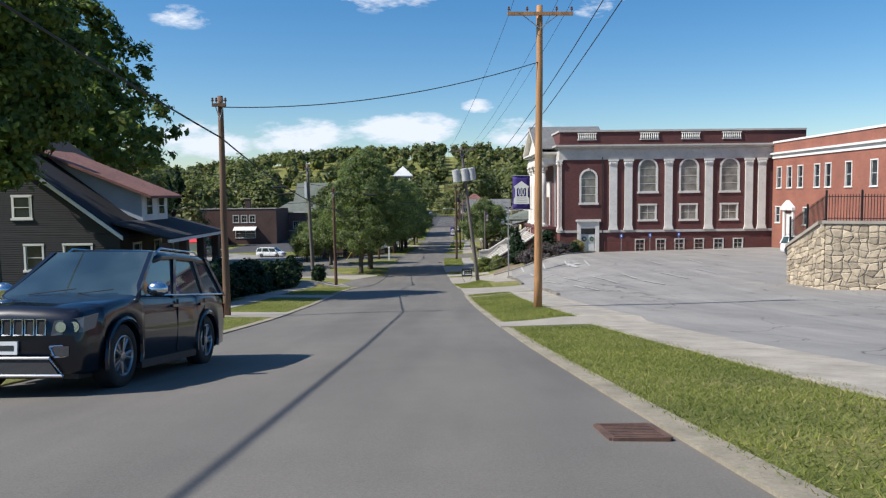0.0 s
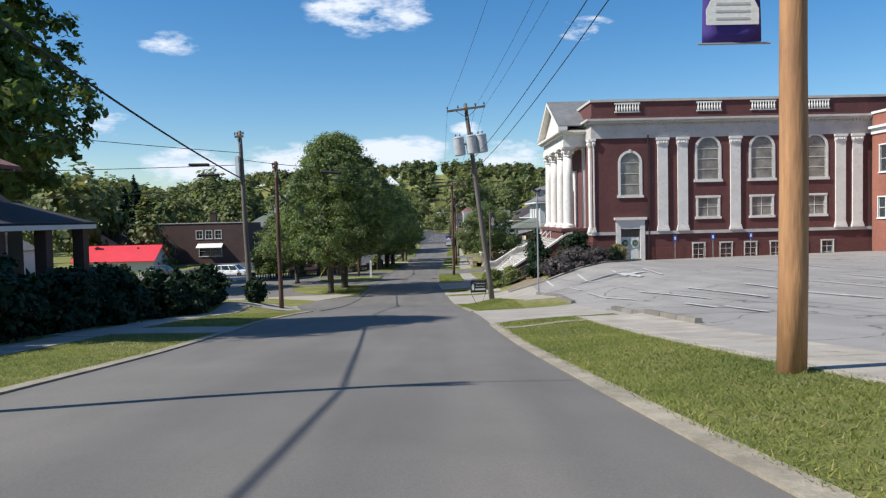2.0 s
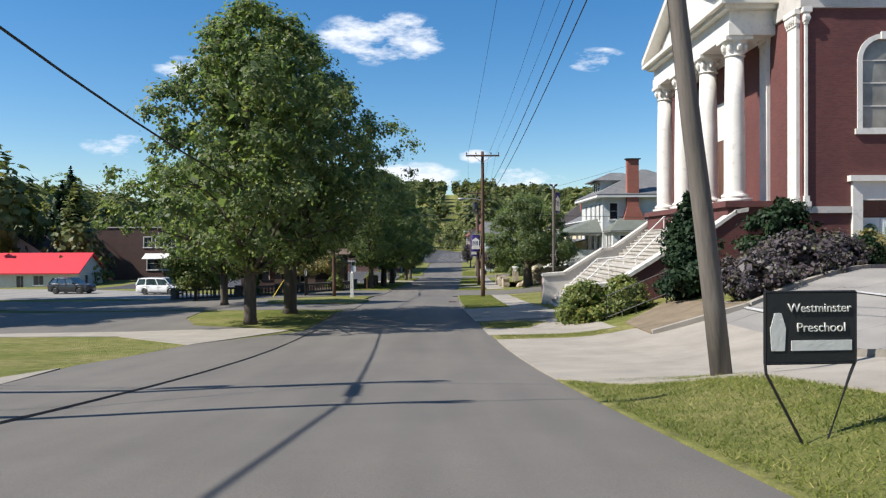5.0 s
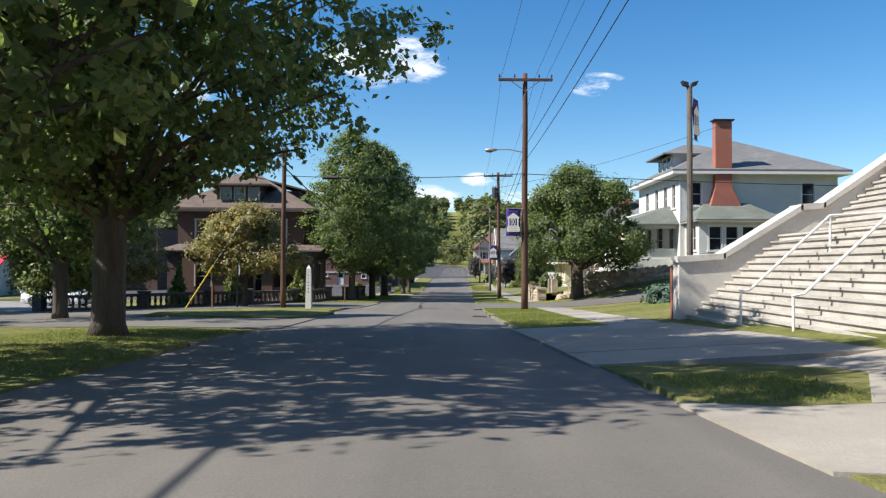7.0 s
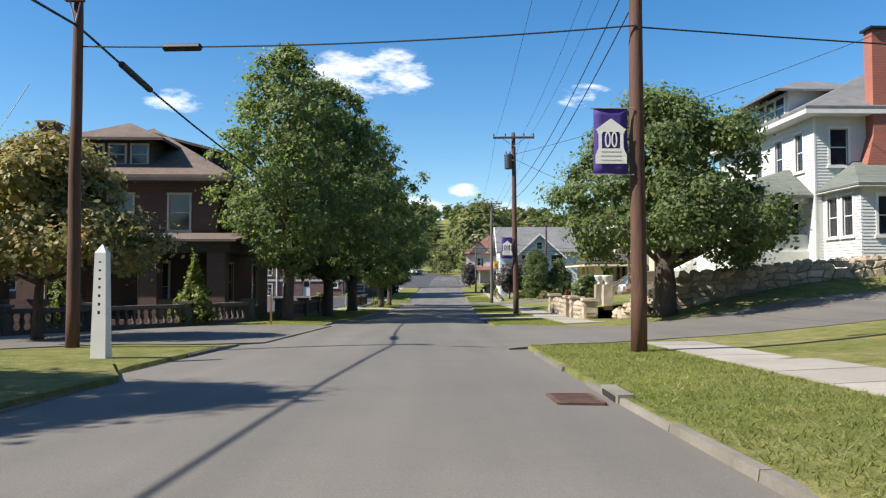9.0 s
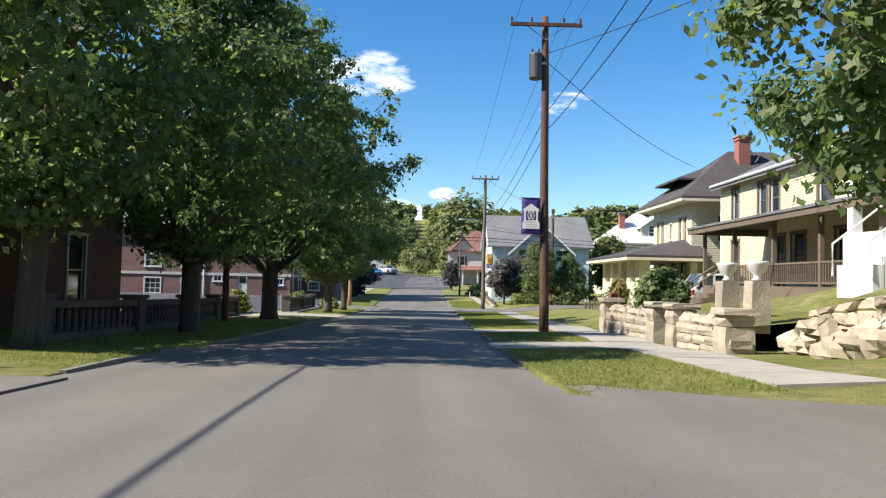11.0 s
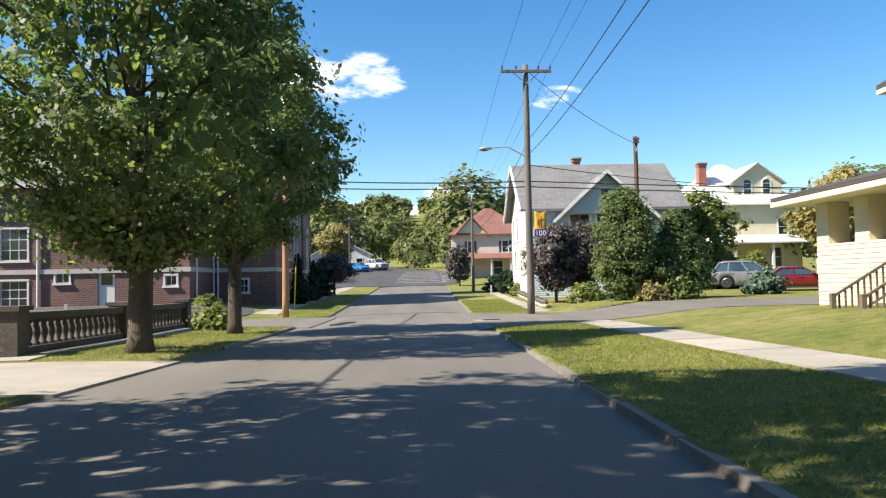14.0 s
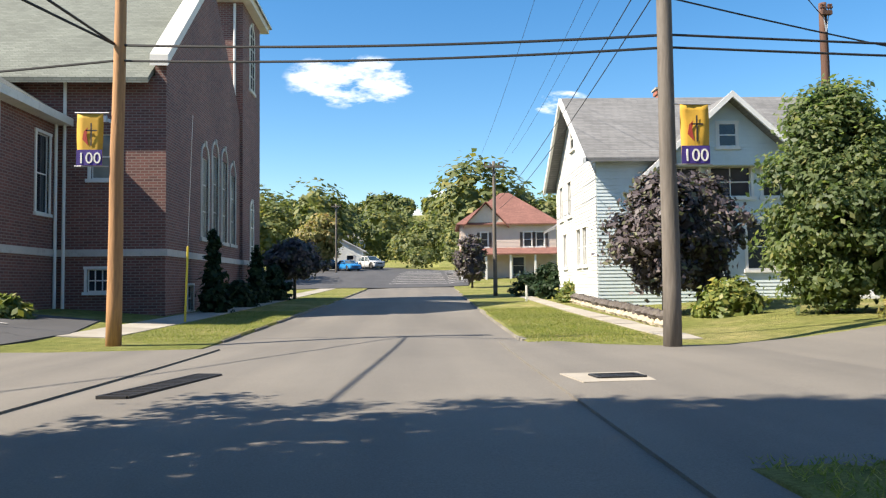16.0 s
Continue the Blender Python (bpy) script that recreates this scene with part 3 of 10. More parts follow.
M_POLE_P = surface("new_pine_pole", (0.42, 0.22, 0.095), 0.8, 0.3, 3.0, 25.0, 0.5, stretch=(1, 1, 0.12), dirt=(0.24, 0.12, 0.06))
M_POLE_G = surface("grey_weathered_pole", (0.15, 0.13, 0.11), 0.88, 0.3, 3.0, 25.0, 0.5, stretch=(1, 1, 0.12), dirt=(0.1, 0.085, 0.07))
M_POLE_B = surface("creosoted_brown_pole", (0.11, 0.055, 0.035), 0.85, 0.35, 3.0, 25.0, 0.5, stretch=(1, 1, 0.12))
M_POLE_M = surface("brown_weathered_pole", (0.17, 0.1, 0.06), 0.85, 0.35, 3.0, 25.0, 0.5, stretch=(1, 1, 0.12), dirt=(0.08, 0.06, 0.045))
M_STEEL = surface("galvanised_steel", (0.42, 0.43, 0.44), 0.5, 0.12, 2.0, 20.0, 0.1, metal=0.6)
M_CAN = surface("grey_transformer_paint", (0.45, 0.46, 0.46), 0.5, 0.1, 2.0, 14.0, 0.1, dirt=(0.3, 0.24, 0.18))
M_CAN_D = surface("dark_transformer_paint", (0.05, 0.055, 0.06), 0.5, 0.1)
M_CABLE = surface("black_cable", (0.012, 0.012, 0.013), 0.6, 0.1, relief=0)
M_INSUL = surface("brown_glazed_porcelain", (0.12, 0.06, 0.04), 0.2, 0.1)
M_IRON = surface("black_iron", (0.015, 0.015, 0.016), 0.5, 0.15, relief=0.1)
M_IRON_R = surface("rusty_red_iron", (0.16, 0.05, 0.035), 0.7, 0.25)
M_RUST = surface("rusty_grate_iron", (0.11, 0.06, 0.042), 0.85, 0.35, 3.0, 20.0, 0.4)
M_PURPLE = surface("purple_banner_cloth", (0.055, 0.03, 0.2), 0.8, 0.12, 3.0, 40.0, 0.2)
M_GOLD = surface("gold_banner_cloth", (0.56, 0.32, 0.035), 0.8, 0.1, 3.0, 40.0, 0.2)
M_CREAMC = surface("cream_banner_print", (0.75, 0.73, 0.66), 0.8, 0.05)
M_REDC = surface("red_banner_print", (0.4, 0.05, 0.03), 0.8, 0.05)
M_BLACKC = surface("black_sign_print", (0.02, 0.022, 0.022), 0.6, 0.1)
M_BLUE_SIGN = surface("blue_sign_face", (0.02, 0.08, 0.35), 0.5, 0.05)
M_STONE = surface("buff_sandstone", (0.56, 0.46, 0.33), 0.9, 0.2, 2.5, 14.0, 0.8, dirt=(0.42, 0.33, 0.23), per_object=0.5)
M_STONE_W = surface("cream_wall_stone", (0.46, 0.39, 0.29), 0.9, 0.22, 2.5, 14.0, 0.8, dirt=(0.36, 0.29, 0.21), per_object=0.25)
M_MORTAR = surface("sandy_mortar", (0.6, 0.52, 0.42), 0.95, 0.2, 3.0, 20.0, 0.4)
M_BAL = surface("dark_balustrade_stone", (0.1, 0.085, 0.075), 0.9, 0.25, 1.5, 16.0, 0.5, dirt=(0.17, 0.15, 0.12))
M_BARK = surface("grey_brown_bark", (0.1, 0.08, 0.062), 0.95, 0.35, 4.0, 22.0, 1.0, stretch=(1, 1, 0.2), dist=0.05)
M_LEAF = leaf_mat("green_leaves", (0.12, 0.17, 0.075), (0.22, 0.275, 0.125), (0.32, 0.32, 0.135), 0.62, 0.5)
M_LEAF_O = leaf_mat("oak_leaves", (0.08, 0.125, 0.04), (0.16, 0.21, 0.062), (0.24, 0.24, 0.075), 0.43)
M_LEAF_A = leaf_mat("autumn_leaves", (0.22, 0.22, 0.09), (0.4, 0.34, 0.16), (0.46, 0.27, 0.11), 0.45, 0.4)
M_LEAF_B = leaf_mat("bright_green_leaves", (0.11, 0.16, 0.045), (0.24, 0.27, 0.08), (0.35, 0.31, 0.08), 0.45, 0.4)
M_LEAF_R = leaf_mat("maroon_leaves", (0.075, 0.06, 0.075), (0.155, 0.125, 0.145), (0.16, 0.17, 0.1), 0.35, 0.45)
M_LEAF_D = leaf_mat("dark_needles", (0.013, 0.03, 0.015), (0.032, 0.054, 0.026), through=0.15, gloss=0.12)
M_LEAF_BL = leaf_mat("blue_green_needles", (0.06, 0.11, 0.085), (0.14, 0.2, 0.15), through=0.15)
M_WOODS = leaf_mat("woodland_leaves", (0.12, 0.15, 0.07), (0.2, 0.22, 0.095), (0.28, 0.25, 0.08), 0.4, 0.2)
M_BLADE = leaf_mat("grass_blades", (0.16, 0.2, 0.05), (0.28, 0.3, 0.09), (0.44, 0.38, 0.18), 0.5, 0.15)
M_RUBBER = surface("black_rubber", (0.018, 0.018, 0.018), 0.8, 0.15)
M_CHROME = surface("chrome", (0.7, 0.7, 0.71), 0.15, 0.04, metal=1.0, relief=0)
M_ALLOY = surface("grey_alloy", (0.35, 0.35, 0.36), 0.35, 0.1, metal=0.9, relief=0)
M_LAMP_CLEAR = glass_mat("clear_lamp_lens", (0.09, 0.095, 0.1), 0.06)
M_SCREEN = glass_mat("car_window_glass", (0.035, 0.055, 0.06), 0.03, 1.9)
M_LAMP_RED = glass_mat("red_lamp_lens", (0.3, 0.01, 0.01), 0.15)
M_PLASTIC = surface("black_plastic", (0.03, 0.03, 0.032), 0.6, 0.12)
M_WOODRAIL = surface("brown_painted_rail", (0.16, 0.12, 0.085), 0.75, 0.15)
M_CHAIR = surface("maroon_chair_cloth", (0.2, 0.03, 0.035), 0.8, 0.1)
M_YELLOW = surface("yellow_plastic_sleeve", (0.65, 0.5, 0.05), 0.6, 0.1)


def car_paint(name, col, rough=0.25):
    m, n, l, b = nodes_of(name)
    tc = n.new("ShaderNodeTexCoord")
    f = noise_tex(n, l, tc.outputs["Object"], 2.0, 4.0)
    l.new(ramp(n, l, f, [(0.3, scaled(col, 0.9)), (0.7, scaled(col, 1.1))]), b.inputs["Base Color"])
    b.inputs["Roughness"].default_value = rough
    b.inputs["Specular IOR Level"].default_value = 0.25
    b.inputs["Coat Weight"].default_value, b.inputs["Coat Roughness"].default_value = 0.8, 0.04
    return m


M_NAVY = car_paint("deep_blue_car_paint", (0.006, 0.008, 0.016), 0.32)
M_CARWHITE = car_paint("white_car_paint", (0.75, 0.75, 0.74))
M_CARGREY = car_paint("grey_car_paint", (0.16, 0.17, 0.17))
M_CARDARK = car_paint("dark_car_paint", (0.03, 0.032, 0.035))
M_CARRED = car_paint("maroon_car_paint", (0.14, 0.012, 0.015))
M_CARBLUE = car_paint("bright_blue_car_paint", (0.02, 0.2, 0.5))
M_CARSILVER = car_paint("silver_car_paint", (0.45, 0.46, 0.47))


# ---- the lie of the land ----
def table(*pairs):
    ys, vs = zip(*pairs)

    def at(y):
        y = min(max(y, ys[0]), ys[-1])
        for i in range(len(ys) - 1):
            if y <= ys[i + 1]:
                k = (y - ys[i]) / (ys[i + 1] - ys[i])
                return vs[i] + (vs[i + 1] - vs[i]) * k
        return vs[-1]
    return at


def smooth(a, b, x):
    t = min(max((x - a) / (b - a), 0.0), 1.0)
    return t * t * (3 - 2 * t)


road_raw = table((-60, 8.4), (0, 0.22), (6.6, -0.68), (16.9, -1.98), (27.7, -3.18), (38.7, -4.27), (50.2, -5.11), (58, -5.86), (66, -6.68), (72, -7.22), (78.5, -7.66), (84, -7.86), (94.5, -8.13), (101, -8.33),
                 (125, -8.98), (140, -9.36), (154, -9.62), (169, -9.91), (184, -10.08), (196, -9.95), (210, -9.68), (234, -9.15), (262, -7.3), (285, -6.2), (310, -5.6), (400, -3.4))


def road_z(y):
    return (road_raw(y - 3) + 2 * road_raw(y) + road_raw(y + 3)) / 4


east_raw = table((-60, 2.4), (0, 2.05), (26, 1.8), (45, 1.5), (60, 1.35), (80, 1.05), (100, 0.5), (112, 0.52), (136, 1.2), (155, 1.95), (165, 2.4), (182, 3.1), (224, 4.5), (262, 5.8), (420, 11))
west_raw = table((-60, -5.4), (0, -5.6), (26, -5.95), (36, -6.35), (56, -6.65), (90, -6.4), (110, -6.6), (130, -6.0), (145, -5.2), (160, -4.5), (185, -3.7), (200, -3.6), (225, -3.0), (262, -2.0), (420, 3))


def east(y):
    return (east_raw(y - 4) + 2 * east_raw(y) + east_raw(y + 4)) / 4


def west(y):
    return (west_raw(y - 4) + 2 * west_raw(y) + west_raw(y + 4)) / 4


# openings in the kerbs: driveways and side streets, as (from, to)
E_GAPS = [(22.5, 24.6), (45.6, 54.0), (69.8, 81.3), (83.2, 85.9), (88.6, 99.0), (118.0, 128.5), (137.6, 140.5), (145.8, 148.2), (174.0, 184.0)]
W_GAPS = [(29.0, 32.0), (44.0, 46.5), (61.6, 88.0), (98.0, 111.0), (118.0, 131.0), (158.5, 163.8), (177.0, 186.0)]
KERB = 0.055


def kerb(y, gaps):
    k = 1.0
    for a, b in gaps:
        k = min(k, 1 - smooth(a - 1.0, a, y) * (1 - smooth(b, b + 1.0, y)))
    return KERB * k * smooth(72, 86, y)


east_far = table((-60, 8.3), (0, 0.0), (10, -1.5), (20, -2.65), (30, -3.4), (39, -3.9), (62, -4.75), (85, -5.5), (100, -6.9), (113, -7.9), (122, -8.05), (127, -7.85), (131, -6.95), (134, -6.55), (142, -6.4), (148, -7.6), (156, -8.75), (165, -9.15), (176, -9.55),
                 (190, -9.55), (210, -9.2), (236, -8.6), (262, -7.1), (285, -6.1), (400, -3.0))
west_far = table((-60, 8.2), (0, 0.4), (20, -1.6), (40, -3.9), (60, -5.4), (68, -5.9), (76, -7.4), (90, -8.3), (110, -8.9), (135, -9.7), (160, -9.95), (178, -9.75), (190, -9.45), (205, -9.4), (232, -9.2), (262, -7.5), (285, -6.4), (400, -4.0))


def ridge(x, y):
    """The wooded hills that close the valley."""
    h = 0.0
    for cx, cy, rx, ry, top in ((-20, 620, 330, 200, 35), (88, 430, 90, 110, 17), (300, 600, 260, 190, 24), (-340, 520, 260, 240, 34), (-420, 160, 240, 300, 34), (470, 180, 230, 330, 24), (0, -480, 500, 260, 40)):
        d = ((x - cx) / rx) ** 2 + ((y - cy) / ry) ** 2
        if d < 1:
            h = max(h, top * (1 - d) ** 1.4)
    return h + (2.5 * noise.noise((x * 0.02, y * 0.02, 0)) if h > 3 else 0)


def land(x, y):
    """The height of the ground."""
    e, w, z = east(y), west(y), road_z(y)
    if x >= e:
        d = x - e
        near = z + kerb(y, E_GAPS) + 0.02 * min(d, 2.5) + (0.12 * smooth(0.3, 2.2, d) if 24 < y < 45 else 0) + 0.32 * smooth(0.3, 2.3, d) * smooth(55, 59, y) * (1 - smooth(66, 70, y))
        k = smooth(2.2, 13.0, d)
        if 112 < y < 148:
            k = smooth(3.0 + 3.4 * smooth(129, 136, y), 15.0, d)
        elif 148 <= y < 190:
            k = smooth(6.4 - 2.9 * smooth(148, 158, y), 15.0 - 6.0 * smooth(148, 158, y), d)
        far = east_far(y) + 0.018 * min(max(d - 15, 0), 20) + ((0.04 if y < 128 else 0.1) * min(max(d - 15, 0), 30) if 100 < y < 150 else 0)
        h = near + (far - near) * k
        r = math.hypot(x, y - 110)
        return h + ridge(x, y) + 0.012 * max(d - 45, 0)
    if x <= w:
        d = w - x
        near = z + kerb(y, W_GAPS) + 0.02 * min(d, 2.0)
        if 58 < y < 69:
            near += 0.5 * smooth(1.4, 4.5, d) * smooth(58, 62, y) * (1 - smooth(67, 69, y))
        k = smooth(2.5, 22.0 - 13.0 * smooth(150, 160, y) * (1 - smooth(230, 245, y)), d)
        return near + (west_far(y) - near) * k + ridge(x, y) - 0.012 * min(max(d - 25, 0), 60)
    return z


def spaced(lo, hi, near_lo, near_hi, step, grow=1.22):
    out = list(np.arange(near_lo, near_hi + 1e-6, step))
    s, v = step, near_hi
    while v < hi:
        s *= grow
        v += s
        out.append(min(v, hi))
    s, v = step, near_lo
    while v > lo:
        s *= grow
        v -= s
        out.insert(0, max(v, lo))
    return out


ROWS_Y = spaced(-1500, 2600, -12, 240, 1.0)
OFF = [0.0, 0.06, 0.35, 0.8, 1.4, 2.0, 2.8, 3.6, 4.5, 5.5, 6.7, 8, 9.5, 11, 13, 15, 17.5, 20, 23, 26, 30, 35, 41, 48, 57, 68, 82, 100, 122, 150, 185, 230, 290, 360, 450, 560, 700, 900, 1200, 1600, 2200]
gs = Shape()
cols = len(OFF) * 2 + 2
for y in ROWS_Y:
    e, w, z = east(y), west(y), road_z(y)
    for o in reversed(OFF):
        gs.v.append((w - o, y, land(w - o - 1e-4, y)))
    deep = 0.25 if -75 < y < 258 else -ridge(w, y)
    gs.v.append((w + 0.02, y, z - deep))
    gs.v.append((e - 0.02, y, z - deep))
    for o in OFF:
        gs.v.append((e + o, y, land(e + o + 1e-4, y)))
for r in range(len(ROWS_Y) - 1):
    for c in range(cols - 1):
        q = r * cols + c
        gs.f.append((q, q + 1, q + cols + 1, q + cols))
solid("ground", gs, M_GRASS, "mown lawns and verges sloping down to the street, rising to wooded hills", "ground", kind="structure", smooth=True)

rs = Shape()
ry = [y for y in ROWS_Y if -60 <= y <= 262]
for y in ry:
    e, w, z = east(y), west(y), road_z(y)
    n = 8
    for i in range(n + 1):
        t = i / n
        wob = 0.05 * noise.noise((y * 0.7, i * 9.0, 3.0)) if i in (0, n) else 0.0
        rs.v.append((w + (e - w) * t + wob - (0.03 if i == 0 else -0.03 if i == n else 0), y, z + 0.05 * math.sin(math.pi * t) - 0.02))
for r in range(len(ry) - 1):
    for c in range(8):
        q = r * 9 + c
        rs.f.append((q, q + 1, q + 10, q + 9))
solid("road", rs, M_ROAD, "worn grey asphalt street running downhill", "road", kind="structure", smooth=True)


def sheet(name, material, xy, lift, step=0.9, label="", category="ground", kind="structure", edge=0.06):
    """A thin layer lying on the land inside the polygon xy, with a worn edge."""
    xs, ys = [p[0] for p in xy], [p[1] for p in xy]

    def inside(x, y):
        hit = False
        for (x0, y0), (x1, y1) in zip(xy, xy[1:] + xy[:1]):
            if (y0 > y) != (y1 > y) and x < (x1 - x0) * (y - y0) / (y1 - y0) + x0:
                hit = not hit
        return hit
    bm = bmesh.new()
    bm.faces.new([bm.verts.new((x, y, 0)) for x, y in xy])
    for axis, lo, hi in ((0, min(xs), max(xs)), (1, min(ys), max(ys))):
        n = max(1, int((hi - lo) / step))
        for i in range(1, n):
            v = lo + (hi - lo) * i / n
            co = (v, 0, 0) if axis == 0 else (0, v, 0)
            no = (1, 0, 0) if axis == 0 else (0, 1, 0)
            bmesh.ops.bisect_plane(bm, geom=bm.verts[:] + bm.edges[:] + bm.faces[:], plane_co=co, plane_no=no)
    for v in bm.verts:
        v.co.z = land(v.co.x, v.co.y) + lift
    bmesh.ops.recalc_face_normals(bm, faces=bm.faces[:])
    if bm.faces and sum(f.normal.z for f in bm.faces) < 0:
        bmesh.ops.reverse_faces(bm, faces=bm.faces[:])
    rim = [e for e in bm.edges if e.is_boundary]
    res = bmesh.ops.extrude_edge_only(bm, edges=rim)
    for v in [g for g in res["geom"] if isinstance(g, bmesh.types.BMVert)]:
        v.co.z -= edge + lift
    me = bpy.data.meshes.new(name)
    bm.to_mesh(me)
    bm.free()
    me.materials.append(material)
    ob = new(name, me)
    return tagged(ob, label, category, kind=kind)


def strip(side, y0, y1, a, b, n=None):
    """A polygon along the street between two offsets from its edge."""
    n = n or max(2, int((y1 - y0) / 4))
    ys = [y0 + (y1 - y0) * i / n for i in range(n + 1)]
    edge = east if side > 0 else west
    return [(edge(y) + side * a, y) for y in ys] + [(edge(y) + side * b, y) for y in reversed(ys)]


# side streets, car parks and drives
sheet("side_street_west", M_ROAD, [(-8.6, 86.3), (-13.0, 85.2), (-21.0, 85.0), (-45, 92), (-80, 112), (-76, 124), (-45, 108), (-27, 102.5), (-14.5, 99.2), (-13.2, 92), (-11.5, 88)], 0.02, 1.5, "asphalt side street", "road")
sheet("street_widening", M_ROAD, [(west(61.4) + 0.4, 61.4), (-7.3, 62.1), (-8.85, 69.8), (-9.4, 73.0), (-9.0, 79.5), (west(86) + 0.5, 86.2)], 0.02, 1.0, "asphalt corner of the side street", "road")
sheet("corner_walk", M_CONC, [(-7.3, 62.2), (-8.85, 69.7), (-9.4, 72.4), (-9.55, 67.2), (-10.1, 64.8), (-11.6, 63.4), (-11.4, 61.9), (-9.0, 61.8)], 0.03, 0.7, "worn concrete walk crossing the verge at the corner", "sidewalk")
sheet("corner_apron", M_CONC, [(-8.95, 79.6), (-6.9, 85.6), (-8.7, 86.25), (-13.0, 85.15), (-21.0, 84.9), (-21.0, 83.6), (-12.6, 83.0)], 0.026, 0.9, "worn concrete apron at the corner", "drive")
sheet("side_street_far_west", M_ROAD, [(west(98) + 0.5, 99), (west(111) + 0.5, 110.2), (-9, 111.5), (-14, 113), (-26, 116), (-60, 128), (-63, 119), (-28, 105), (-12, 99)], 0.02, 1.5, "asphalt side street", "road")
sheet("grass_island", M_GRASS, [(-6.0, 110.2), (-6.15, 106.4), (-6.9, 105.2), (-9.5, 104.9), (-12.5, 106.3), (-13.4, 110.3), (-10.0, 112.4), (-7.0, 112.3)], 0.085, 0.8, "low grass island between the side streets", "grass")
sheet("side_street_corner", M_ROAD, [(west(118) + 0.5, 119), (west(129) + 0.5, 130), (-9.5, 130), (-13.0, 125.5), (-18, 121.5), (-40, 116), (-12, 114.5)], 0.024, 1.5, "asphalt corner of the side street", "road")
sheet("side_street_east", M_ROAD, [(east(118) - 0.5, 116.5), (east(129) - 0.5, 130), (5.5, 127.2), (14, 127.6), (45, 131), (45, 123), (14, 120), (5.0, 119.4)], 0.02, 1.2, "asphalt side street climbing the slope", "road")
sheet("cross_street_west", M_ROAD, [(west(177) + 0.5, 176.0), (west(184) + 0.5, 184.6), (-7.4, 183.6), (-40, 184.5), (-40, 178.5), (-7, 177.6)], 0.02, 1.5, "asphalt cross street", "road")
sheet("cross_street_east", M_ROAD, [(east(174) - 0.5, 172.5), (east(184) - 0.5, 185.6), (5.6, 183.2), (50, 185), (50, 176.3), (6, 175.4)], 0.02, 1.5, "asphalt cross street", "road")
sheet("church_car_park", M_LOT, [(5.9, 2.0), (40, 2.0), (40, 64), (37.0, 64), (37.0, 85.3), (17.5, 85.3), (12.6, 81.0), (7.2, 78.6), (6.3, 66.5), (5.9, 56), (5.6, 40), (5.7, 22)], 0.018, 1.2, "weathered grey asphalt car park with faded bay lines", "car park")
sheet("church_apron_near", M_CONC, [(east(46), 44.5), (1.7, 44.8), (2.0, 45.6), (2.75, 46.3), (4.4, 46.8), (7.4, 47.3), (7.4, 55.5), (east(54), 53.8)], 0.014, 0.8, "worn concrete drive apron", "drive")
sheet("church_apron_far", M_CONC, [(east(70), 69.9), (3.6, 66.2), (4.2, 58.0), (5.9, 58.0), (6.4, 66.3), (7.4, 78.8), (5.6, 81.3), (east(82), 81.3)], 0.03, 0.8, "worn concrete drive apron", "drive")
sheet("church_walk", M_CONC, [(east(83) - 0.1, 83.3), (2.4, 82.9), (5.4, 82.6), (5.4, 86.0), (2.6, 85.9), (1.7, 85.8), (east(86) - 0.1, 86.2)], 0.014, 0.7, "worn concrete walk between the grass patches", "sidewalk")
sheet("church_walk", M_CONC, [(2.65, 85.94), (5.4, 86.04), (5.4, 89.75), (2.9, 89.75), (3.75, 88.9), (3.8, 88.0)], 0.014, 0.7, "worn concrete walk at the foot of the church steps", "sidewalk")
sheet("gravel_edge", M_GRAVEL, [(4.35, 3.0), (6.3, 3.0), (6.2, 24.5), (6.0, 45.5), (4.0, 45.5), (4.2, 30), (4.4, 15)], 0.025, 0.9, "sandy gravel strip beside the car park", "gravel")
sheet("parish_car_park", M_LOT_DARK, [(-9.6, 158.6), (-9.0, 176.0), (-7.6, 187.6), (-8.6, 192.0), (-45, 193), (-45, 150), (-14, 151)], 0.032, 1.5, "dark sealed car park with white bay lines", "car park")
sheet("west_forecourt", M_LOT, [(-24, 122), (-20, 131), (-45, 150), (-80, 165), (-86, 140), (-60, 130)], 0.03, 2.5, "pale asphalt forecourt", "car park")
sheet("far_lot", M_LOT_DARK, [(-16, 244), (-14, 232), (6.2, 236), (9.5, 262), (-2, 285), (-22, 285)], 0.06, 2.5, "grey asphalt lot rising at the end of the street", "car park")
for side, a, b in ((1, 2.0, 22.4), (1, 24.7, 45.0), (1, 54.0, 60.5), (-1, 16.0, 29.0), (-1, 32.0, 44.0), (-1, 46.5, 61.2)):
    sheet("dusty_edge", M_DUST, strip(side, a, b, -0.1, 0.17), 0.014, 0.6, "sandy dust and grit between the asphalt and the grass", "road edge")


sheet("worn_path", M_DUST, strip(1, 42.9, 43.4, 0.1, 3.0, 2), 0.022, 0.5, "worn sandy path across the grass verge", "path")


# sidewalk slabs and driveway aprons
def slabs(name, side, y0, y1, a, b, length, label, material):
    ob = thing(name, 0, 0, 0, 0, label, "sidewalk", kind="structure")
    y = y0
    while y < y1 - 0.3:
        z = min(y + length, y1)
        poly = strip(side, y + 0.012, z - 0.012, a, b, 2)
        rnd = random.Random(int(y * 10))
        lift = 0.018 + rnd.uniform(0, 0.012)
        top = [(x, q, land(x, q) + lift) for x, q in poly]
        if side > 0:
            top = top[::-1]
        part("slab", Shape().slab(top, 0.12), material, ob)
        y = z
    return ob


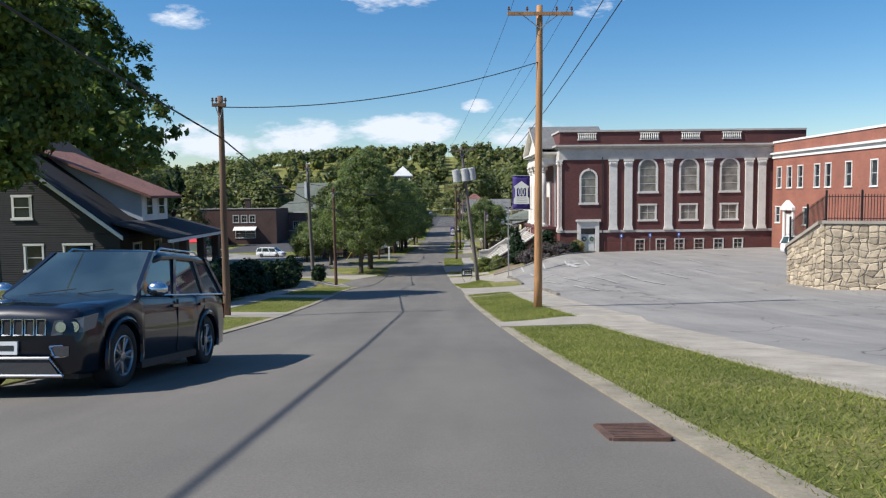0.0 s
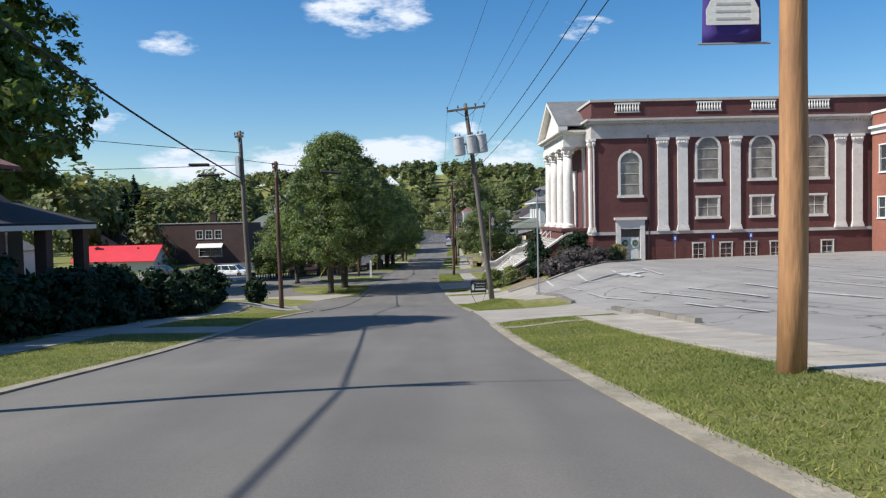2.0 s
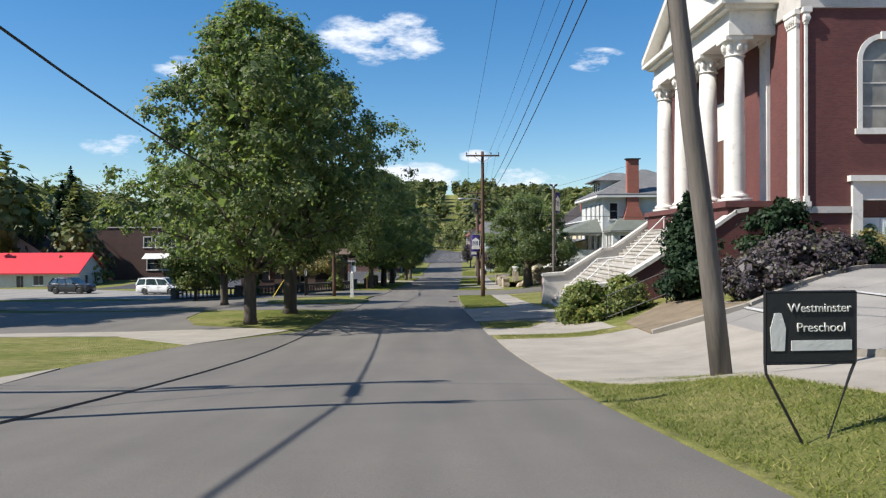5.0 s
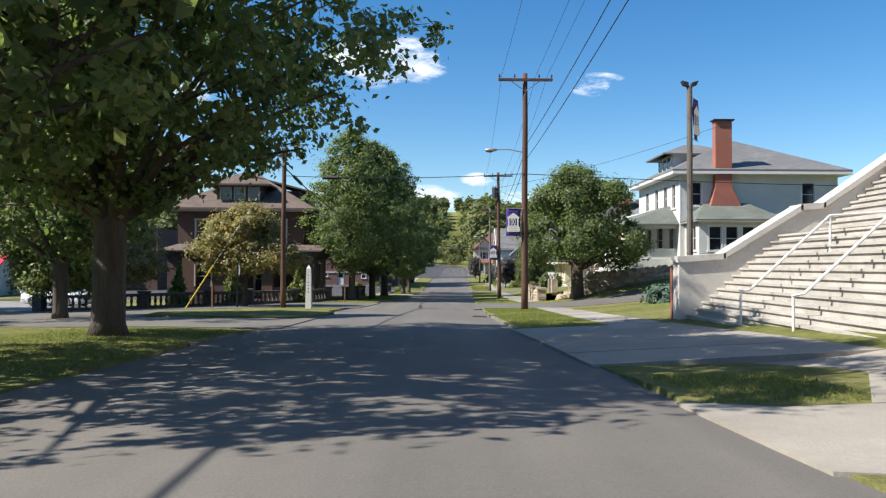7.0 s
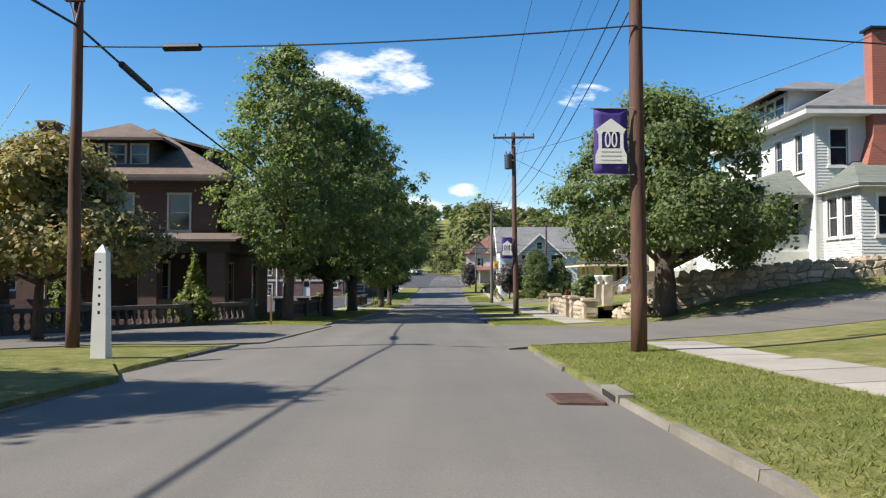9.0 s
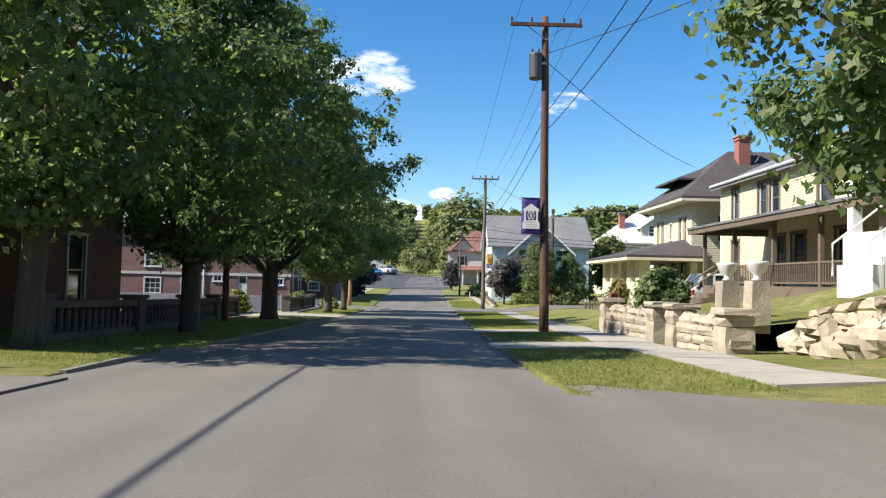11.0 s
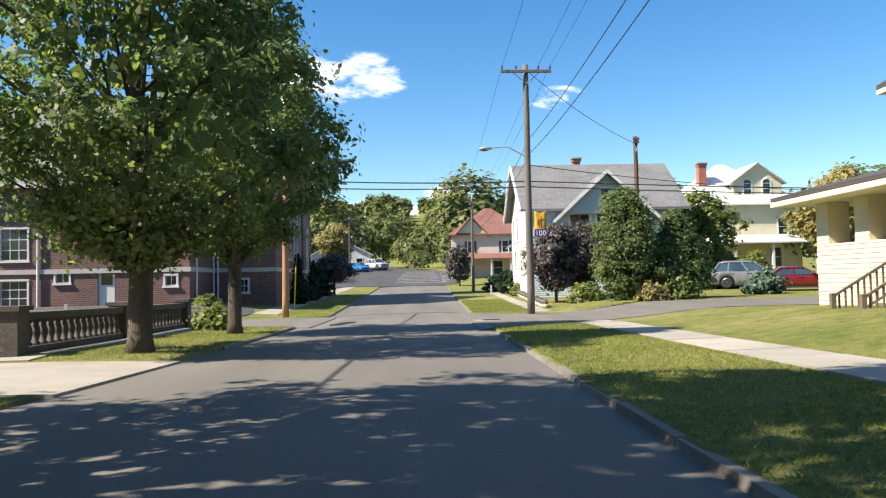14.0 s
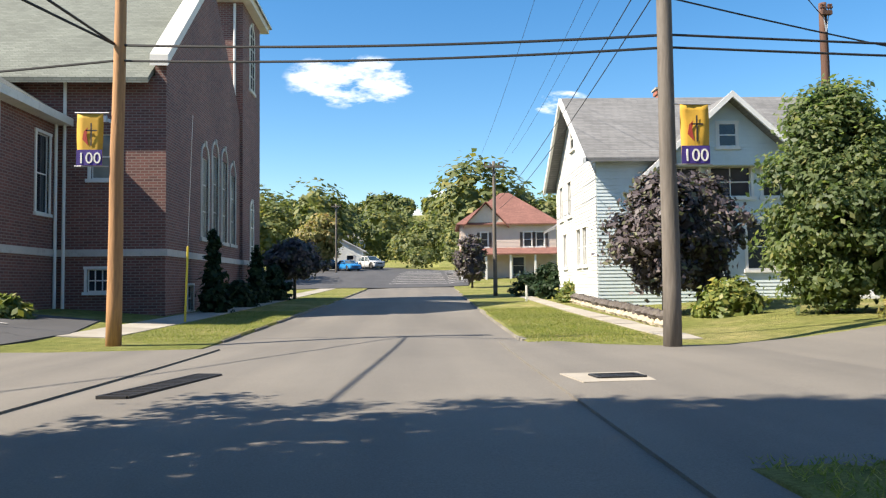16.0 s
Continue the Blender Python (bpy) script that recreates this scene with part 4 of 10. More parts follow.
slabs("sidewalk_church", 1, 25, 43.0, 2.75, 3.9, 1.6, "weathered concrete sidewalk slabs between verge and car park", M_WALKC)
slabs("sidewalk_church_steps", 1, 89.7, 99.5, -0.12, 4.3, 1.9, "wide concrete pavement at the foot of the church steps", M_WALKC)
slabs("sidewalk_lawn", 1, 99.5, 117.5, 2.7, 4.1, 1.5, "concrete sidewalk slabs across the lawn", M_WALKC)
slabs("sidewalk_stone_wall", 1, 129.5, 151, 2.9, 4.6, 1.6, "concrete sidewalk slabs beside the stone wall", M_WALKC)
slabs("sidewalk_yellow_houses", 1, 151, 175, 3.0, 4.2, 1.5, "concrete sidewalk slabs across the lawns", M_WALKC)
slabs("sidewalk_far_corner", 1, 184.5, 212, 3.0, 3.7, 1.6, "concrete sidewalk slabs below the bank", M_WALKC)
slabs("sidewalk_hedge", -1, 8, 61.8, 3.2, 4.5, 1.6, "concrete sidewalk slabs beside the hedge", M_WALKC)
slabs("sidewalk_parish", -1, 187, 236, 2.7, 4.0, 1.6, "concrete sidewalk slabs beside the brick church", M_WALKC)
slabs("sidewalk_trees", -1, 164.0, 177, 2.9, 4.1, 1.6, "concrete sidewalk slabs beside the car park", M_WALKC)
for nm, side, a, b, o0, o1 in (("drive_apron", 1, 22.6, 24.5, -0.12, 3.0), ("drive_apron", -1, 29.0, 32.0, -0.12, 5.5), ("drive_apron", -1, 44.0, 46.4, -0.12, 5.0), ("drive_apron", 1, 137.8, 140.3, -0.12, 3.0),
                               ("drive_apron", 1, 145.9, 148.1, -0.12, 2.3), ("drive_apron", -1, 158.8, 163.5, -0.12, 6.5)):
    sheet(nm, M_CONC, strip(side, a, b, o0, o1, 2), 0.022, 0.8, "old concrete drive apron crossing the verge", "drive")

# kerb stones
for nm, side, gaps, y0, y1 in (("kerb_east", 1, E_GAPS, 99.0, 230.0), ("kerb_west", -1, W_GAPS, 84.0, 230.0)):
    ob = thing(nm, 0, 0, 0, 0, "worn low concrete kerb along the verge", "kerb", kind="structure")
    edge = east if side > 0 else west
    y = y0
    while y < y1:
        z = y + 1.8
        if kerb((y + z) / 2, gaps) > 0.03 and not (side > 0 and 70 < y < 84):
            rnd = random.Random(int(y * 7 + side))
            s = Shape()
            h0, h1 = max(0.05, kerb(y, gaps)) + rnd.uniform(-0.02, 0.015), max(0.05, kerb(z, gaps)) + rnd.uniform(-0.02, 0.015)
            i0, i1 = -0.07 * side, 0.05 * side
            p = [(edge(y) + i0, y + 0.01, road_z(y) - 0.1), (edge(z) + i0, z - 0.01, road_z(z) - 0.1), (edge(z) + i1, z - 0.01, road_z(z) - 0.1), (edge(y) + i1, y + 0.01, road_z(y) - 0.1)]
            q = [(p[0][0] + 0.025 * side, p[0][1], road_z(y) + h0), (p[1][0] + 0.025 * side, p[1][1], road_z(z) + h1), (p[2][0], p[2][1], road_z(z) + h1), (p[3][0], p[3][1], road_z(y) + h0)]
            if side < 0:
                p, q = [p[1], p[0], p[3], p[2]], [q[1], q[0], q[3], q[2]]
            s.hexa(p + q)
            if rnd.random() > 0.22:
                part("kerb_stone", s, M_KERB, ob)
        y = z


# the sealed seam down the street and patches
def ribbon(name, pts, width, lift, material, label, category="road mark", wob=0.04):
    s = Shape()
    dense = []
    for (x0, y0), (x1, y1) in zip(pts, pts[1:]):
        n = max(1, int(math.hypot(x1 - x0, y1 - y0) / 0.5))
        dense += [(x0 + (x1 - x0) * i / n, y0 + (y1 - y0) * i / n) for i in range(n)]
    dense.append(pts[-1])
    for i, (x, y) in enumerate(dense):
        a, b = dense[max(i - 1, 0)], dense[min(i + 1, len(dense) - 1)]
        dx, dy = b[0] - a[0], b[1] - a[1]
        r = math.hypot(dx, dy) or 1
        w = width / 2 * (1 + 0.5 * noise.noise((x * 1.7, y * 1.7, 1)))
        o = wob * noise.noise((x * 0.8, y * 0.8, 5))
        for sgn in (1, -1):
            px, py = x - dy / r * (w * sgn + o), y + dx / r * (w * sgn + o)
            t = (px - west(py)) / (east(py) - west(py))
            z = road_z(py) + 0.05 * math.sin(math.pi * min(max(t, 0), 1)) - 0.02 if 0 < t < 1 else land(px, py) + 0.03
            s.v.append((px, py, z + lift))
    for i in range(len(dense) - 1):
        s.f.append((2 * i, 2 * i + 2, 2 * i + 3, 2 * i + 1))
    return solid(name, s, material, label, category, kind="structure")


# faded bay lines
for x0, y0, x1, y1 in ((8.65, 81.3, 8.0, 72.8), (10.3, 76.2, 9.3, 67.0), (11.85, 72.4, 11.0, 65.2), (13.2, 69.6, 12.3, 62.8), (7.78, 65.7, 7.47, 61.1), (7.2, 58.2, 7.8, 51.8), (9.05, 56.0, 9.45, 48.2), (10.6, 53.9, 10.8, 46.8),
                       (12.55, 52.8, 12.4, 48.6), (15.1, 53.0, 15.3, 47.0), (18.6, 56.0, 18.3, 50.5), (12.3, 47.4, 12.7, 43.6), (8.35, 47.7, 8.66, 42.1), (18.5, 68.0, 17.8, 61.5), (22.0, 68.0, 21.2, 61.5)):
    ribbon("bay_line", [(x0, y0), (x1, y1)], 0.12, 0.03, M_LINE, "faded white parking line", wob=0.01)
ribbon("arrow_line", [(11.5, 69.2), (11.35, 63.4)], 0.34, 0.034, M_LINE, "white painted arrow on the car park", wob=0.0)
ribbon("arrow_line", [(11.0, 66.2), (12.3, 66.9)], 0.9, 0.04, M_LINE, "white painted arrow on the car park", wob=0.0)
for y0, x0, x1 in ((160, -22, -10.5), (163.5, -22, -10.5), (167, -22, -10.5), (170.5, -22, -10.5), (186.4, -24, -9.6), (188.6, -24, -9.6)):
    ribbon("bay_line", [(x0, y0 + 0.6), (x1, y0)], 0.12, 0.03, M_LINE, "white parking line", wob=0.0)
for i in range(9):
    y0 = 240 + i * 3.0
    ribbon("bay_line", [(-1.0 + i * 0.15, y0), (7.2 + i * 0.1, y0 + 0.4)], 0.35, 0.08, M_LINE, "white parking line", wob=0.0)


# ---- the columned church ----
CX, CY, CZ = 13.5, 85.5, -5.9
ch = thing("church", CX, CY, CZ, 0, "maroon brick church with cream classical columns and stone cornice", "church")
LX, LY = 27.5, 17.0
BELT, TOP, CORN, PAR = 2.72, 11.15, 11.3, 13.95
SF, WF = Face((0, 0), (LX, 0)), Face((0, LY), (0, 0))
s_holes, arch_w, low_w, base_w = [], [], [], []
arch_w.append((2.4, 4.05, 5.95, 8.7))
for u in (8.95, 13.55, 18.1):
    arch_w.append((u, u + 1.85, 7.15, 9.75))
    low_w.append((u + 0.05, u + 1.75, 4.0, 5.6))
for u in (8.55, 10.9, 13.0, 15.2, 17.4, 19.6):
    base_w.append((u, u + 0.95, 0.3, 1.75))
DOOR = (2.35, 4.0, 0.35, 3.1)
s_holes = [(a, b, c, d + (b - a) / 2) for a, b, c, d in arch_w] + low_w + base_w + [DOOR]
s = Shape()
SF.wall(s, -1.6, PAR, s_holes, 0.4)
WF.wall(s, -2.6, PAR, [], 0.4, 0.0, LY - 0.4)
Face((LX, 0), (LX, LY)).wall(s, -1.6, PAR, [], 0.4, 0.4)
Face((LX, LY), (0, LY)).wall(s, -2.6, PAR, [], 0.4, 0.4, LX - 0.4)
part("wall", s, M_BRICK_CH, ch)
for a, b, c, d in arch_w:
    t = Shape()
    n, r, m = 10, (b - a) / 2, (a + b) / 2
    top = d + r
    for i in range(n):
        p, q = math.pi * i / n, math.pi * (i + 1) / n
        u0, u1 = m - r * math.cos(p), m - r * math.cos(q)
        v0, v1 = d + r * math.sin(p), d + r * math.sin(q)
        t.extrude([SF.p(u0, v0, -0.001), SF.p(u1, v1, -0.001), SF.p(u1, top, -0.001), SF.p(u0, top, -0.001)], SF.n * -0.39)
    part("spandrel", t, M_BRICK_CH, ch)
s = Shape()
s.box(0.4, LX - 0.4, 0.4, LY - 0.4, PAR - 1.2, PAR - 1.0)
part("roof_deck", s, M_ROOF_D, ch)
# belts, entablature, cornice, coping: stepped mouldings round the south and west sides
def moulding(name, v0, v1, out, mat, w_to=LY):
    s = Shape()
    if name == "belt":
        SF.box(s, -out, DOOR[0] - 0.4, v0, v1, 0.0, out)
        SF.box(s, DOOR[1] + 0.4, LX, v0, v1, 0.0, out)
    else:
        SF.box(s, -out, LX, v0, v1, 0.0, out)
    WF.box(s, LY - w_to, LY, v0, v1, 0.0, out)
    return part(name, s, mat, ch)


moulding("belt", 2.6, 2.86, 0.12, M_STONE_TRIM)
moulding("architrave", 10.75, 11.3, 0.1, M_STONE_TRIM)
moulding("frieze", 11.3, 12.0, 0.06, M_STONE_TRIM)
moulding("cornice", 12.0, 12.2, 0.28, M_STONE_TRIM)
moulding("cornice", 12.2, 12.38, 0.5, M_STONE_TRIM)
moulding("coping", 13.82, 14.02, 0.12, M_STONE_TRIM)
moulding("parapet_band", 12.38, 12.62, 0.1, M_BRICK_CH)
for i in range(int(LX / 0.3)):
    part("dentil", SF.box(Shape(), i * 0.3 + 0.05, i * 0.3 + 0.2, 11.84, 12.0, 0.06, 0.2), M_STONE_TRIM, ch)
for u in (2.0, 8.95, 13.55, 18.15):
    # shade between the balusters, painted as a near-black panel proud of the brick
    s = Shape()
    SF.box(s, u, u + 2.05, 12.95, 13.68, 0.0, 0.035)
    bb = part("baluster_shade_panel", s, M_DARK, ch, "near-black panel painting the shade behind parapet balusters")
    t = Shape()
    SF.box(t, u - 0.06, u + 2.11, 13.6, 13.72, 0.035, 0.12)
    SF.box(t, u - 0.06, u + 2.11, 12.9, 13.0, 0.035, 0.12)
    part("parapet_rail", t, M_TRIM, bb)
    for k in range(9):
        t = Shape().lathe([(0.05, 13.0), (0.085, 13.15), (0.085, 13.3), (0.045, 13.45), (0.06, 13.6)], 8, SF.p(u + 0.1 + k * 0.232, 0, 0.1))
        part("baluster", t, M_TRIM, bb)


def pilaster(f, u, w, v0, v1, out=0.14):
    s = Shape()
    f.box(s, u, u + w, v0 + 0.42, v1 - 0.65, 0.0, out)
    f.box(s, u - 0.1, u + w + 0.1, v0, v0 + 0.2, 0.0, out + 0.1)
    f.box(s, u - 0.05, u + w + 0.05, v0 + 0.2, v0 + 0.42, 0.0, out + 0.05)
    p = part("pilaster", s, M_TRIM, ch)
    c = Shape()
    f.box(c, u - 0.03, u + w + 0.03, v1 - 0.65, v1 - 0.55, 0.0, out + 0.04)
    f.box(c, u - 0.06, u + w + 0.06, v1 - 0.55, v1 - 0.2, 0.0, out + 0.05)
    for k in range(4):
        c.blob(f.p(u + w * (k + 0.5) / 4, v1 - 0.4, out + 0.06), (0.12, 0.07, 0.16), k, 0.1, 4, 6)
    f.box(c, u - 0.13, u + w + 0.13, v1 - 0.2, v1, 0.0, out + 0.12)
    part("capital", c, M_TRIM, p, "carved leaf capital")


for u in (5.55, 7.25, 11.75, 16.25, 20.75, 22.2):
    pilaster(SF, u, 0.85, 2.86, 10.75)
pilaster(SF, 0.08, 0.1, 2.86, 10.75, 0.1)
pilaster(WF, LY - 0.95, 0.75, 2.86, 10.75)
pilaster(WF, LY - 3.6, 0.75, 2.86, 10.75)
for a, b, c, d in arch_w:
    window(ch, SF, a, b, c, d, M_TRIM, M_GLASS_G, 0.2, (0, 2), True)
for a, b, c, d in low_w:
    w = window(ch, SF, a, b, c, d, M_TRIM, M_GLASS_G, 0.18, (1, 1))
for a, b, c, d in base_w:
    window(ch, SF, a, b, c, d, M_TRIM, M_GLASS, 0.09, (1, 2))
# side door with its surround
s = Shape()
a, b, c, d = DOOR
SF.box(s, a - 0.4, a, 0.0, d + 0.75, 0.0, 0.15)
SF.box(s, b, b + 0.4, 0.0, d + 0.75, 0.0, 0.15)
SF.box(s, a, b, d, d + 0.75, 0.0, 0.1)
SF.box(s, a - 0.55, b + 0.55, d + 0.75, d + 0.98, 0.0, 0.28)
SF.box(s, a - 0.4, b + 0.4, -0.2, 0.35, 0.0, 0.5)
dr = part("door", s, M_TRIM, ch, "white double side door with stone surround and wreaths")
s = Shape()
SF.box(s, a, b, c + 2.1, d, -0.14, -0.12)
part("transom_pane", s, M_GLASS, dr)
for k in (0, 1):
    s = Shape()
    u = a + k * (b - a) / 2
    u2 = u + (b - a) / 2
    SF.box(s, u + 0.01, u2 - 0.01, c, c + 2.06, -0.16, -0.1)
    for v in (c + 0.2, c + 1.1):
        SF.box(s, u + 0.12, u2 - 0.12, v, v + 0.75, -0.1, -0.08)
    part("door_leaf", s, M_DOOR, dr)
    s = Shape()
    rr_ = random.Random(k)
    for i in range(16):
        w = 2 * math.pi * i / 16
        s.blob(SF.p((u + u2) / 2 + 0.2 * math.cos(w), c + 1.55 + 0.2 * math.sin(w), -0.02), (0.08, 0.06, 0.08), i, 0.3, 4, 6)
    part("wreath", s, M_LEAF_BL, dr, "grey-green wreath hung on the door")
s = Shape()
s.tube([SF.p(4.75, -0.5, 0.1), SF.p(4.75, 11.0, 0.1)], 0.06, 8)
part("downpipe", s, M_IRON, ch)
# portico
PX, COLS = -1.5, (3.0, 6.2, 9.85, 13.0)
PZ = 3.2
s = Shape()
s.box(PX - 0.7, 0.0, 2.0, 14.1, -2.6, 2.95)
s.box(PX - 0.85, 0.0, 1.85, 14.25, 2.95, PZ)
part("portico_base", s, M_BRICK_CH, ch)
for y in COLS:
    s = Shape()
    s.box(PX - 0.55, PX + 0.55, y - 0.55, y + 0.55, PZ, PZ + 0.16)
    s.lathe([(0.54, PZ + 0.16), (0.58, PZ + 0.24), (0.54, PZ + 0.33), (0.46, PZ + 0.37), (0.45, PZ + 0.5), (0.45, PZ + 2.6), (0.42, PZ + 4.6), (0.385, PZ + 6.3)], 24, (PX, y, 0))
    c = part("column", s, M_TRIM, ch, smooth=False)
    for p in c.data.polygons:
        p.use_smooth = len(p.vertices) == 4 and abs(p.normal.z) < 0.3
    t = Shape()
    t.lathe([(0.4, PZ + 6.3), (0.46, PZ + 6.36), (0.4, PZ + 6.42), (0.44, PZ + 6.8), (0.6, PZ + 6.98)], 16, (PX, y, 0))
    for k in range(8):
        w = 2 * math.pi * k / 8
        t.blob((PX + 0.47 * math.cos(w), y + 0.47 * math.sin(w), PZ + 6.72), (0.12, 0.12, 0.2), k, 0.15, 4, 6)
    t.box(PX - 0.58, PX + 0.58, y - 0.58, y + 0.58, PZ + 6.98, PZ + 7.15)
    part("capital", t, M_TRIM, c, "carved leaf capital")
EZ = PZ + 7.15
for nm, v0, v1, o in (("architrave", EZ, EZ + 0.5, 0.0), ("frieze", EZ + 0.5, EZ + 1.05, -0.05), ("cornice", EZ + 1.05, EZ + 1.22, 0.25), ("cornice", EZ + 1.22, EZ + 1.4, 0.5)):
    s = Shape()
    s.box(PX - 0.5 - o, 0.0, 2.35 - o, 13.65 + o, v0, v1)
    part(nm, s, M_TRIM, ch)
ym, yl, yr, zp = 8.0, 1.8, 14.2, EZ + 1.4
s = Shape()
s.extrude([(PX - 0.42, yl + 0.6, zp), (PX - 0.42, ym, zp + 2.55), (PX - 0.42, yr - 0.6, zp)], (0.2, 0, 0))
part("tympanum", s, M_TRIM, ch)
s = Shape()
for y0 in (yl, yr):
    s.hexa([(PX - 1.0, y0, zp), (PX - 0.2, y0, zp), (PX - 0.2, ym, zp + 2.95), (PX - 1.0, ym, zp + 2.95), (PX - 1.0, y0, zp + 0.34), (PX - 0.2, y0, zp + 0.34), (PX - 0.2, ym, zp + 3.3), (PX - 1.0, ym, zp + 3.3)])
part("raking_cornice", s, M_TRIM, ch)
s = Shape()
s.slab([(PX - 1.0, yl, zp + 0.4), (6.0, yl, zp + 0.4), (6.0, ym, zp + 3.38), (PX - 1.0, ym, zp + 3.38)], 0.08)
s.slab([(PX - 1.0, ym, zp + 3.38), (6.0, ym, zp + 3.38), (6.0, yr, zp + 0.4), (PX - 1.0, yr, zp + 0.4)], 0.08)
part("roof", s, M_ROOF_G, ch)
s = Shape()
WF.box(s, 6.0, 10.5, 3.2, 8.5, 0.0, 0.08)
part("portal", s, M_TRIM, ch)
s = Shape()
WF.box(s, 7.2, 9.4, 3.25, 6.6, 0.08, 0.12)
part("front_door", s, M_POLE_B, ch)

# the front steps, facing the street
st = thing("church_steps", 5.2, 93.5, -8.25, 0, "wide worn concrete church steps with white pipe handrails", "steps")
n_step = 28
x_at, z_at = 0.0, 0.0
for i in range(n_step):
    rise = 5.3 / n_step
    run = 0.215 if i not in (13,) else 1.2
    s = Shape()
    x1 = 6.4
    low = z_at - (0.4 if i == 0 else 0.02)
    s.box(x_at + 0.035, x1, -5.6, 6.2, low, z_at + rise - 0.055)
    s.box(x_at - 0.012, x1, -5.6, 6.2, z_at + rise - 0.055, z_at + rise)
    part("step", s, M_STEP, st)
    x_at += run
    z_at += rise
for nm, y0, y1, mat in (("north_parapet", 6.2, 6.75, M_STUCCO), ("south_parapet", -6.15, -5.6, M_BRICK_CH)):
    prof = [(0.0 if y0 > 0 else -0.7, 1.85), (1.3, 1.95), (3.5, 3.35), (4.15, 3.4), (6.4, 5.0), (6.9, 5.1)]
    s = Shape()
    s.extrude([(prof[0][0], y0, -0.6)] + [(x, y0, z) for x, z in prof] + [(6.9, y0, -0.6)][0:1], (0, y1 - y0, 0))
    part(nm, s, mat, st)
    c = Shape()
    for (xa, za), (xb, zb) in zip(prof, prof[1:]):
        c.hexa([(xa - 0.06, y0 - 0.09, za), (xb, y0 - 0.09, zb), (xb, y1 + 0.09, zb), (xa - 0.06, y1 + 0.09, za), (xa - 0.06, y0 - 0.09, za + 0.17), (xb, y0 - 0.09, zb + 0.17), (xb, y1 + 0.09, zb + 0.17), (xa - 0.06, y1 + 0.09, za + 0.17)])
    part("parapet_cap", c, M_STUCCO, st)
s = Shape()
s.box(-0.02, 0.12, 6.76, 6.95, -0.5, 1.7)
part("brick_edge", s, M_BRICK_RED, st)
for y in (2.6, 0.0):
    r = Shape()
    pts = [(0.25, y, 1.15), (0.5, y, 1.2), (2.4, y, 2.95), (3.8, y, 3.05), (6.0, y, 5.2), (6.6, y, 5.25)]
    r.tube(pts, 0.032, 8)
    rail = part("handrail", r, M_WHITE, st, "white painted pipe handrail")
    for x, zb, zt in ((0.28, 0.15, 1.15), (2.4, 1.9, 2.95), (3.8, 2.4, 3.05), (6.0, 4.3, 5.2)):
        part("post", Shape().tube([(x, y, zb), (x, y, zt)], 0.03, 8), M_WHITE, rail)

# the orange brick annex
an = thing("church_annex", 37.2, 64.0, -5.6, 0, "two-storey orange-red brick annex with white cornice", "building")
AF = Face((0, 21.1), (0, -24))
aw = []
for u in (1.1, 3.5, 5.9, 9.3, 11.4, 15.0, 19.0, 22.6, 26.2, 29.8):
    aw.append((u, u + 0.95, 7.1, 9.3))
lw = [(0.9, 1.9, 3.3, 5.0), (7.2, 8.2, 3.3, 5.0)]
AD = (3.2, 4.9, 0.9, 4.4)
s = Shape()
AF.wall(s, -1.5, 12.0, aw + lw + [AD], 0.4)
Face((0, -24), (20, -24)).wall(s, -1.5, 12.0, [], 0.4, 0.4)
part("wall", s, M_BRICK_AN, an)
for v0, v1, o, m in ((10.3, 10.75, 0.12, M_WHITE), (10.75, 10.95, 0.35, M_WHITE), (12.0, 12.2, 0.1, M_WHITE)):
    s = Shape()
    AF.box(s, 0.0, 45.1, v0, v1, 0.0, o)
    part("cornice", s, m, an)
part("roof_deck", Shape().box(0.4, 20, -23.6, 21.1, 11.3, 11.5), M_ROOF_D, an)
for a, b, c, d in aw + lw:
    window(an, AF, a, b, c, d, M_WHITE, M_GLASS, 0.1, (0, 1))
s = Shape()
a, b, c, d = AD
AF.box(s, a - 0.35, a, 0.6, d + 0.3, 0.0, 0.15)
AF.box(s, b, b + 0.35, 0.6, d + 0.3, 0.0, 0.15)
AF.box(s, a - 0.5, b + 0.5, d + 0.3, d + 0.6, 0.0, 0.35)
m_ = (a + b) / 2
s.extrude([AF.p(a - 0.5, d + 0.6, 0.35), AF.p(m_, d + 1.35, 0.35), AF.p(b + 0.5, d + 0.6, 0.35)], AF.n * -0.35)
ad = part("doorway", s, M_WHITE, an, "white pedimented doorway")
part("door_leaf", AF.box(Shape(), a, b, c, d, -0.15, -0.1), M_DOOR, ad)


# ---- trees and shrubs ----
def leaf_quads(rng, c, nrm, size, long=1.5):
    """Pointed leaves, slightly folded, at the places c, facing nrm."""
    n = len(c)
    nrm = nrm / (np.linalg.norm(nrm, axis=1, keepdims=True) + 1e-9)
    a = np.cross(nrm, rng.normal(0, 1, (n, 3)))
    a /= np.linalg.norm(a, axis=1, keepdims=True) + 1e-9
    b = np.cross(nrm, a)
    s = size * rng.uniform(0.55, 1.3, (n, 1))
    a, b = a * s * long * 0.5, b * s * 0.5
    droop = nrm * s * 0.12
    return np.stack([c - a, c + b * 0.9 - droop + a * 0.1, c + a, c - b * 0.9 - droop + a * 0.1], 1).reshape(-1, 3)


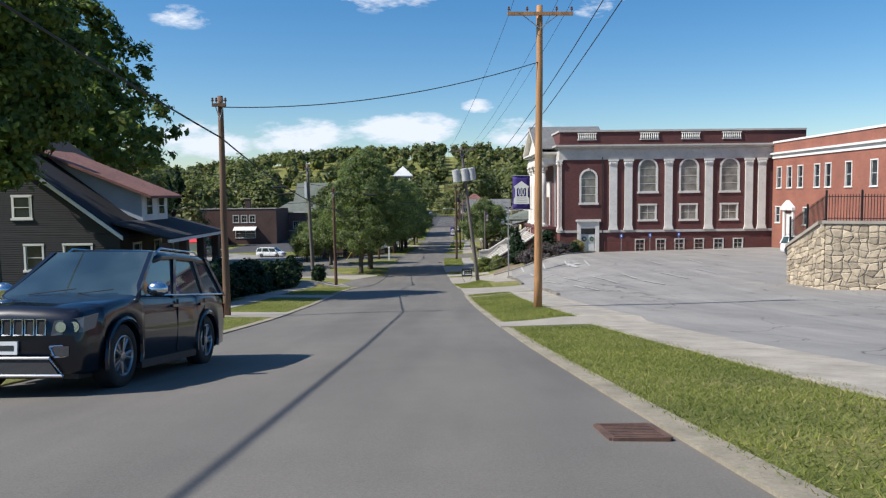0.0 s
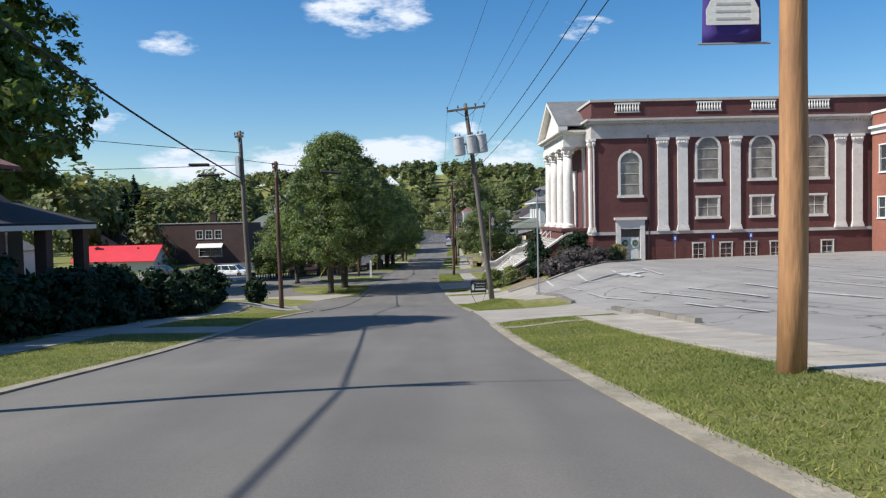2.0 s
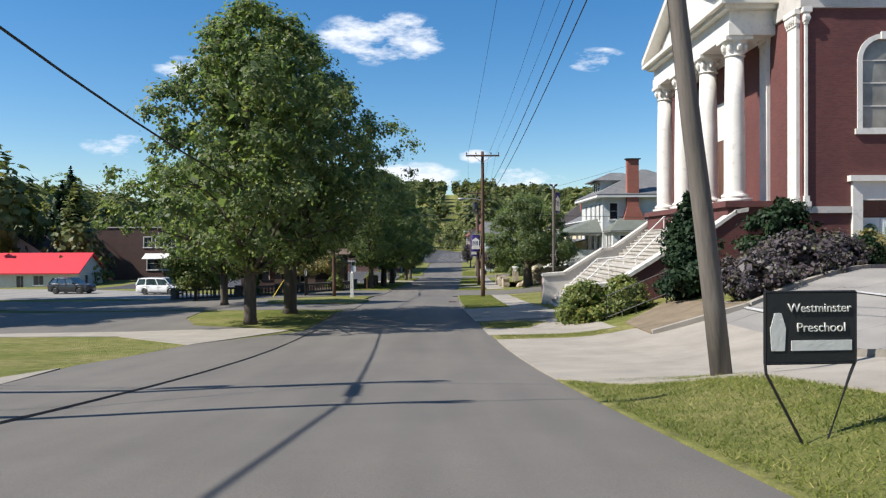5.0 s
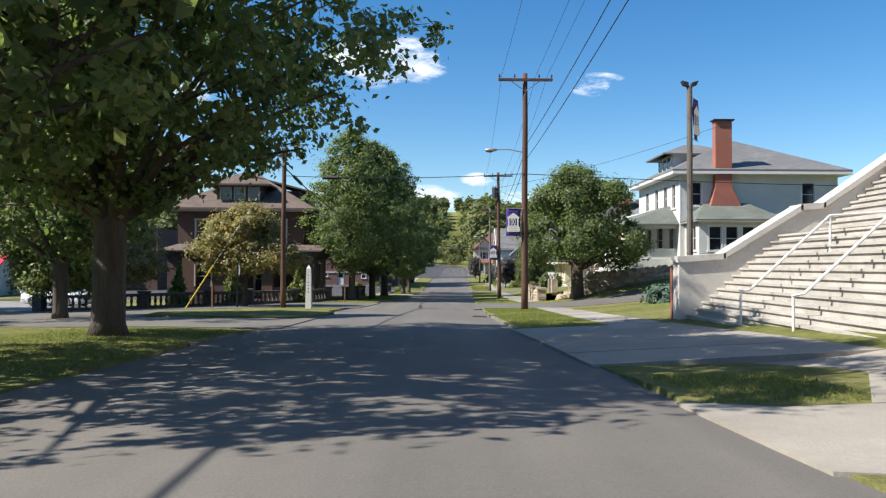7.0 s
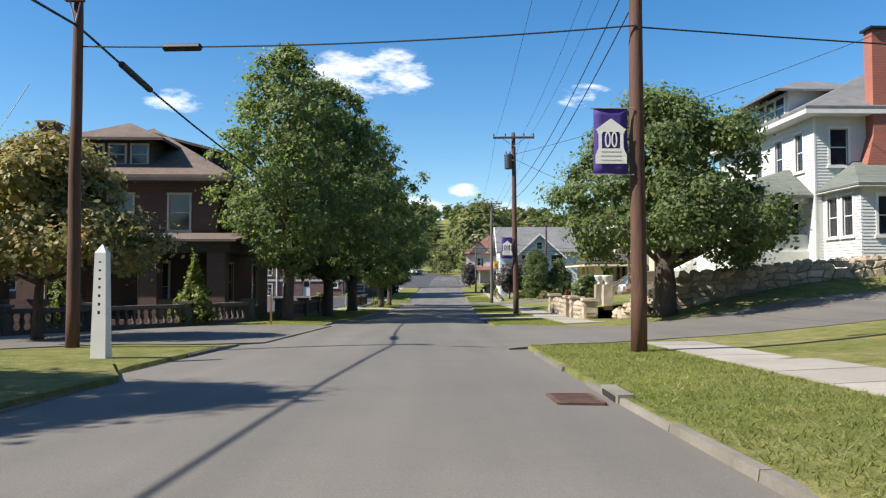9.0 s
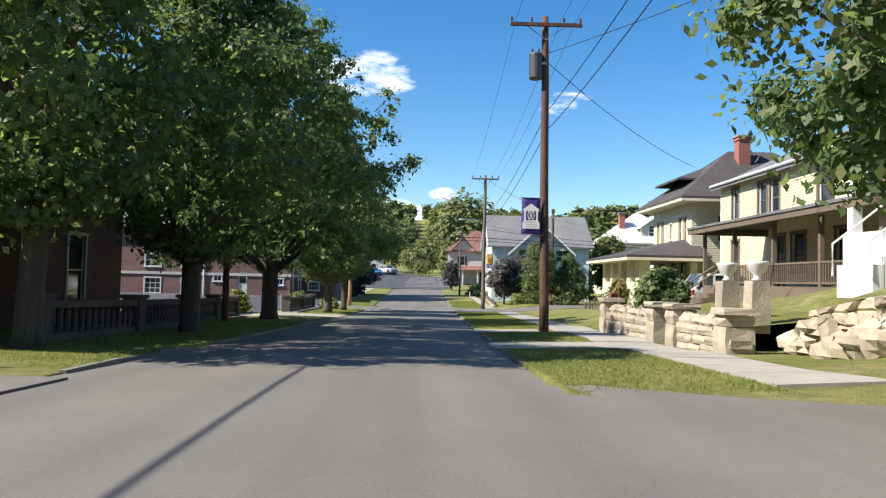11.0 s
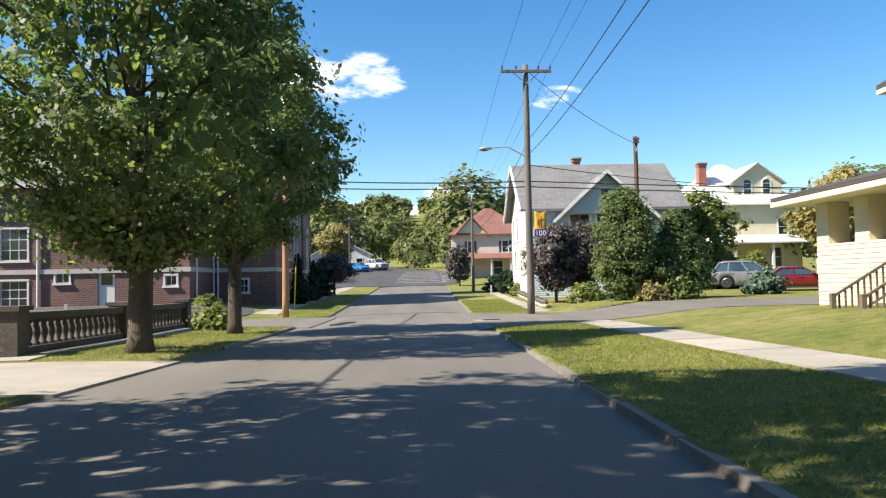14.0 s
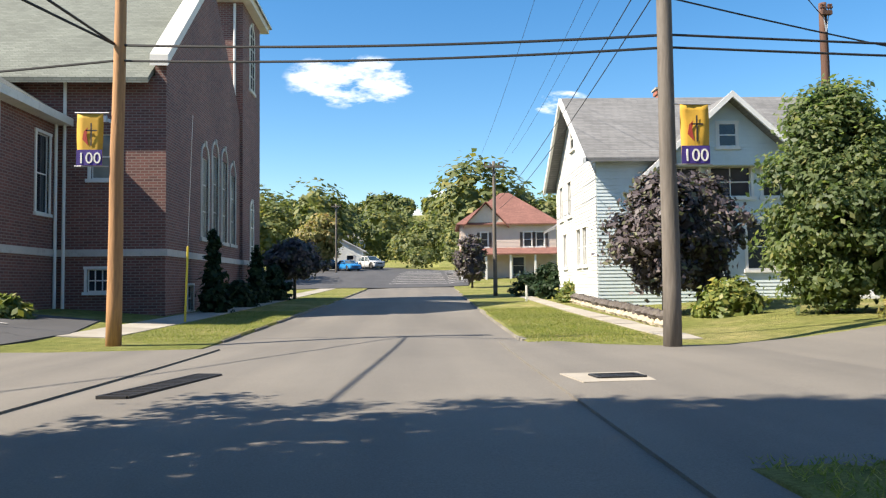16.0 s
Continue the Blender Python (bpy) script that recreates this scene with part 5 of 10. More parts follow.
def leaf_cloud(rng, centres, spread, count, size, up=0.35, long=1.5, axis=None):
    """Leaves in puffs round the centres: each puff is a ragged shell, fuller on its outer and upper side; a few stray leaves hang loose."""
    centres = np.asarray(centres, dtype=float)
    spread = np.broadcast_to(np.asarray(spread, dtype=float).ravel() if np.ndim(spread) else np.full(1, spread), (len(centres),))
    idx = rng.choice(len(centres), count, p=spread ** 2 / np.sum(spread ** 2))
    c, r = centres[idx], spread[idx][:, None]
    out = c - (np.asarray(axis) if axis is not None else centres.mean(0))
    out[:, 2] *= 0.6
    out /= np.linalg.norm(out, axis=1, keepdims=True) + 1e-9
    d = rng.normal(0, 1, (count, 3)) + out * 1.1 + np.array([0, 0, up * 1.6])
    d /= np.linalg.norm(d, axis=1, keepdims=True)
    k = rng.uniform(0.55, 1.1, (count, 1))
    stray = rng.uniform(0, 1, (count, 1)) < 0.2
    k = np.where(stray, rng.uniform(1.0, 1.8, (count, 1)), k)
    place = c + d * r * k * np.array([1, 1, 0.72])
    return leaf_quads(rng, place, d + rng.normal(0, 0.5, (count, 3)) + np.array([0, 0, up]), size, long)


def envelope(shape, t):
    if shape == "pear":
        return min(1.0, (t / 0.22) ** 0.6) * (1 - max(0.0, (t - 0.22) / 0.78)) ** 0.5
    if shape == "cone":
        return min(1.0, (t / 0.06) ** 0.5) * (1 - t) ** 0.9
    if shape == "dome":
        return math.sqrt(max(0.0, 1 - t * t)) * min(1.0, 0.75 + t)
    return max(0.0, math.sin(math.pi * min(max(t * 0.93 + 0.05, 0), 1))) ** 0.62


def tree(name, x, y, h, r, base, seed, leaf, label, shape="oval", leaves=9000, size=0.2, trunk=0.22, clumps=260, forks=1, spread=0.5, group="", sink=0.05, z=None):
    """A trunk with limbs and a crown of many leaves in clumps, uneven in outline."""
    rnd, rng = random.Random(seed), np.random.default_rng(seed)
    z = land(x, y) if z is None else z
    ob = thing(name, x, y, z - sink, rnd.uniform(0, 360), label, "tree" if h > 3.2 else "shrub", group)
    wood = Shape()
    ch = h - base
    trunk_pts = [(0, 0, 0)]
    for i in range(1, 7):
        k = i / 6
        trunk_pts.append((rnd.uniform(-0.02, 0.02) * h * k, rnd.uniform(-0.02, 0.02) * h * k, h * 0.86 * k))
    rad = [trunk * 1.35, trunk] + [trunk * (1 - k / 6) ** 0.8 + 0.015 for k in range(2, 7)]
    wood.tube([trunk_pts[0], (trunk_pts[0][0] * 0.9, 0, min(0.35, h * 0.06))] + trunk_pts[1:], [rad[0], trunk * 1.05] + rad[1:], 9)
    lobes = [(rnd.uniform(0, 6.28), rnd.uniform(0.1, 0.95), rnd.uniform(-0.4, 0.3), rnd.uniform(0.35, 0.9)) for _ in range(20)]

    def reach(w, t):
        k = 1.0
        for lw, lt, amp, wid in lobes:
            d = math.atan2(math.sin(w - lw), math.cos(w - lw)) / wid
            k += amp * math.exp(-d * d - ((t - lt) / 0.2) ** 2)
        return r * envelope(shape, t) * k

    def along(hh):
        k = min(max(hh / (h * 0.86), 0), 1) * 6
        i = min(int(k), 5)
        p, q = Vector(trunk_pts[i]), Vector(trunk_pts[i + 1])
        return p + (q - p) * (k - i)

    tips = []
    for i in range(max(8, clumps // 12)):
        t = rnd.uniform(0.02, 0.88)
        w = i * 2.399 + rnd.uniform(-0.4, 0.4)
        out = reach(w, t) * rnd.uniform(0.7, 0.95)
        end = Vector((math.cos(w) * out, math.sin(w) * out, base + ch * t))
        start = along(max(base * 0.8, end.z - out * rnd.uniform(0.7, 1.3)))
        mid = start.lerp(end, 0.5) + Vector((0, 0, 0.1 * out))
        q = trunk * max(0.12, 0.5 * (1 - t))
        wood.tube([start, mid, end], [q, q * 0.6, 0.012], 5, False)
        tips.append((end, mid))
        for _ in range(2):
            e2 = mid.lerp(end, 0.3) + Vector((rnd.uniform(-1, 1), rnd.uniform(-1, 1), rnd.uniform(-0.3, 0.8))) * out * 0.4
            wood.tube([mid, e2], [q * 0.4, 0.01], 4, False)
            tips.append((e2, mid))
    part("trunk", wood, M_BARK, ob, smooth=True)
    cen, spr = [], []
    big = spread * 1.45
    for i in range(clumps):
        t = rnd.uniform(0, 1) ** 0.9
        w = rnd.uniform(0, 2 * math.pi)
        full = reach(w, t)
        q = max(0.0, full - big * 0.7) * (rnd.uniform(0.3, 1) ** 0.4) * rnd.uniform(0.8, 1.22)
        cen.append((math.cos(w) * q, math.sin(w) * q, base + ch * t * (1 - 0.3 * big / ch)))
        spr.append(min(big, max(0.14, full * 0.8)) * rnd.uniform(0.32, 1.1))
    for e, m in tips:
        cen.append(tuple(e * 0.96))
        spr.append(spread * 0.6)
    axis = (0, 0, base + ch * 0.4)
    outer = leaf_cloud(rng, cen, spr, leaves, size, axis=axis)
    n_in = max(60, leaves // 30)
    tt, ww = rng.uniform(0.04, 0.86, n_in), rng.uniform(0, 6.283, n_in)
    rr = np.array([reach(b, a) for a, b in zip(tt, ww)]) * rng.uniform(0.1, 0.72, n_in)
    inner = leaf_quads(rng, np.stack([rr * np.cos(ww), rr * np.sin(ww), base + ch * tt], 1), rng.normal(0, 1, (n_in, 3)), size * 2.6)
    part("crown", quads_mesh("crown", np.concatenate([outer, inner]), leaf), leaf, ob)
    return ob


PEAR = "tall street tree with a dense green crown and grey bark"
tree("street_tree", -8.7, 94.7, 14.7, 6.7, 3.0, 3, M_LEAF, "broad green street tree shading the street, with a dark trunk", "pear", 56000, 0.13, 0.33, 560, spread=0.5)
tree("street_tree", -9.2, 88.4, 13.8, 6.6, 2.6, 4, M_LEAF, PEAR, "pear", 44000, 0.14, 0.26, 420, spread=0.45)
tree("street_tree", -15.2, 105.6, 11.5, 4.3, 2.4, 5, M_LEAF, PEAR, "pear", 30000, 0.14, 0.24, 320, spread=0.42)
tree("street_tree", -8.0, 134.0, 12.8, 4.1, 2.5, 8, M_LEAF, "tall street tree with a dense crown at the balustrade corner", "pear", 24000, 0.13, 0.24, 260, group="street trees beside the brown house", spread=0.5)
tree("street_tree", -7.1, 141.3, 13.2, 5.2, 2.3, 6, M_LEAF, PEAR, "pear", 52000, 0.12, 0.27, 480, group="street trees beside the brown house", spread=0.42)
tree("street_tree", -6.9, 152.75, 13.8, 6.0, 2.4, 7, M_LEAF, "tall street tree with a stout dark trunk and dense green crown", "dome", 50000, 0.13, 0.34, 460, group="street trees beside the brown house", spread=0.42)
tree("street_tree", -5.6, 165.2, 12.8, 4.0, 2.0, 9, M_LEAF, "green street tree with yellowing leaves and low limbs", "pear", 62000, 0.105, 0.24, 420, spread=0.4)
tree("street_tree", -5.2, 172.2, 11.8, 3.3, 2.4, 10, M_LEAF, PEAR, "pear", 52000, 0.102, 0.2, 380, spread=0.38)
tree("oak_tree", -24.5, 42.3, 23, 6.6, 6.5, 11, M_LEAF_O, "huge old oak beside the dark house", "oval", 56000, 0.26, 0.55, 300, spread=0.7)
tree("oak_tree", -55, 113, 40, 15, 10, 12, M_LEAF_O, "huge old oak standing behind the dark house", "oval", 26000, 0.6, 0.9, 420, spread=1.1)
tree("oak_tree", -46, 92, 30, 10, 9, 13, M_LEAF_O, "tall oak behind the dark house", "oval", 16000, 0.62, 0.6, 320, spread=1.1)
tree("autumn_tree", -12.4, 120.5, 5.6, 3.8, 2.0, 14, M_LEAF_A, "small spreading tree turning yellow and orange", "dome", 24000, 0.12, 0.14, 260, spread=0.42)
tree("autumn_tree", -21.0, 123.0, 6.2, 3.6, 1.7, 15, M_LEAF_A, "small spreading tree turning yellow and orange", "dome", 24000, 0.12, 0.13, 260, spread=0.42)
tree("autumn_tree", -20.3, 115.6, 4.7, 3.0, 1.2, 16, M_LEAF_B, "small yellow-green tree beside the side street", "dome", 18000, 0.13, 0.13, 220, spread=0.5)
for i, (x, y) in enumerate(((-18.5, 127.5), (-15.0, 127.5), (-11.2, 130.6))):
    tree("conifer", x, y, 3.0, 0.85, 0.1, 20 + i, M_LEAF_B, "small clipped cone-shaped conifer", "cone", 3200, 0.13, 0.06, 120, spread=0.16, group="clipped conifers")
tree("maple_tree", 7.8, 129.0, 8.9, 4.5, 2.4, 30, M_LEAF, "rounded green maple with a stout trunk beside the side street", "dome", 44000, 0.13, 0.42, 130, spread=0.62)
tree("evergreen_tree", 8.6, 84.6, 4.2, 1.6, 0.2, 32, M_LEAF_D, "dark shaggy evergreen beside the church steps", "cone", 14000, 0.15, 0.12, 170, spread=0.34)
tree("evergreen_tree", 31.0, 117.5, 10.5, 3.6, 0.4, 33, M_LEAF_D, "dark blue-green evergreen behind the church steps", "cone", 9000, 0.3, 0.2, 220, spread=0.5)
tree("evergreen_shrub", 11.6, 83.0, 2.9, 1.35, 0.1, 34, M_LEAF_D, "dark rounded evergreen shrub by the church wall", "oval", 5000, 0.14, 0.06, 140, spread=0.22)
tree("spruce_tree", 41.5, 52, 9, 2.6, 0.5, 35, M_LEAF_BL, "blue-green spruce behind the iron fence", "cone", 7000, 0.3, 0.16, 160, spread=0.4)
for i, (x, y, top, r) in enumerate(((-73.5, 185.0, 8.2, 4.2), (-63.0, 183.0, 9.3, 4.0), (-68.0, 190.0, 7.4, 4.4))):
    tree("spruce_tree", x, y, top - land(x, y), r, 1.5, 300 + i, M_LEAF_D, "tall dark spruce standing among the valley woods", "cone", 5200, 0.55, 0.25, 170, spread=0.6, group="spruces in the valley woods")
tree("bush_tree", 11.2, 187.0, 5.9, 1.9, 0.3, 36, M_LEAF, "large leafy green tree-like bush on the corner", "pear", 34000, 0.115, 0.1, 200, spread=0.45)
tree("bush_tree", 14.0, 187.4, 4.8, 1.8, 0.2, 37, M_LEAF, "large leafy green tree-like bush on the corner", "pear", 26000, 0.115, 0.1, 170, spread=0.45)
tree("maroon_tree", 8.7, 192.0, 4.4, 1.9, 1.0, 38, M_LEAF_R, "small maroon-leaved ornamental tree", "oval", 9000, 0.15, 0.09, 200, spread=0.36)
tree("maroon_tree", 10.8, 194.5, 4.6, 1.9, 1.0, 39, M_LEAF_R, "small maroon-leaved ornamental tree", "oval", 8500, 0.15, 0.09, 190, spread=0.36)
tree("maroon_tree", -5.9, 213.0, 3.3, 1.7, 1.5, 40, M_LEAF_R, "small dark maroon tree on the verge", "oval", 7000, 0.2, 0.1, 160, spread=0.35)
tree("yellow_green_tree", 28.5, 196.0, 7.5, 3.2, 1.5, 41, M_LEAF_A, "thin garden tree turning yellow-green", "oval", 8000, 0.24, 0.12, 180, spread=0.5)
tree("yellow_green_tree", 22.5, 205.0, 7.0, 3.0, 1.5, 42, M_LEAF_B, "thin garden tree turning yellow-green", "oval", 7000, 0.24, 0.12, 160, spread=0.5)
tree("small_tree", 6.2, 232.0, 4.5, 1.5, 0.8, 43, M_LEAF_R, "small dark tree on the verge", "oval", 4000, 0.22, 0.08, 120, spread=0.3)
tree("garden_shrub", 9.0, 148.2, 2.4, 0.9, 0.4, 44, M_LEAF, "tall leafy green shrub before the porch", "oval", 13000, 0.16, 0.06, 220, spread=0.28)
tree("yellow_green_tree", -10.5, 270.0, 7.5, 3.2, 2.0, 45, M_LEAF_A, "yellowing tree by the far lot", "oval", 6000, 0.35, 0.15, 160, spread=0.6)

# the dark clipped hedge before the dark house
rnd = random.Random(5)
yy = 36.5
k = 0
while yy < 62.5:
    hh = rnd.uniform(1.5, 2.3)
    tree("hedge_shrub", -12.0 - 0.012 * (yy - 36) + rnd.uniform(-0.3, 0.3), yy, hh + (0.5 if k % 5 == 3 else 0), 1.1, 0.0, 100 + k, M_LEAF_D, "dark green hedge shrub with a pointed top", "oval" if k % 3 else "cone", 2600, 0.15, 0.05, 90, spread=0.24, group="hedge beside the sidewalk")
    yy += 1.35
    k += 1
tree("verge_shrub", -10.2, 64.6, 1.5, 0.75, 0.15, 150, M_LEAF_D, "small rounded shrub on the verge", "oval", 1800, 0.12, 0.05, 60, spread=0.15)
for i, (x, y, h, r, m, lab) in enumerate(((9.4, 80.6, 1.5, 1.3, M_LEAF_R, "dusky purple-leaved shrub"), (11.2, 81.4, 1.6, 1.4, M_LEAF_R, "dusky purple-leaved shrub"), (13.2, 82.4, 1.3, 1.1, M_LEAF_R, "dusky purple-leaved shrub"),
                                          (14.6, 83.3, 1.2, 0.9, M_LEAF_D, "dark rounded shrub"), (15.3, 83.9, 1.5, 0.6, M_LEAF_A, "tuft of straw-green ornamental grass"), (4.95, 86.5, 1.6, 1.2, M_LEAF_B, "spreading green juniper"),
                                          (6.5, 86.3, 1.5, 1.2, M_LEAF_B, "spreading green juniper"), (38.3, 79.2, 2.2, 0.9, M_LEAF_D, "dark conical shrub by the annex door"))):
    tree("bed_shrub", x, y, h, r, 0.0, 160 + i, m, lab + " in the church bed", "dome" if m is M_LEAF_B else "oval", 9000 if m is M_LEAF_B else 4000, 0.11, 0.04, 110, spread=0.24)
for i, (x, y, h, r) in enumerate(((9.6, 119.0 - 4.2, 0.9, 1.5), (11.0, 115.6, 0.8, 1.3), (12.6, 113.0, 0.7, 1.1))):
    tree("juniper", x, y, h, r, 0.0, 180 + i, M_LEAF_BL, "low blue-green spreading juniper on the lawn", "dome", 3200, 0.12, 0.03, 100, spread=0.2)
for i, (x, y, h, r, m) in enumerate(((-7.0, 198.8, 3.4, 0.75, M_LEAF_D), (-6.9, 203.2, 1.2, 0.8, M_LEAF_D), (-7.0, 207.4, 3.0, 0.75, M_LEAF_D), (-6.8, 211.0, 2.0, 1.0, M_LEAF_D), (-10.7, 190.5, 0.6, 0.8, M_LEAF_B))):
    tree("church_shrub", x, y, h, r, 0.0, 190 + i, m, "dark shrub against the brick church", "cone" if h > 2.5 else "dome", 2800, 0.16, 0.04, 90, spread=0.22)
for i, (x, y, h, r, m) in enumerate(((8.2, 208.0, 1.9, 1.2, M_LEAF_D), (8.6, 203.5, 0.9, 1.0, M_LEAF_B), (7.8, 212.5, 1.3, 1.3, M_LEAF_D), (10.0, 190.2, 1.0, 1.2, M_LEAF_B), (13.6, 185.8, 1.1, 1.3, M_LEAF_B), (11.8, 184.6, 0.8, 1.0, M_LEAF_A),
                                     (9.6, 201.0, 1.6, 1.2, M_LEAF_B), (20.0, 190.0, 1.3, 1.3, M_LEAF_BL), (11.7, 163.7, 1.9, 0.6, M_LEAF_A),
                                     (15.9, 163.8, 1.6, 0.7, M_LEAF_A), (13.6, 165.4, 1.8, 0.8, M_LEAF_A), (22.0, 199.5, 2.6, 1.8, M_LEAF_B), (25.0, 201.5, 2.4, 2.0, M_LEAF_B), (19.5, 203.5, 2.8, 2.0, M_LEAF), (-10.6, 163.2, 1.4, 0.9, M_LEAF_B), (-6.4, 174.4, 0.8, 0.6, M_LEAF_B))):
    tree("garden_shrub", x, y, h, r, 0.0, 220 + i, m, "leafy green garden shrub beside a house", "dome", 2400, 0.14, 0.04, 80, spread=0.24)


# far woods on the hills and between the houses: one tree's clumps after another
def woods(name, spots, seed, material, label, per=110, size=1.0):
    rng = np.random.default_rng(seed)
    out = []
    for x, y, h, r, conic in spots:
        z = land(x, y)
        n = int(per * min(2.2, max(0.6, r / 4)))
        v = rng.normal(0, 1, (n, 3))
        v /= np.linalg.norm(v, axis=1, keepdims=True)
        q = rng.uniform(0.72, 1.05, (n, 1))
        if conic:
            t = rng.uniform(0, 1, n) ** 1.3
            w = rng.uniform(0, 6.283, n)
            rr_ = r * (1 - t) * rng.uniform(0.7, 1.05, n)
            c = np.stack([x + rr_ * np.cos(w), y + rr_ * np.sin(w), z + h * (0.06 + 0.94 * t)], 1)
        else:
            lump = 1 + 0.22 * np.sin(v[:, :1] * 5 + x) * np.cos(v[:, 1:2] * 4 + y)
            c = np.array([x, y, z + h * 0.56]) + v * q * lump * np.array([r, r, h * 0.44])
        s = size * r / 4 * (0.7 if conic else 1.0)
        mid_ = np.array([x, y, z + h * 0.45])
        for _ in range(3):
            j = c + rng.normal(0, 0.28 * r / 4, c.shape)
            d = (j - mid_) / np.array([r, r, h * 0.44])
            out.append(leaf_quads(rng, j, d / (np.linalg.norm(d, axis=1, keepdims=True) + 1e-6) + rng.normal(0, 0.35, c.shape) + np.array([0, 0, 0.4]), s, 1.25))
        vv = rng.normal(0, 1, (40, 3))
        vv /= np.linalg.norm(vv, axis=1, keepdims=True)
        cc = np.array([x, y, z + h * (0.4 if conic else 0.54)]) + vv * np.array([r * (0.35 if conic else 0.68), r * (0.35 if conic else 0.68), h * 0.3])
        out.append(leaf_quads(rng, cc, vv + rng.normal(0, 0.3, vv.shape), s * 2.6, 1.1))
    return solid(name, quads_mesh(name, np.concatenate(out), material), material, label, "woods", kind="stuff")


rnd = random.Random(77)


def scatter(n, xr, yr, hr, conic=0.1, keep=lambda x, y: True):
    out = []
    while len(out) < n:
        x, y = rnd.uniform(*xr), rnd.uniform(*yr)
        if keep(x, y):
            h = rnd.uniform(*hr)
            out.append((x, y, h * (1.15 if rnd.random() < conic else 1), h * rnd.uniform(0.3, 0.45), rnd.random() < conic))
    return out


hill = scatter(1500, (-330, 420), (340, 640), (7, 12), 0.05, lambda x, y: ridge(x, y) > 3)
woods("hill_woods", hill, 1, M_WOODS, "wooded hillside turning yellow-green in places", 26, 1.8)
hill2 = scatter(110, (-420, -150), (60, 420), (10, 18), 0.1) + scatter(70, (140, 420), (120, 420), (10, 16), 0.08)
woods("side_woods", hill2, 2, M_WOODS, "wooded slopes beside the town", 50, 2.2)
mid = scatter(34, (-125, -50), (165, 290), (10, 20), 0.35) + scatter(16, (-50, -14), (215, 300), (8, 15), 0.12)
woods("valley_woods", mid, 3, M_WOODS, "mixed trees behind the low buildings", 240, 0.75)
end = [(-13, 300, 13, 5.5, False), (-4, 306, 12, 5, False), (5, 292, 9, 4.2, False), (13, 300, 19, 8, False), (20, 308, 16, 7, False), (1, 288, 6, 3.4, False), (9, 284, 7, 3.4, False), (-22, 296, 12, 5, False), (-30, 290, 14, 5, False), (-36, 280, 17, 3.4, True), (-25, 305, 15, 6, False), (28, 300, 14, 6, False), (3, 278, 3.2, 2.6, False), (8.5, 276, 3.4, 2.6, False), (-28, 262, 12, 4, False), (-33, 250, 14, 5, False)]
woods("end_woods", end, 4, M_WOODS, "trees closing the end of the street", 330, 0.55)
right = [(36, 212, 8, 3.2, False), (41, 205, 9, 3.5, False), (46, 198, 8, 3, False), (33, 232, 10, 4, False), (52, 230, 12, 5, False), (30, 155, 9, 3.5, False), (36, 165, 11, 4, False), (44, 150, 10, 4, False), (60, 160, 13, 5, False), (44, 110, 12, 4.5, False), (52, 118, 13, 5, False), (60, 90, 14, 4, True)]
woods("garden_trees", right, 5, M_LEAF, "garden trees behind the houses", 260, 0.6)


# grass blades on the verges
def blades(name, areas, seed, per_m2, label):
    rng = np.random.default_rng(seed)
    out = []
    for side, y0, y1, a, b in areas:
        edge = east if side > 0 else west
        n = int((y1 - y0) * (b - a) * per_m2)
        ys, os_ = rng.uniform(y0, y1, n), rng.uniform(a, b, n)
        gaps = E_GAPS if side > 0 else W_GAPS
        for y, o in zip(ys, os_):
            if any(g0 - 0.2 < y < g1 + 0.2 for g0, g1 in gaps):
                continue
            x = edge(y) + side * o
            z = land(x, y)
            w, hgt = rng.uniform(0, 3.14), rng.uniform(0.02, 0.055)
            dx, dy = math.cos(w) * 0.008, math.sin(w) * 0.008
            lx, ly = rng.normal(0, 0.04, 2)
            out.append(((x - dx, y - dy, z), (x + dx, y + dy, z), (x + lx, y + ly, z + hgt)))
    return solid(name, quads_mesh(name, np.array(out), M_BLADE, corners=3), M_BLADE, label, "grass", kind="stuff")


blades("verge_grass", [(1, 4, 47, 0.08, 2.6), (1, 54, 69.5, 0.08, 2.4), (1, 81.3, 83.0, 0.2, 4.0), (1, 86.0, 89.4, 0.2, 2.0)], 11, 700, "uneven mown grass on the verge")
blades("verge_grass_far", [(1, 99, 117, 0.08, 2.7), (1, 129, 174, 0.08, 2.9), (1, 184, 200, 0.1, 2.8)], 12, 420, "uneven mown grass on the verge")
blades("verge_grass_west", [(-1, 20, 58, 0.1, 3.2), (-1, 86, 98, 0.08, 4.0), (-1, 131, 150, 0.1, 3.0), (-1, 157, 177, 0.1, 2.9), (-1, 186, 200, 0.1, 2.6)], 13, 260, "uneven mown grass on the verge")


# ---- poles, wires, banners ----
def tilt(x, y, z, lean_x=0.0, lean_y=0.0):
    return Matrix.Translation((x, y, z)) @ Matrix.Rotation(lean_x, 4, "Y") @ Matrix.Rotation(-lean_y, 4, "X")


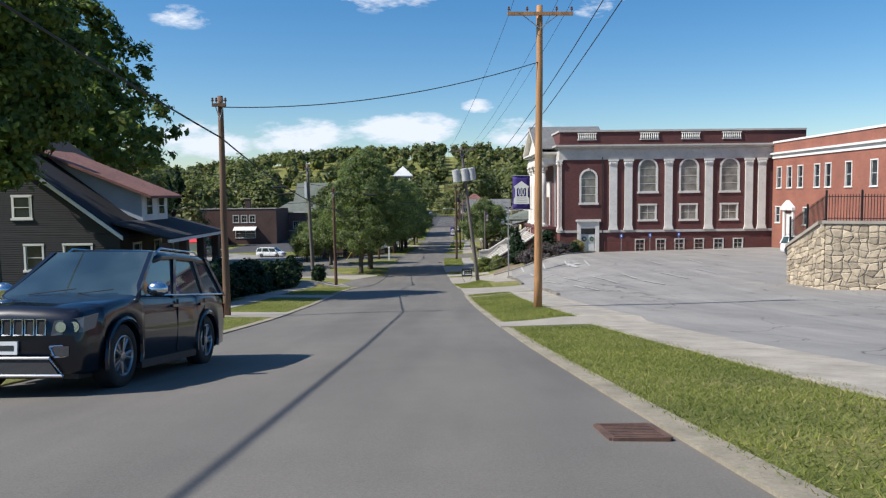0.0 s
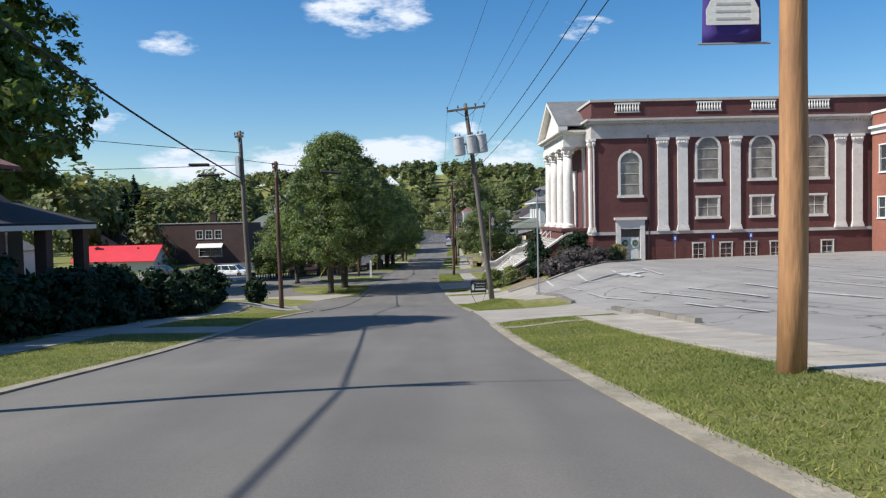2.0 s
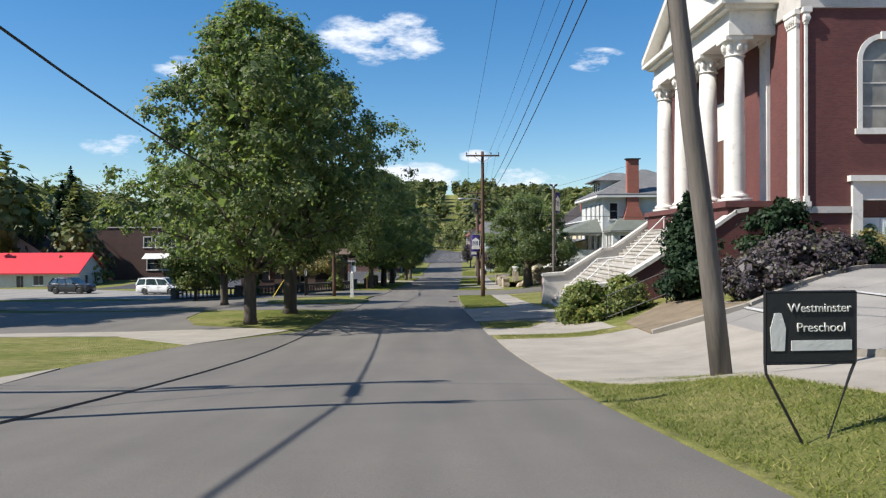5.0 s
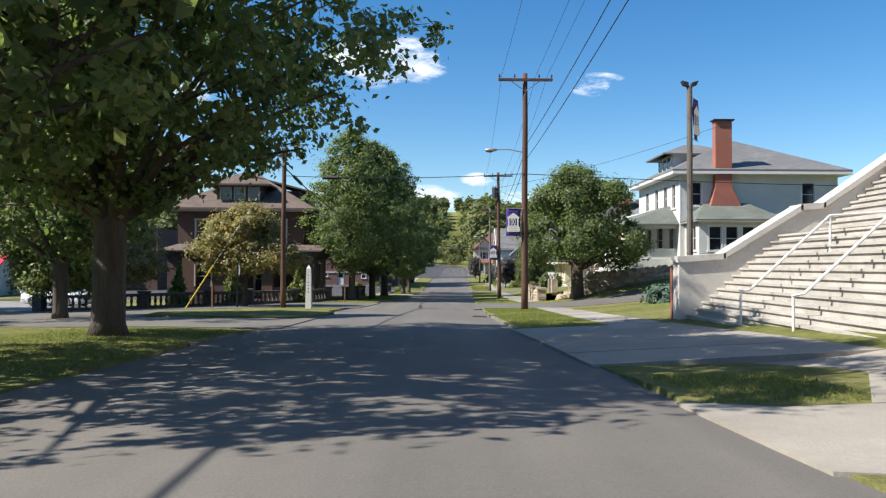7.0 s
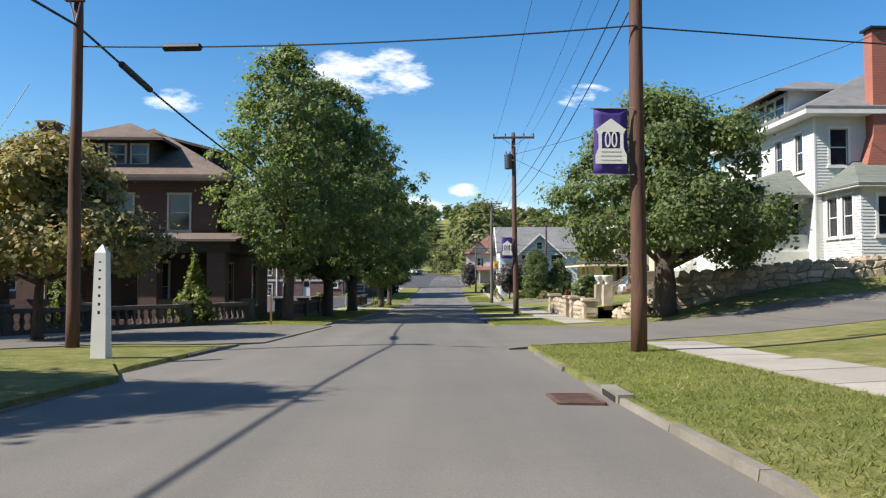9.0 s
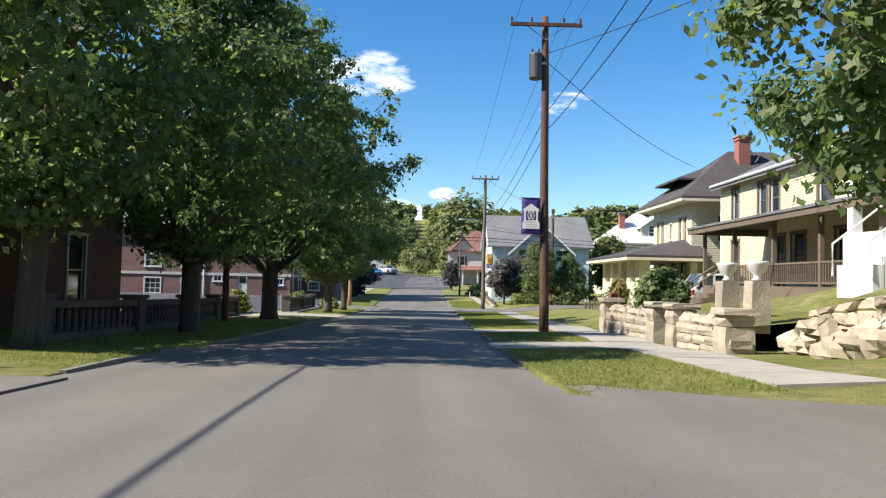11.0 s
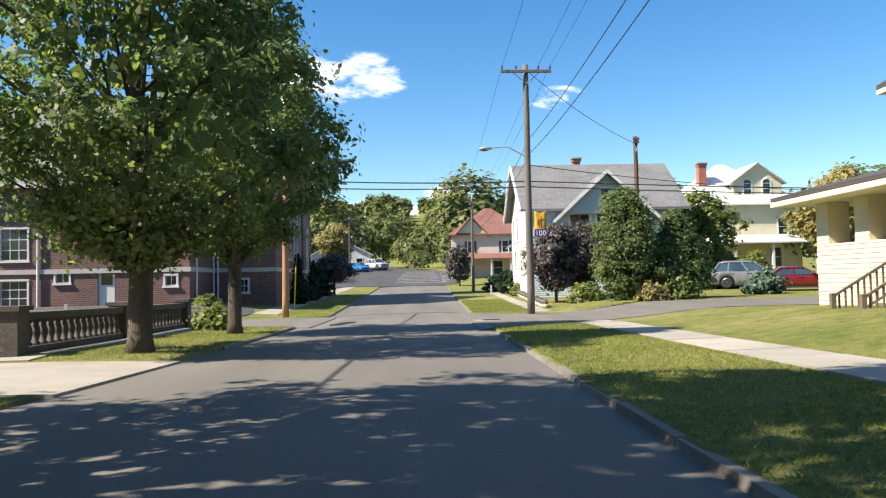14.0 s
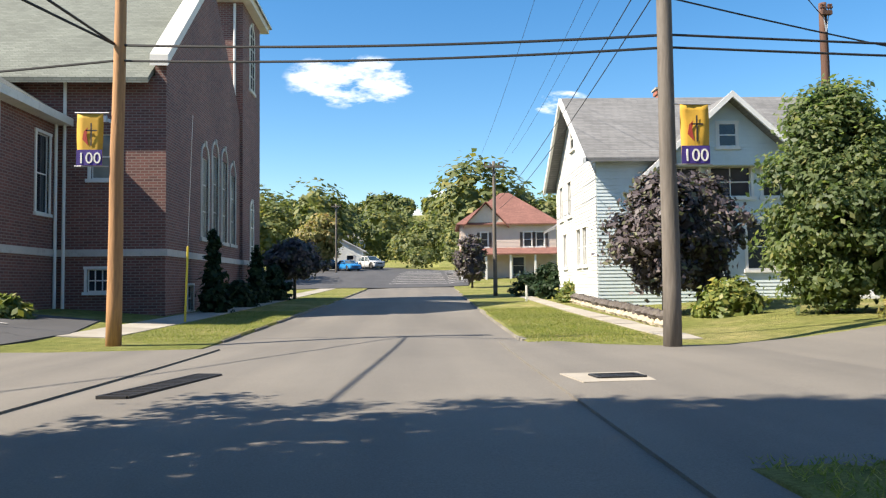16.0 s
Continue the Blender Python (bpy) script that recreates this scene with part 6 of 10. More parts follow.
def utility_pole(x, y, z, h, mat, label, lean=0.0, arm=2.6, r=0.15, arms=1, name="utility_pole"):
    ob = thing(name, x, y, z, 0, label, "pole")
    ob.matrix_basis = tilt(x, y, z, lean)
    s = Shape()
    n = 10
    s.tube([(0.01 * math.sin(i), 0.01 * math.cos(i * 2), h * i / n - (0.3 if i == 0 else 0)) for i in range(n + 1)], [r * (1.12 - 0.35 * i / n) for i in range(n + 1)], 12)
    part("shaft", s, mat, ob, smooth=True)
    for k in range(arms):
        za = h - 0.35 - k * 0.75
        c = Shape().box(-arm / 2, arm / 2, -r - 0.1, -r + 0.02, za - 0.06, za + 0.06)
        ca = part("crossarm", c, mat, ob)
        for sx in (-1, 1):
            part("brace", Shape().tube([(sx * arm * 0.27, -r - 0.02, za - 0.05), (0, -r, za - 0.55)], 0.018, 5), M_STEEL, ca)
        for u in (-0.48, -0.2, 0.25, 0.48):
            i = Shape().lathe([(0.015, za + 0.05), (0.02, za + 0.12), (0.05, za + 0.14), (0.055, za + 0.18), (0.03, za + 0.2), (0.045, za + 0.24), (0.02, za + 0.27)], 8, (u * arm, -r - 0.04, 0))
            part("insulator", i, M_INSUL, ca)
    return ob


def transformer(parent, x, y, z, mat, r=0.3, h=0.85):
    s = Shape().lathe([(r * 0.9, z), (r, z + 0.04), (r, z + h), (r * 1.05, z + h + 0.02), (r * 1.0, z + h + 0.07), (r * 0.4, z + h + 0.12)], 20, (x, y, 0))
    t = part("transformer", s, mat, parent, "round grey pole transformer", smooth=False)
    for k in (-1, 1):
        part("bushing", Shape().lathe([(0.035, z + h + 0.05), (0.05, z + h + 0.12), (0.03, z + h + 0.16), (0.05, z + h + 0.2), (0.02, z + h + 0.28)], 8, (x + k * 0.12, y, 0)), M_INSUL, t)
    part("hanger", Shape().box(min(x, 0) - 0.02, max(x, 0) + 0.02, -0.2, 0.05, z + h * 0.6, z + h * 0.7), M_STEEL, t)


def text_mesh(body, size, depth=0.004):
    cu = bpy.data.curves.new("lettering", "FONT")
    cu.body, cu.size, cu.extrude, cu.align_x, cu.align_y = body, size, depth, "CENTER", "CENTER"
    ob = bpy.data.objects.new("lettering", cu)
    me = bpy.data.meshes.new_from_object(ob)
    bpy.data.objects.remove(ob)
    return me


def lettering(body, size, material, parent, x, y, z, name="lettering"):
    me = text_mesh(body, size)
    me.transform(Matrix.Translation((x, y, z)) @ Matrix.Rotation(radians(90), 4, "X"))
    me.materials.clear()
    me.materials.append(material)
    ob = new(name, me)
    ob.parent = parent
    return ob


def banner(x, y, z, gold=False, side=-1, rz=0.0, w=0.68, h=1.3):
    """A cloth banner between two short rods on a pole; z is its top."""
    ob = thing("street_banner", x, y, z, rz, "gold banner with cross and flame above a purple 100 strip" if gold else "purple banner printed with a cream temple and 100", "banner", "street banners")
    s = Shape()
    n = 10
    for i in range(n + 1):
        for j in range(5):
            u, v = j / 4, i / n
            s.v.append((side * (0.12 + u * w), 0.025 * math.sin(v * 5 + u * 3) - 0.01, -v * h))
    for i in range(n):
        for j in range(4):
            q = i * 5 + j
            s.f.append((q, q + 1, q + 6, q + 5))
    me = s.mesh("cloth", M_GOLD if gold else M_PURPLE, True)
    cl = part("cloth", me, None, ob)
    mod = cl.modifiers.new("thick", "SOLIDIFY")
    mod.thickness = 0.006
    for v in (0.01, -h - 0.01):
        part("rod", Shape().tube([(side * 0.0, 0, v), (side * (0.18 + w), 0, v)], 0.014, 6), M_STEEL, ob)
    c = side * (0.12 + w / 2)
    yf = -0.045
    if gold:
        part("strip", Shape().box(c - w / 2, c + w / 2, yf, yf + 0.008, -h, -h * 0.7), M_PURPLE, cl)
        lettering("100", 0.34, M_CREAMC, cl, c, yf - 0.006, -h * 0.87)
        part("cross", Shape().box(c + 0.02, c + 0.05, yf, yf + 0.006, -0.72, -0.22).box(c - 0.08, c + 0.16, yf, yf + 0.006, -0.4, -0.37), M_BLACKC, cl)
        part("flame", Shape().extrude([(c - 0.02, yf, -0.72), (c - 0.15, yf, -0.58), (c - 0.12, yf, -0.4), (c - 0.04, yf, -0.32), (c - 0.06, yf, -0.5)], (0, 0.006, 0)), M_REDC, cl)
    else:
        part("gable", Shape().extrude([(c - 0.3, yf, -0.42), (c, yf, -0.2), (c + 0.3, yf, -0.42), (c + 0.26, yf, -0.47), (c - 0.26, yf, -0.47)], (0, 0.006, 0)), M_CREAMC, cl)
        for sx in (-1, 1):
            part("printed_column", Shape().box(c + sx * 0.215 - 0.032, c + sx * 0.215 + 0.032, yf, yf + 0.006, -0.8, -0.5).box(c + sx * 0.215 - 0.05, c + sx * 0.215 + 0.05, yf, yf + 0.006, -0.5, -0.47), M_CREAMC, cl)
        me = text_mesh("00", 0.42)
        me.transform(Matrix.Translation((c, yf - 0.002, -0.64)) @ Matrix.Rotation(radians(90), 4, "X") @ Matrix.Diagonal((0.62, 1.08, 1, 1)))
        me.materials.clear()
        part("lettering", me, None, cl).data.materials.append(M_CREAMC)
        part("printed_base", Shape().extrude([(c - 0.25, yf, -0.8), (c + 0.25, yf, -0.8), (c + 0.31, yf, -0.92), (c + 0.31, yf, -1.1), (c - 0.31, yf, -1.1), (c - 0.31, yf, -0.92)], (0, 0.006, 0)), M_CREAMC, cl)
        for k in range(3):
            part("print_bar", Shape().box(c - 0.2, c + 0.2, yf - 0.004, yf, -0.87 - k * 0.085, -0.845 - k * 0.085), M_STONE_TRIM, cl)
    return ob


P1 = utility_pole(3.85, 30.9, land(3.85, 30.9), 8.35 - land(3.85, 30.9), M_POLE_P, "new yellow pine utility pole with a crossarm on the grass verge", 0.008, 2.5, 0.15)
P2 = utility_pole(3.33, 67.3, land(3.33, 67.3), 5.4 - land(3.33, 67.3), M_POLE_G, "leaning grey utility pole with three transformers", -0.117, 2.3, 0.15)
for dx in (-0.72, 0.02, 0.62):
    transformer(P2, dx, -0.42 if dx > 0.3 or dx < -0.3 else -0.5, 8.85, M_CAN, 0.33, 1.0)
P3 = utility_pole(2.53, 114.35, land(2.53, 114.35), 2.75 - land(2.53, 114.35), M_POLE_B, "dark creosoted utility pole with crossarm and street lamp", 0.0, 2.6, 0.15, 1)
P4 = utility_pole(3.96, 146.3, land(3.96, 146.3), 1.98 - land(3.96, 146.3), M_POLE_B, "dark creosoted utility pole with a transformer", -0.012, 2.6, 0.16)
transformer(P4, -0.35, -0.05, 9.1, M_CAN_D, 0.24, 0.85)
P5 = utility_pole(5.68, 183.0, land(5.68, 183.0), 1.42 - land(5.68, 183.0), M_POLE_G, "pale grey utility pole with a street lamp", 0.0, 2.3, 0.16, 1)
PA = utility_pole(-8.1, 29.8, land(-8.1, 29.8), 4.9 - land(-8.1, 29.8), M_POLE_M, "weathered brown utility pole beside the sidewalk", 0.0, 0.5, 0.13)
PL = utility_pole(-11.1, 66.75, land(-11.1, 66.75), 3.9 - land(-11.1, 66.75), M_POLE_G, "tall grey utility pole with a white riser box", -0.03, 0.5, 0.15)
part("riser_box", Shape().box(-0.3, -0.1, -0.3, -0.1, 7.2, 8.6), M_CARWHITE, PL)
PL2 = utility_pole(-8.76, 64.25, land(-8.76, 64.25), 1.87 - land(-8.76, 64.25), M_POLE_B, "dark wooden guy pole on the corner verge", -0.01, 0.3, 0.12)
PO = utility_pole(-9.35, 116.0, land(-9.35, 116.0), -0.7 - land(-9.35, 116.0), M_POLE_B, "dark wooden utility pole beside the street post", 0.0, 0.4, 0.13)
PT = utility_pole(-7.97, 149.2, land(-7.97, 149.2), -2.5 - land(-7.97, 149.2), M_POLE_B, "dark wooden utility pole among the street trees", 0.0, 0.4, 0.12)
PY = utility_pole(-5.75, 185.5, land(-5.75, 185.5), 8.6, M_POLE_P, "yellow pine utility pole on the corner verge", 0.012, 0.4, 0.15)
PB = utility_pole(12.95, 190.0, land(12.95, 190.0), -0.6 - land(12.95, 190), M_POLE_B, "dark wooden pole rising from the bushes", 0.0, 0.3, 0.14)
PF = utility_pole(6.0, 214.0, land(6.0, 214.0), 8.2, M_POLE_G, "distant grey utility pole", 0.0, 1.2, 0.12)
PG = utility_pole(-8.0, 262.0, land(-8, 262), 8.6, M_POLE_G, "distant grey utility pole by the lot", 0.0, 1.2, 0.12)
banner(3.7, 31.1, 1.85, side=-1)
banner(2.42, 114.2, -3.78, side=-1)
banner(3.85, 146.1, -4.66, side=-1)
banner(5.78, 182.9, -5.35, True, 1, w=0.55, h=1.15)
banner(-5.85, 185.4, -4.95, True, -1, w=0.55, h=1.15)


def street_lamp(parent, x0, z0, dx, dz):
    a = Shape().tube([(x0, 0, z0), (x0 + dx * 0.5, 0, z0 + dz * 1.1), (x0 + dx, 0, z0 + dz)], 0.03, 7)
    arm = part("lamp_arm", a, M_STEEL, parent)
    s = Shape().blob((x0 + dx * 1.14, 0, z0 + dz - 0.02), (0.32, 0.13, 0.09), 1, 0.02, 6, 10)
    part("lamp_head", s, M_STEEL, arm, smooth=True)
    part("lamp_lens", Shape().blob((x0 + dx * 1.18, 0, z0 + dz - 0.09), (0.2, 0.1, 0.06), 1, 0.02, 5, 8), M_LAMP_CLEAR, arm, smooth=True)


street_lamp(P3, -0.1, 7.55, -1.35, 0.12)
street_lamp(P5, -0.1, 7.2, -1.6, 0.4)

# slim light posts of the church
for x, y, zt, rad, mat, lab in ((5.85, 65.2, -0.1, 0.048, M_STEEL, "slim grey steel floodlight post on the car park kerb"), (6.05, 101.3, -1.0, 0.095, M_POLE_G, "stout grey wooden floodlight post behind the church steps")):
    zb = land(x, y)
    ob = thing("floodlight_post", x, y, zb, 0, lab, "lamp post", "floodlight posts")
    part("post", Shape().tube([(0, 0, -0.1), (0, 0, zt - zb)], [rad, rad * 0.88], 10), mat, ob)
    for k in (-1, 1):
        h = zt - zb
        part("floodlight", Shape().hexa([(k * 0.04, -0.08, h - 0.02), (k * 0.2, -0.08, h + 0.03), (k * 0.2, 0.08, h + 0.03), (k * 0.04, 0.08, h - 0.02), (k * 0.06, -0.1, h + 0.11), (k * 0.25, -0.1, h + 0.16), (k * 0.25, 0.1, h + 0.16), (k * 0.06, 0.1, h + 0.11)]), M_PLASTIC, ob)
banner(6.1, 101.25, -1.35, side=1, rz=55, w=0.5, h=1.25)


def wire(a, b, sag, r=0.016, name="overhead_wire", label="black overhead wire between poles"):
    a, b = Vector(a), Vector(b)
    n = 14
    pts = [a.lerp(b, i / n) - Vector((0, 0, 4 * sag * (i / n) * (1 - i / n))) for i in range(n + 1)]
    m = a.lerp(b, 0.5)
    s = Shape().tube([p - a for p in pts], r, 5)
    return solid(name, s, M_CABLE, label, "wire", "overhead wires", at=Matrix.Translation(a))


tops = [(4.6, -12.0, 14.6), (3.95, 30.9, 8.25), (1.98, 67.3, 5.1), (2.5, 114.3, 2.65), (3.85, 146.3, 1.85), (5.7, 183.0, 1.35), (7.2, 222.0, 0.6)]
for (x0, y0, z0), (x1, y1, z1) in zip(tops, tops[1:]):
    for dx in (-1.1, 0.55, 1.1):
        wire((x0 + dx, y0, z0), (x1 + dx, y1, z1), 0.5, 0.008)
    for drop, thick in ((3.3, 0.014), (4.0, 0.014)):
        wire((x0 + 0.12, y0 + 0.1, z0 - drop), (x1 + 0.12, y1 - 0.1, z1 - drop), 0.55, thick, label="thick black cable between poles")
# spans crossing the street
wire((3.9, 30.8, 6.2), (-8.1, 29.9, 4.5), 0.5, 0.018)
CABLE = "thick black telephone cable between poles"
wire((-8.0, -8.0, 8.1), (-8.1, 29.8, 3.35), 0.35, 0.03, label=CABLE)
wire((-8.1, 29.8, 3.35), (-8.76, 64.2, 0.0), 0.5, 0.03, label=CABLE)
wire((-8.76, 64.2, 0.1), (-9.35, 116.0, -1.6), 1.45, 0.03, label=CABLE)
wire((-9.35, 116.0, -1.6), (-7.97, 149.2, -2.7), 0.7, 0.03, label=CABLE)
wire((-7.97, 149.2, -2.7), (-5.75, 185.5, -3.4), 0.4, 0.03, label=CABLE)
wire((2.42, 67.3, 1.9), (-11.3, 66.7, 2.2), 0.5, 0.018)
wire((2.55, 67.3, 0.85), (-8.8, 64.2, 1.4), 0.6, 0.018)
wire((-11.3, 66.7, 1.9), (-60, 60.0, 2.5), 0.5, 0.02)
wire((-11.3, 66.7, 0.6), (-60, 68.0, 0.6), 0.6, 0.02)
wire((-11.3, 66.7, 2.6), (-45, 40.0, 6.0), 0.5, 0.018)
wire((2.5, 114.2, -2.1), (-9.3, 116.0, -2.05), 0.15, 0.018)
wire((2.5, 114.3, -2.1), (45, 118.0, -2.0), 0.4, 0.018)
wire((3.9, 146.2, 0.6), (18, 128.0, 3.2), 0.4, 0.014)
wire((3.9, 146.2, 0.3), (16.0, 163.0, -0.6), 0.4, 0.014)
wire((5.7, 183.0, -3.95), (-5.75, 185.5, -3.4), 0.12, 0.03)
wire((-5.75, 185.5, -3.4), (-16.0, 172.0, 0.6), 0.2, 0.03)
wire((5.7, 183.0, -4.2), (-5.75, 185.5, -3.75), 0.12, 0.028)
wire((-5.75, 185.5, -3.75), (-40, 190.0, -4.6), 0.3, 0.028)
wire((5.7, 183.0, -3.95), (60, 181.0, -4.4), 0.6, 0.026)
wire((5.7, 183.0, -4.2), (60, 180.0, -4.8), 0.6, 0.026)
wire((5.7, 183.0, -3.2), (30.0, 190.0, -3.9), 0.4, 0.018)
wire((5.7, 183.0, 1.2), (12.95, 190.0, -1.0), 0.3, 0.014)
for (x0, y0, z0), (x1, y1, z1) in (((-8.77, 65.2, -0.04), (-8.79, 67.2, -0.32)), ((-6.4, 64.3, 1.25), (-5.2, 64.35, 1.15)), ((-13.2, 66.7, 1.95), (-14.4, 66.5, 1.95)), ((-12.6, 66.7, 1.35), (-13.9, 66.5, 1.3)), ((-9.26, 118.0, -1.82), (-9.18, 120.0, -2.05)), ((-6.5, 115.57, -2.18), (-7.4, 115.7, -2.16)), ((-2.2, 183.9, -2.75), (-3.9, 184.1, -2.85))):
    solid("splice_case", Shape().tube([(0, 0, 0), (0.06 * (x1 - x0), 0.06 * (y1 - y0), 0.06 * (z1 - z0)), (0.94 * (x1 - x0), 0.94 * (y1 - y0), 0.94 * (z1 - z0)), (x1 - x0, y1 - y0, z1 - z0)], [0.02, 0.085, 0.085, 0.02], 8), M_CABLE, "black cable splice case hanging on a wire", "splice case", "splice cases", at=Matrix.Translation((x0, y0, z0)))


# ---- houses ----
def box_walls(ob, x0, x1, y0, y1, z0, z1, holes, mat, lap=None, t=0.25, sides="swen"):
    """Four walls with openings (by side: s, w, e, n), clad with lapped boards where lap is a material."""
    fs = {"s": Face((x0, y0), (x1, y0)), "e": Face((x1, y0), (x1, y1)), "n": Face((x1, y1), (x0, y1)), "w": Face((x0, y1), (x0, y0))}
    for k in sides:
        f, h = fs[k], holes.get(k, [])
        s = Shape()
        f.wall(s, z0, z1, h, t, 0.0 if k in "sn" else t, f.len if k in "sn" else f.len - t)
        part("wall", s, mat, ob)
        if lap:
            part("siding", f.lap(Shape(), z0, z1, h), lap, ob)
    return fs


def corner_boards(ob, x0, x1, y0, y1, z0, z1, mat, w=0.12):
    for x in (x0, x1):
        for y in (y0, y1):
            part("corner_board", Shape().box(x - w / 2 if x == x1 else x - 0.03, x + 0.03 if x == x1 else x + w / 2, y - 0.03 if y == y0 else y - w / 2, y + w / 2 if y == y0 else y + 0.03, z0, z1), mat, ob)


def chimney(ob, x, y, w, d, z0, z1, mat, label="brick chimney"):
    s = Shape().box(x - w / 2, x + w / 2, y - d / 2, y + d / 2, z0, z1)
    s.box(x - w / 2 - 0.06, x + w / 2 + 0.06, y - d / 2 - 0.06, y + d / 2 + 0.06, z1 - 0.22, z1 - 0.05)
    c = part("chimney", s, mat, ob, label)
    part("chimney_cap", Shape().box(x - w / 2 - 0.12, x + w / 2 + 0.12, y - d / 2 - 0.12, y + d / 2 + 0.12, z1, z1 + 0.09), M_CONC, c)


def railing(ob, a, b, h, gap, mat, name="railing", post=0.05):
    """A rail from a to b with balusters below it."""
    a, b = Vector(a), Vector(b)
    s = Shape()
    d = (b - a).normalized()
    sd = Vector((-d.y, d.x, 0)) * 0.04
    for lo, hi in ((h - 0.07, h), (0.1, 0.16)):
        s.hexa([tuple(a - sd + Vector((0, 0, lo))), tuple(b - sd + Vector((0, 0, lo))), tuple(b + sd + Vector((0, 0, lo))), tuple(a + sd + Vector((0, 0, lo))),
                tuple(a - sd + Vector((0, 0, hi))), tuple(b - sd + Vector((0, 0, hi))), tuple(b + sd + Vector((0, 0, hi))), tuple(a + sd + Vector((0, 0, hi)))])
    r = part(name, s, mat, ob)
    n = max(1, int((b - a).length / gap))
    me = Shape().box(-0.02, 0.02, -0.02, 0.02, 0.12, h - 0.05).mesh("baluster", mat)
    for i in range(n + 1):
        o = new("baluster", me)
        o.parent = r
        o.location = a.lerp(b, i / n)
    return r


# white clapboard house above the side street
wz = -6.3
wh = thing("white_house", 16.15, 133.3, wz, 0, "white clapboard house with grey hip roof and red brick chimney", "house")
W0, W1, D1, EV = 0.0, 11.6, 11.0, 6.9
holes = {"s": [(0.72, 1.55, 4.3, 6.0), (9.0, 9.9, 4.3, 6.0), (6.3, 7.4, 1.2, 2.9)], "w": [(9.3, 10.0, 4.2, 6.0), (7.2, 8.0, 4.2, 6.0), (4.9, 5.7, 4.2, 6.0), (2.2, 3.0, 4.2, 6.0), (2.5, 3.6, 0.6, 2.9), (5.4, 6.8, 0.9, 2.9), (8.6, 9.5, 1.0, 2.9)]}
fs = box_walls(wh, W0, W1, 0, D1, -0.6, EV, holes, M_SIDING_W, M_SIDING_W)
corner_boards(wh, W0, W1, 0, D1, -0.6, EV, M_WHITE)
for k in "sw":
    for h in holes[k]:
        window(wh, fs[k], *h, M_WHITE, M_GLASS, 0.11, (0, 1), back=M_BLIND if h[0] > 6 else None)
s = hip_roof(Shape(), W0, W1, 0, D1, EV, 3.1, 0.75, 0.14)
part("roof", s, M_ROOF_G, wh)
s = Shape().box(W0 - 0.75, W1 + 0.75, -0.75, D1 + 0.75, EV - 0.34, EV - 0.15)
part("eave_board", s, M_WHITE, wh)
# dormer to the west
d = Shape()
d.box(0.6, 4.0, 3.6, 7.4, EV + 0.2, EV + 1.75)
dm = part("dormer", d, M_SIDING_W, wh)
f = Face((0.6, 7.4), (0.6, 3.6))
for u in (0.35, 1.45, 2.55):
    q = Shape()
    f.box(q, u, u + 0.9, EV + 0.55, EV + 1.55, 0.004, 0.03)
    part("pane", q, M_GLASS, dm)
    q = Shape()
    for a, b, c, e in ((u - 0.08, u, EV + 0.47, EV + 1.63), (u + 0.9, u + 0.98, EV + 0.47, EV + 1.63), (u, u + 0.9, EV + 1.55, EV + 1.63), (u, u + 0.9, EV + 0.47, EV + 0.55), (u, u + 0.9, EV + 1.02, EV + 1.07)):
        f.box(q, a, b, c, e, 0.004, 0.06)
    part("dormer_frame", q, M_WHITE, dm)
part("dormer_roof", hip_roof(Shape(), 0.2, 5.2, 3.6, 7.4, EV + 1.75, 1.0, 0.5, 0.12), M_ROOF_G, wh)
# chimney that splays over the sunroom roof
s = Shape().box(2.4, 3.6, -0.62, 0.0, 5.6, 10.45)
s.hexa([(2.05, -0.7, 4.3), (4.2, -0.7, 4.3), (4.2, 0, 4.3), (2.05, 0, 4.3), (2.4, -0.62, 5.6), (3.6, -0.62, 5.6), (3.6, 0, 5.6), (2.4, 0, 5.6)])
s.box(2.05, 4.2, -0.7, 0, 3.2, 4.3)
c = part("chimney", s, M_BRICK_RED, wh, "red brick chimney with splayed base")
part("chimney_cap", Shape().box(2.25, 3.75, -0.78, 0.1, 10.45, 10.55), M_IRON, c)
# sunroom
sh = [(0.7 + i * 1.16, 1.52 + i * 1.16, 0.95, 2.6) for i in range(4)]
f = Face((0.36, -3.0), (5.8, -3.0))
fw = Face((0.36, 0.0), (0.36, -3.0))
part("sunroom_wall", fw.wall(f.wall(Shape(), -1.2, 3.1, sh, 0.2), -1.2, 3.1, [(0.4, 1.2, 0.95, 2.7), (1.6, 2.4, 0.95, 2.7)], 0.2, 0.0, 2.8), M_SIDING_W, wh)
part("siding", fw.lap(f.lap(Shape(), -1.2, 3.1, sh), -1.2, 3.1, [(0.4, 1.2, 0.95, 2.7), (1.6, 2.4, 0.95, 2.7)]), M_SIDING_W, wh)
part("sunroom_wall", Face((5.8, -3.0), (5.8, 0)).wall(Shape(), -1.2, 3.1, [], 0.2, 0.2), M_SIDING_W, wh)
for h in sh:
    window(wh, f, *h, M_WHITE, M_GLASS, 0.12, (0, 1))
for h in ((0.4, 1.2, 0.95, 2.7), (1.6, 2.4, 0.95, 2.7)):
    window(wh, fw, *h, M_WHITE, M_GLASS, 0.1, (0, 1))
s = Shape()
a, b, cc, dd = (0.0, -3.45, 3.1), (6.2, -3.45, 3.1), (6.2, 0, 3.1), (0.0, 0, 3.1)
for poly in ((a, b, (5.0, 0.0, 4.5), (1.8, 0.0, 4.5)), (b, cc, (5.0, 0, 4.5)), (dd, a, (1.8, 0, 4.5))):
    s.slab(poly, 0.12)
part("sunroom_roof", s, M_ROOF_GR, wh)
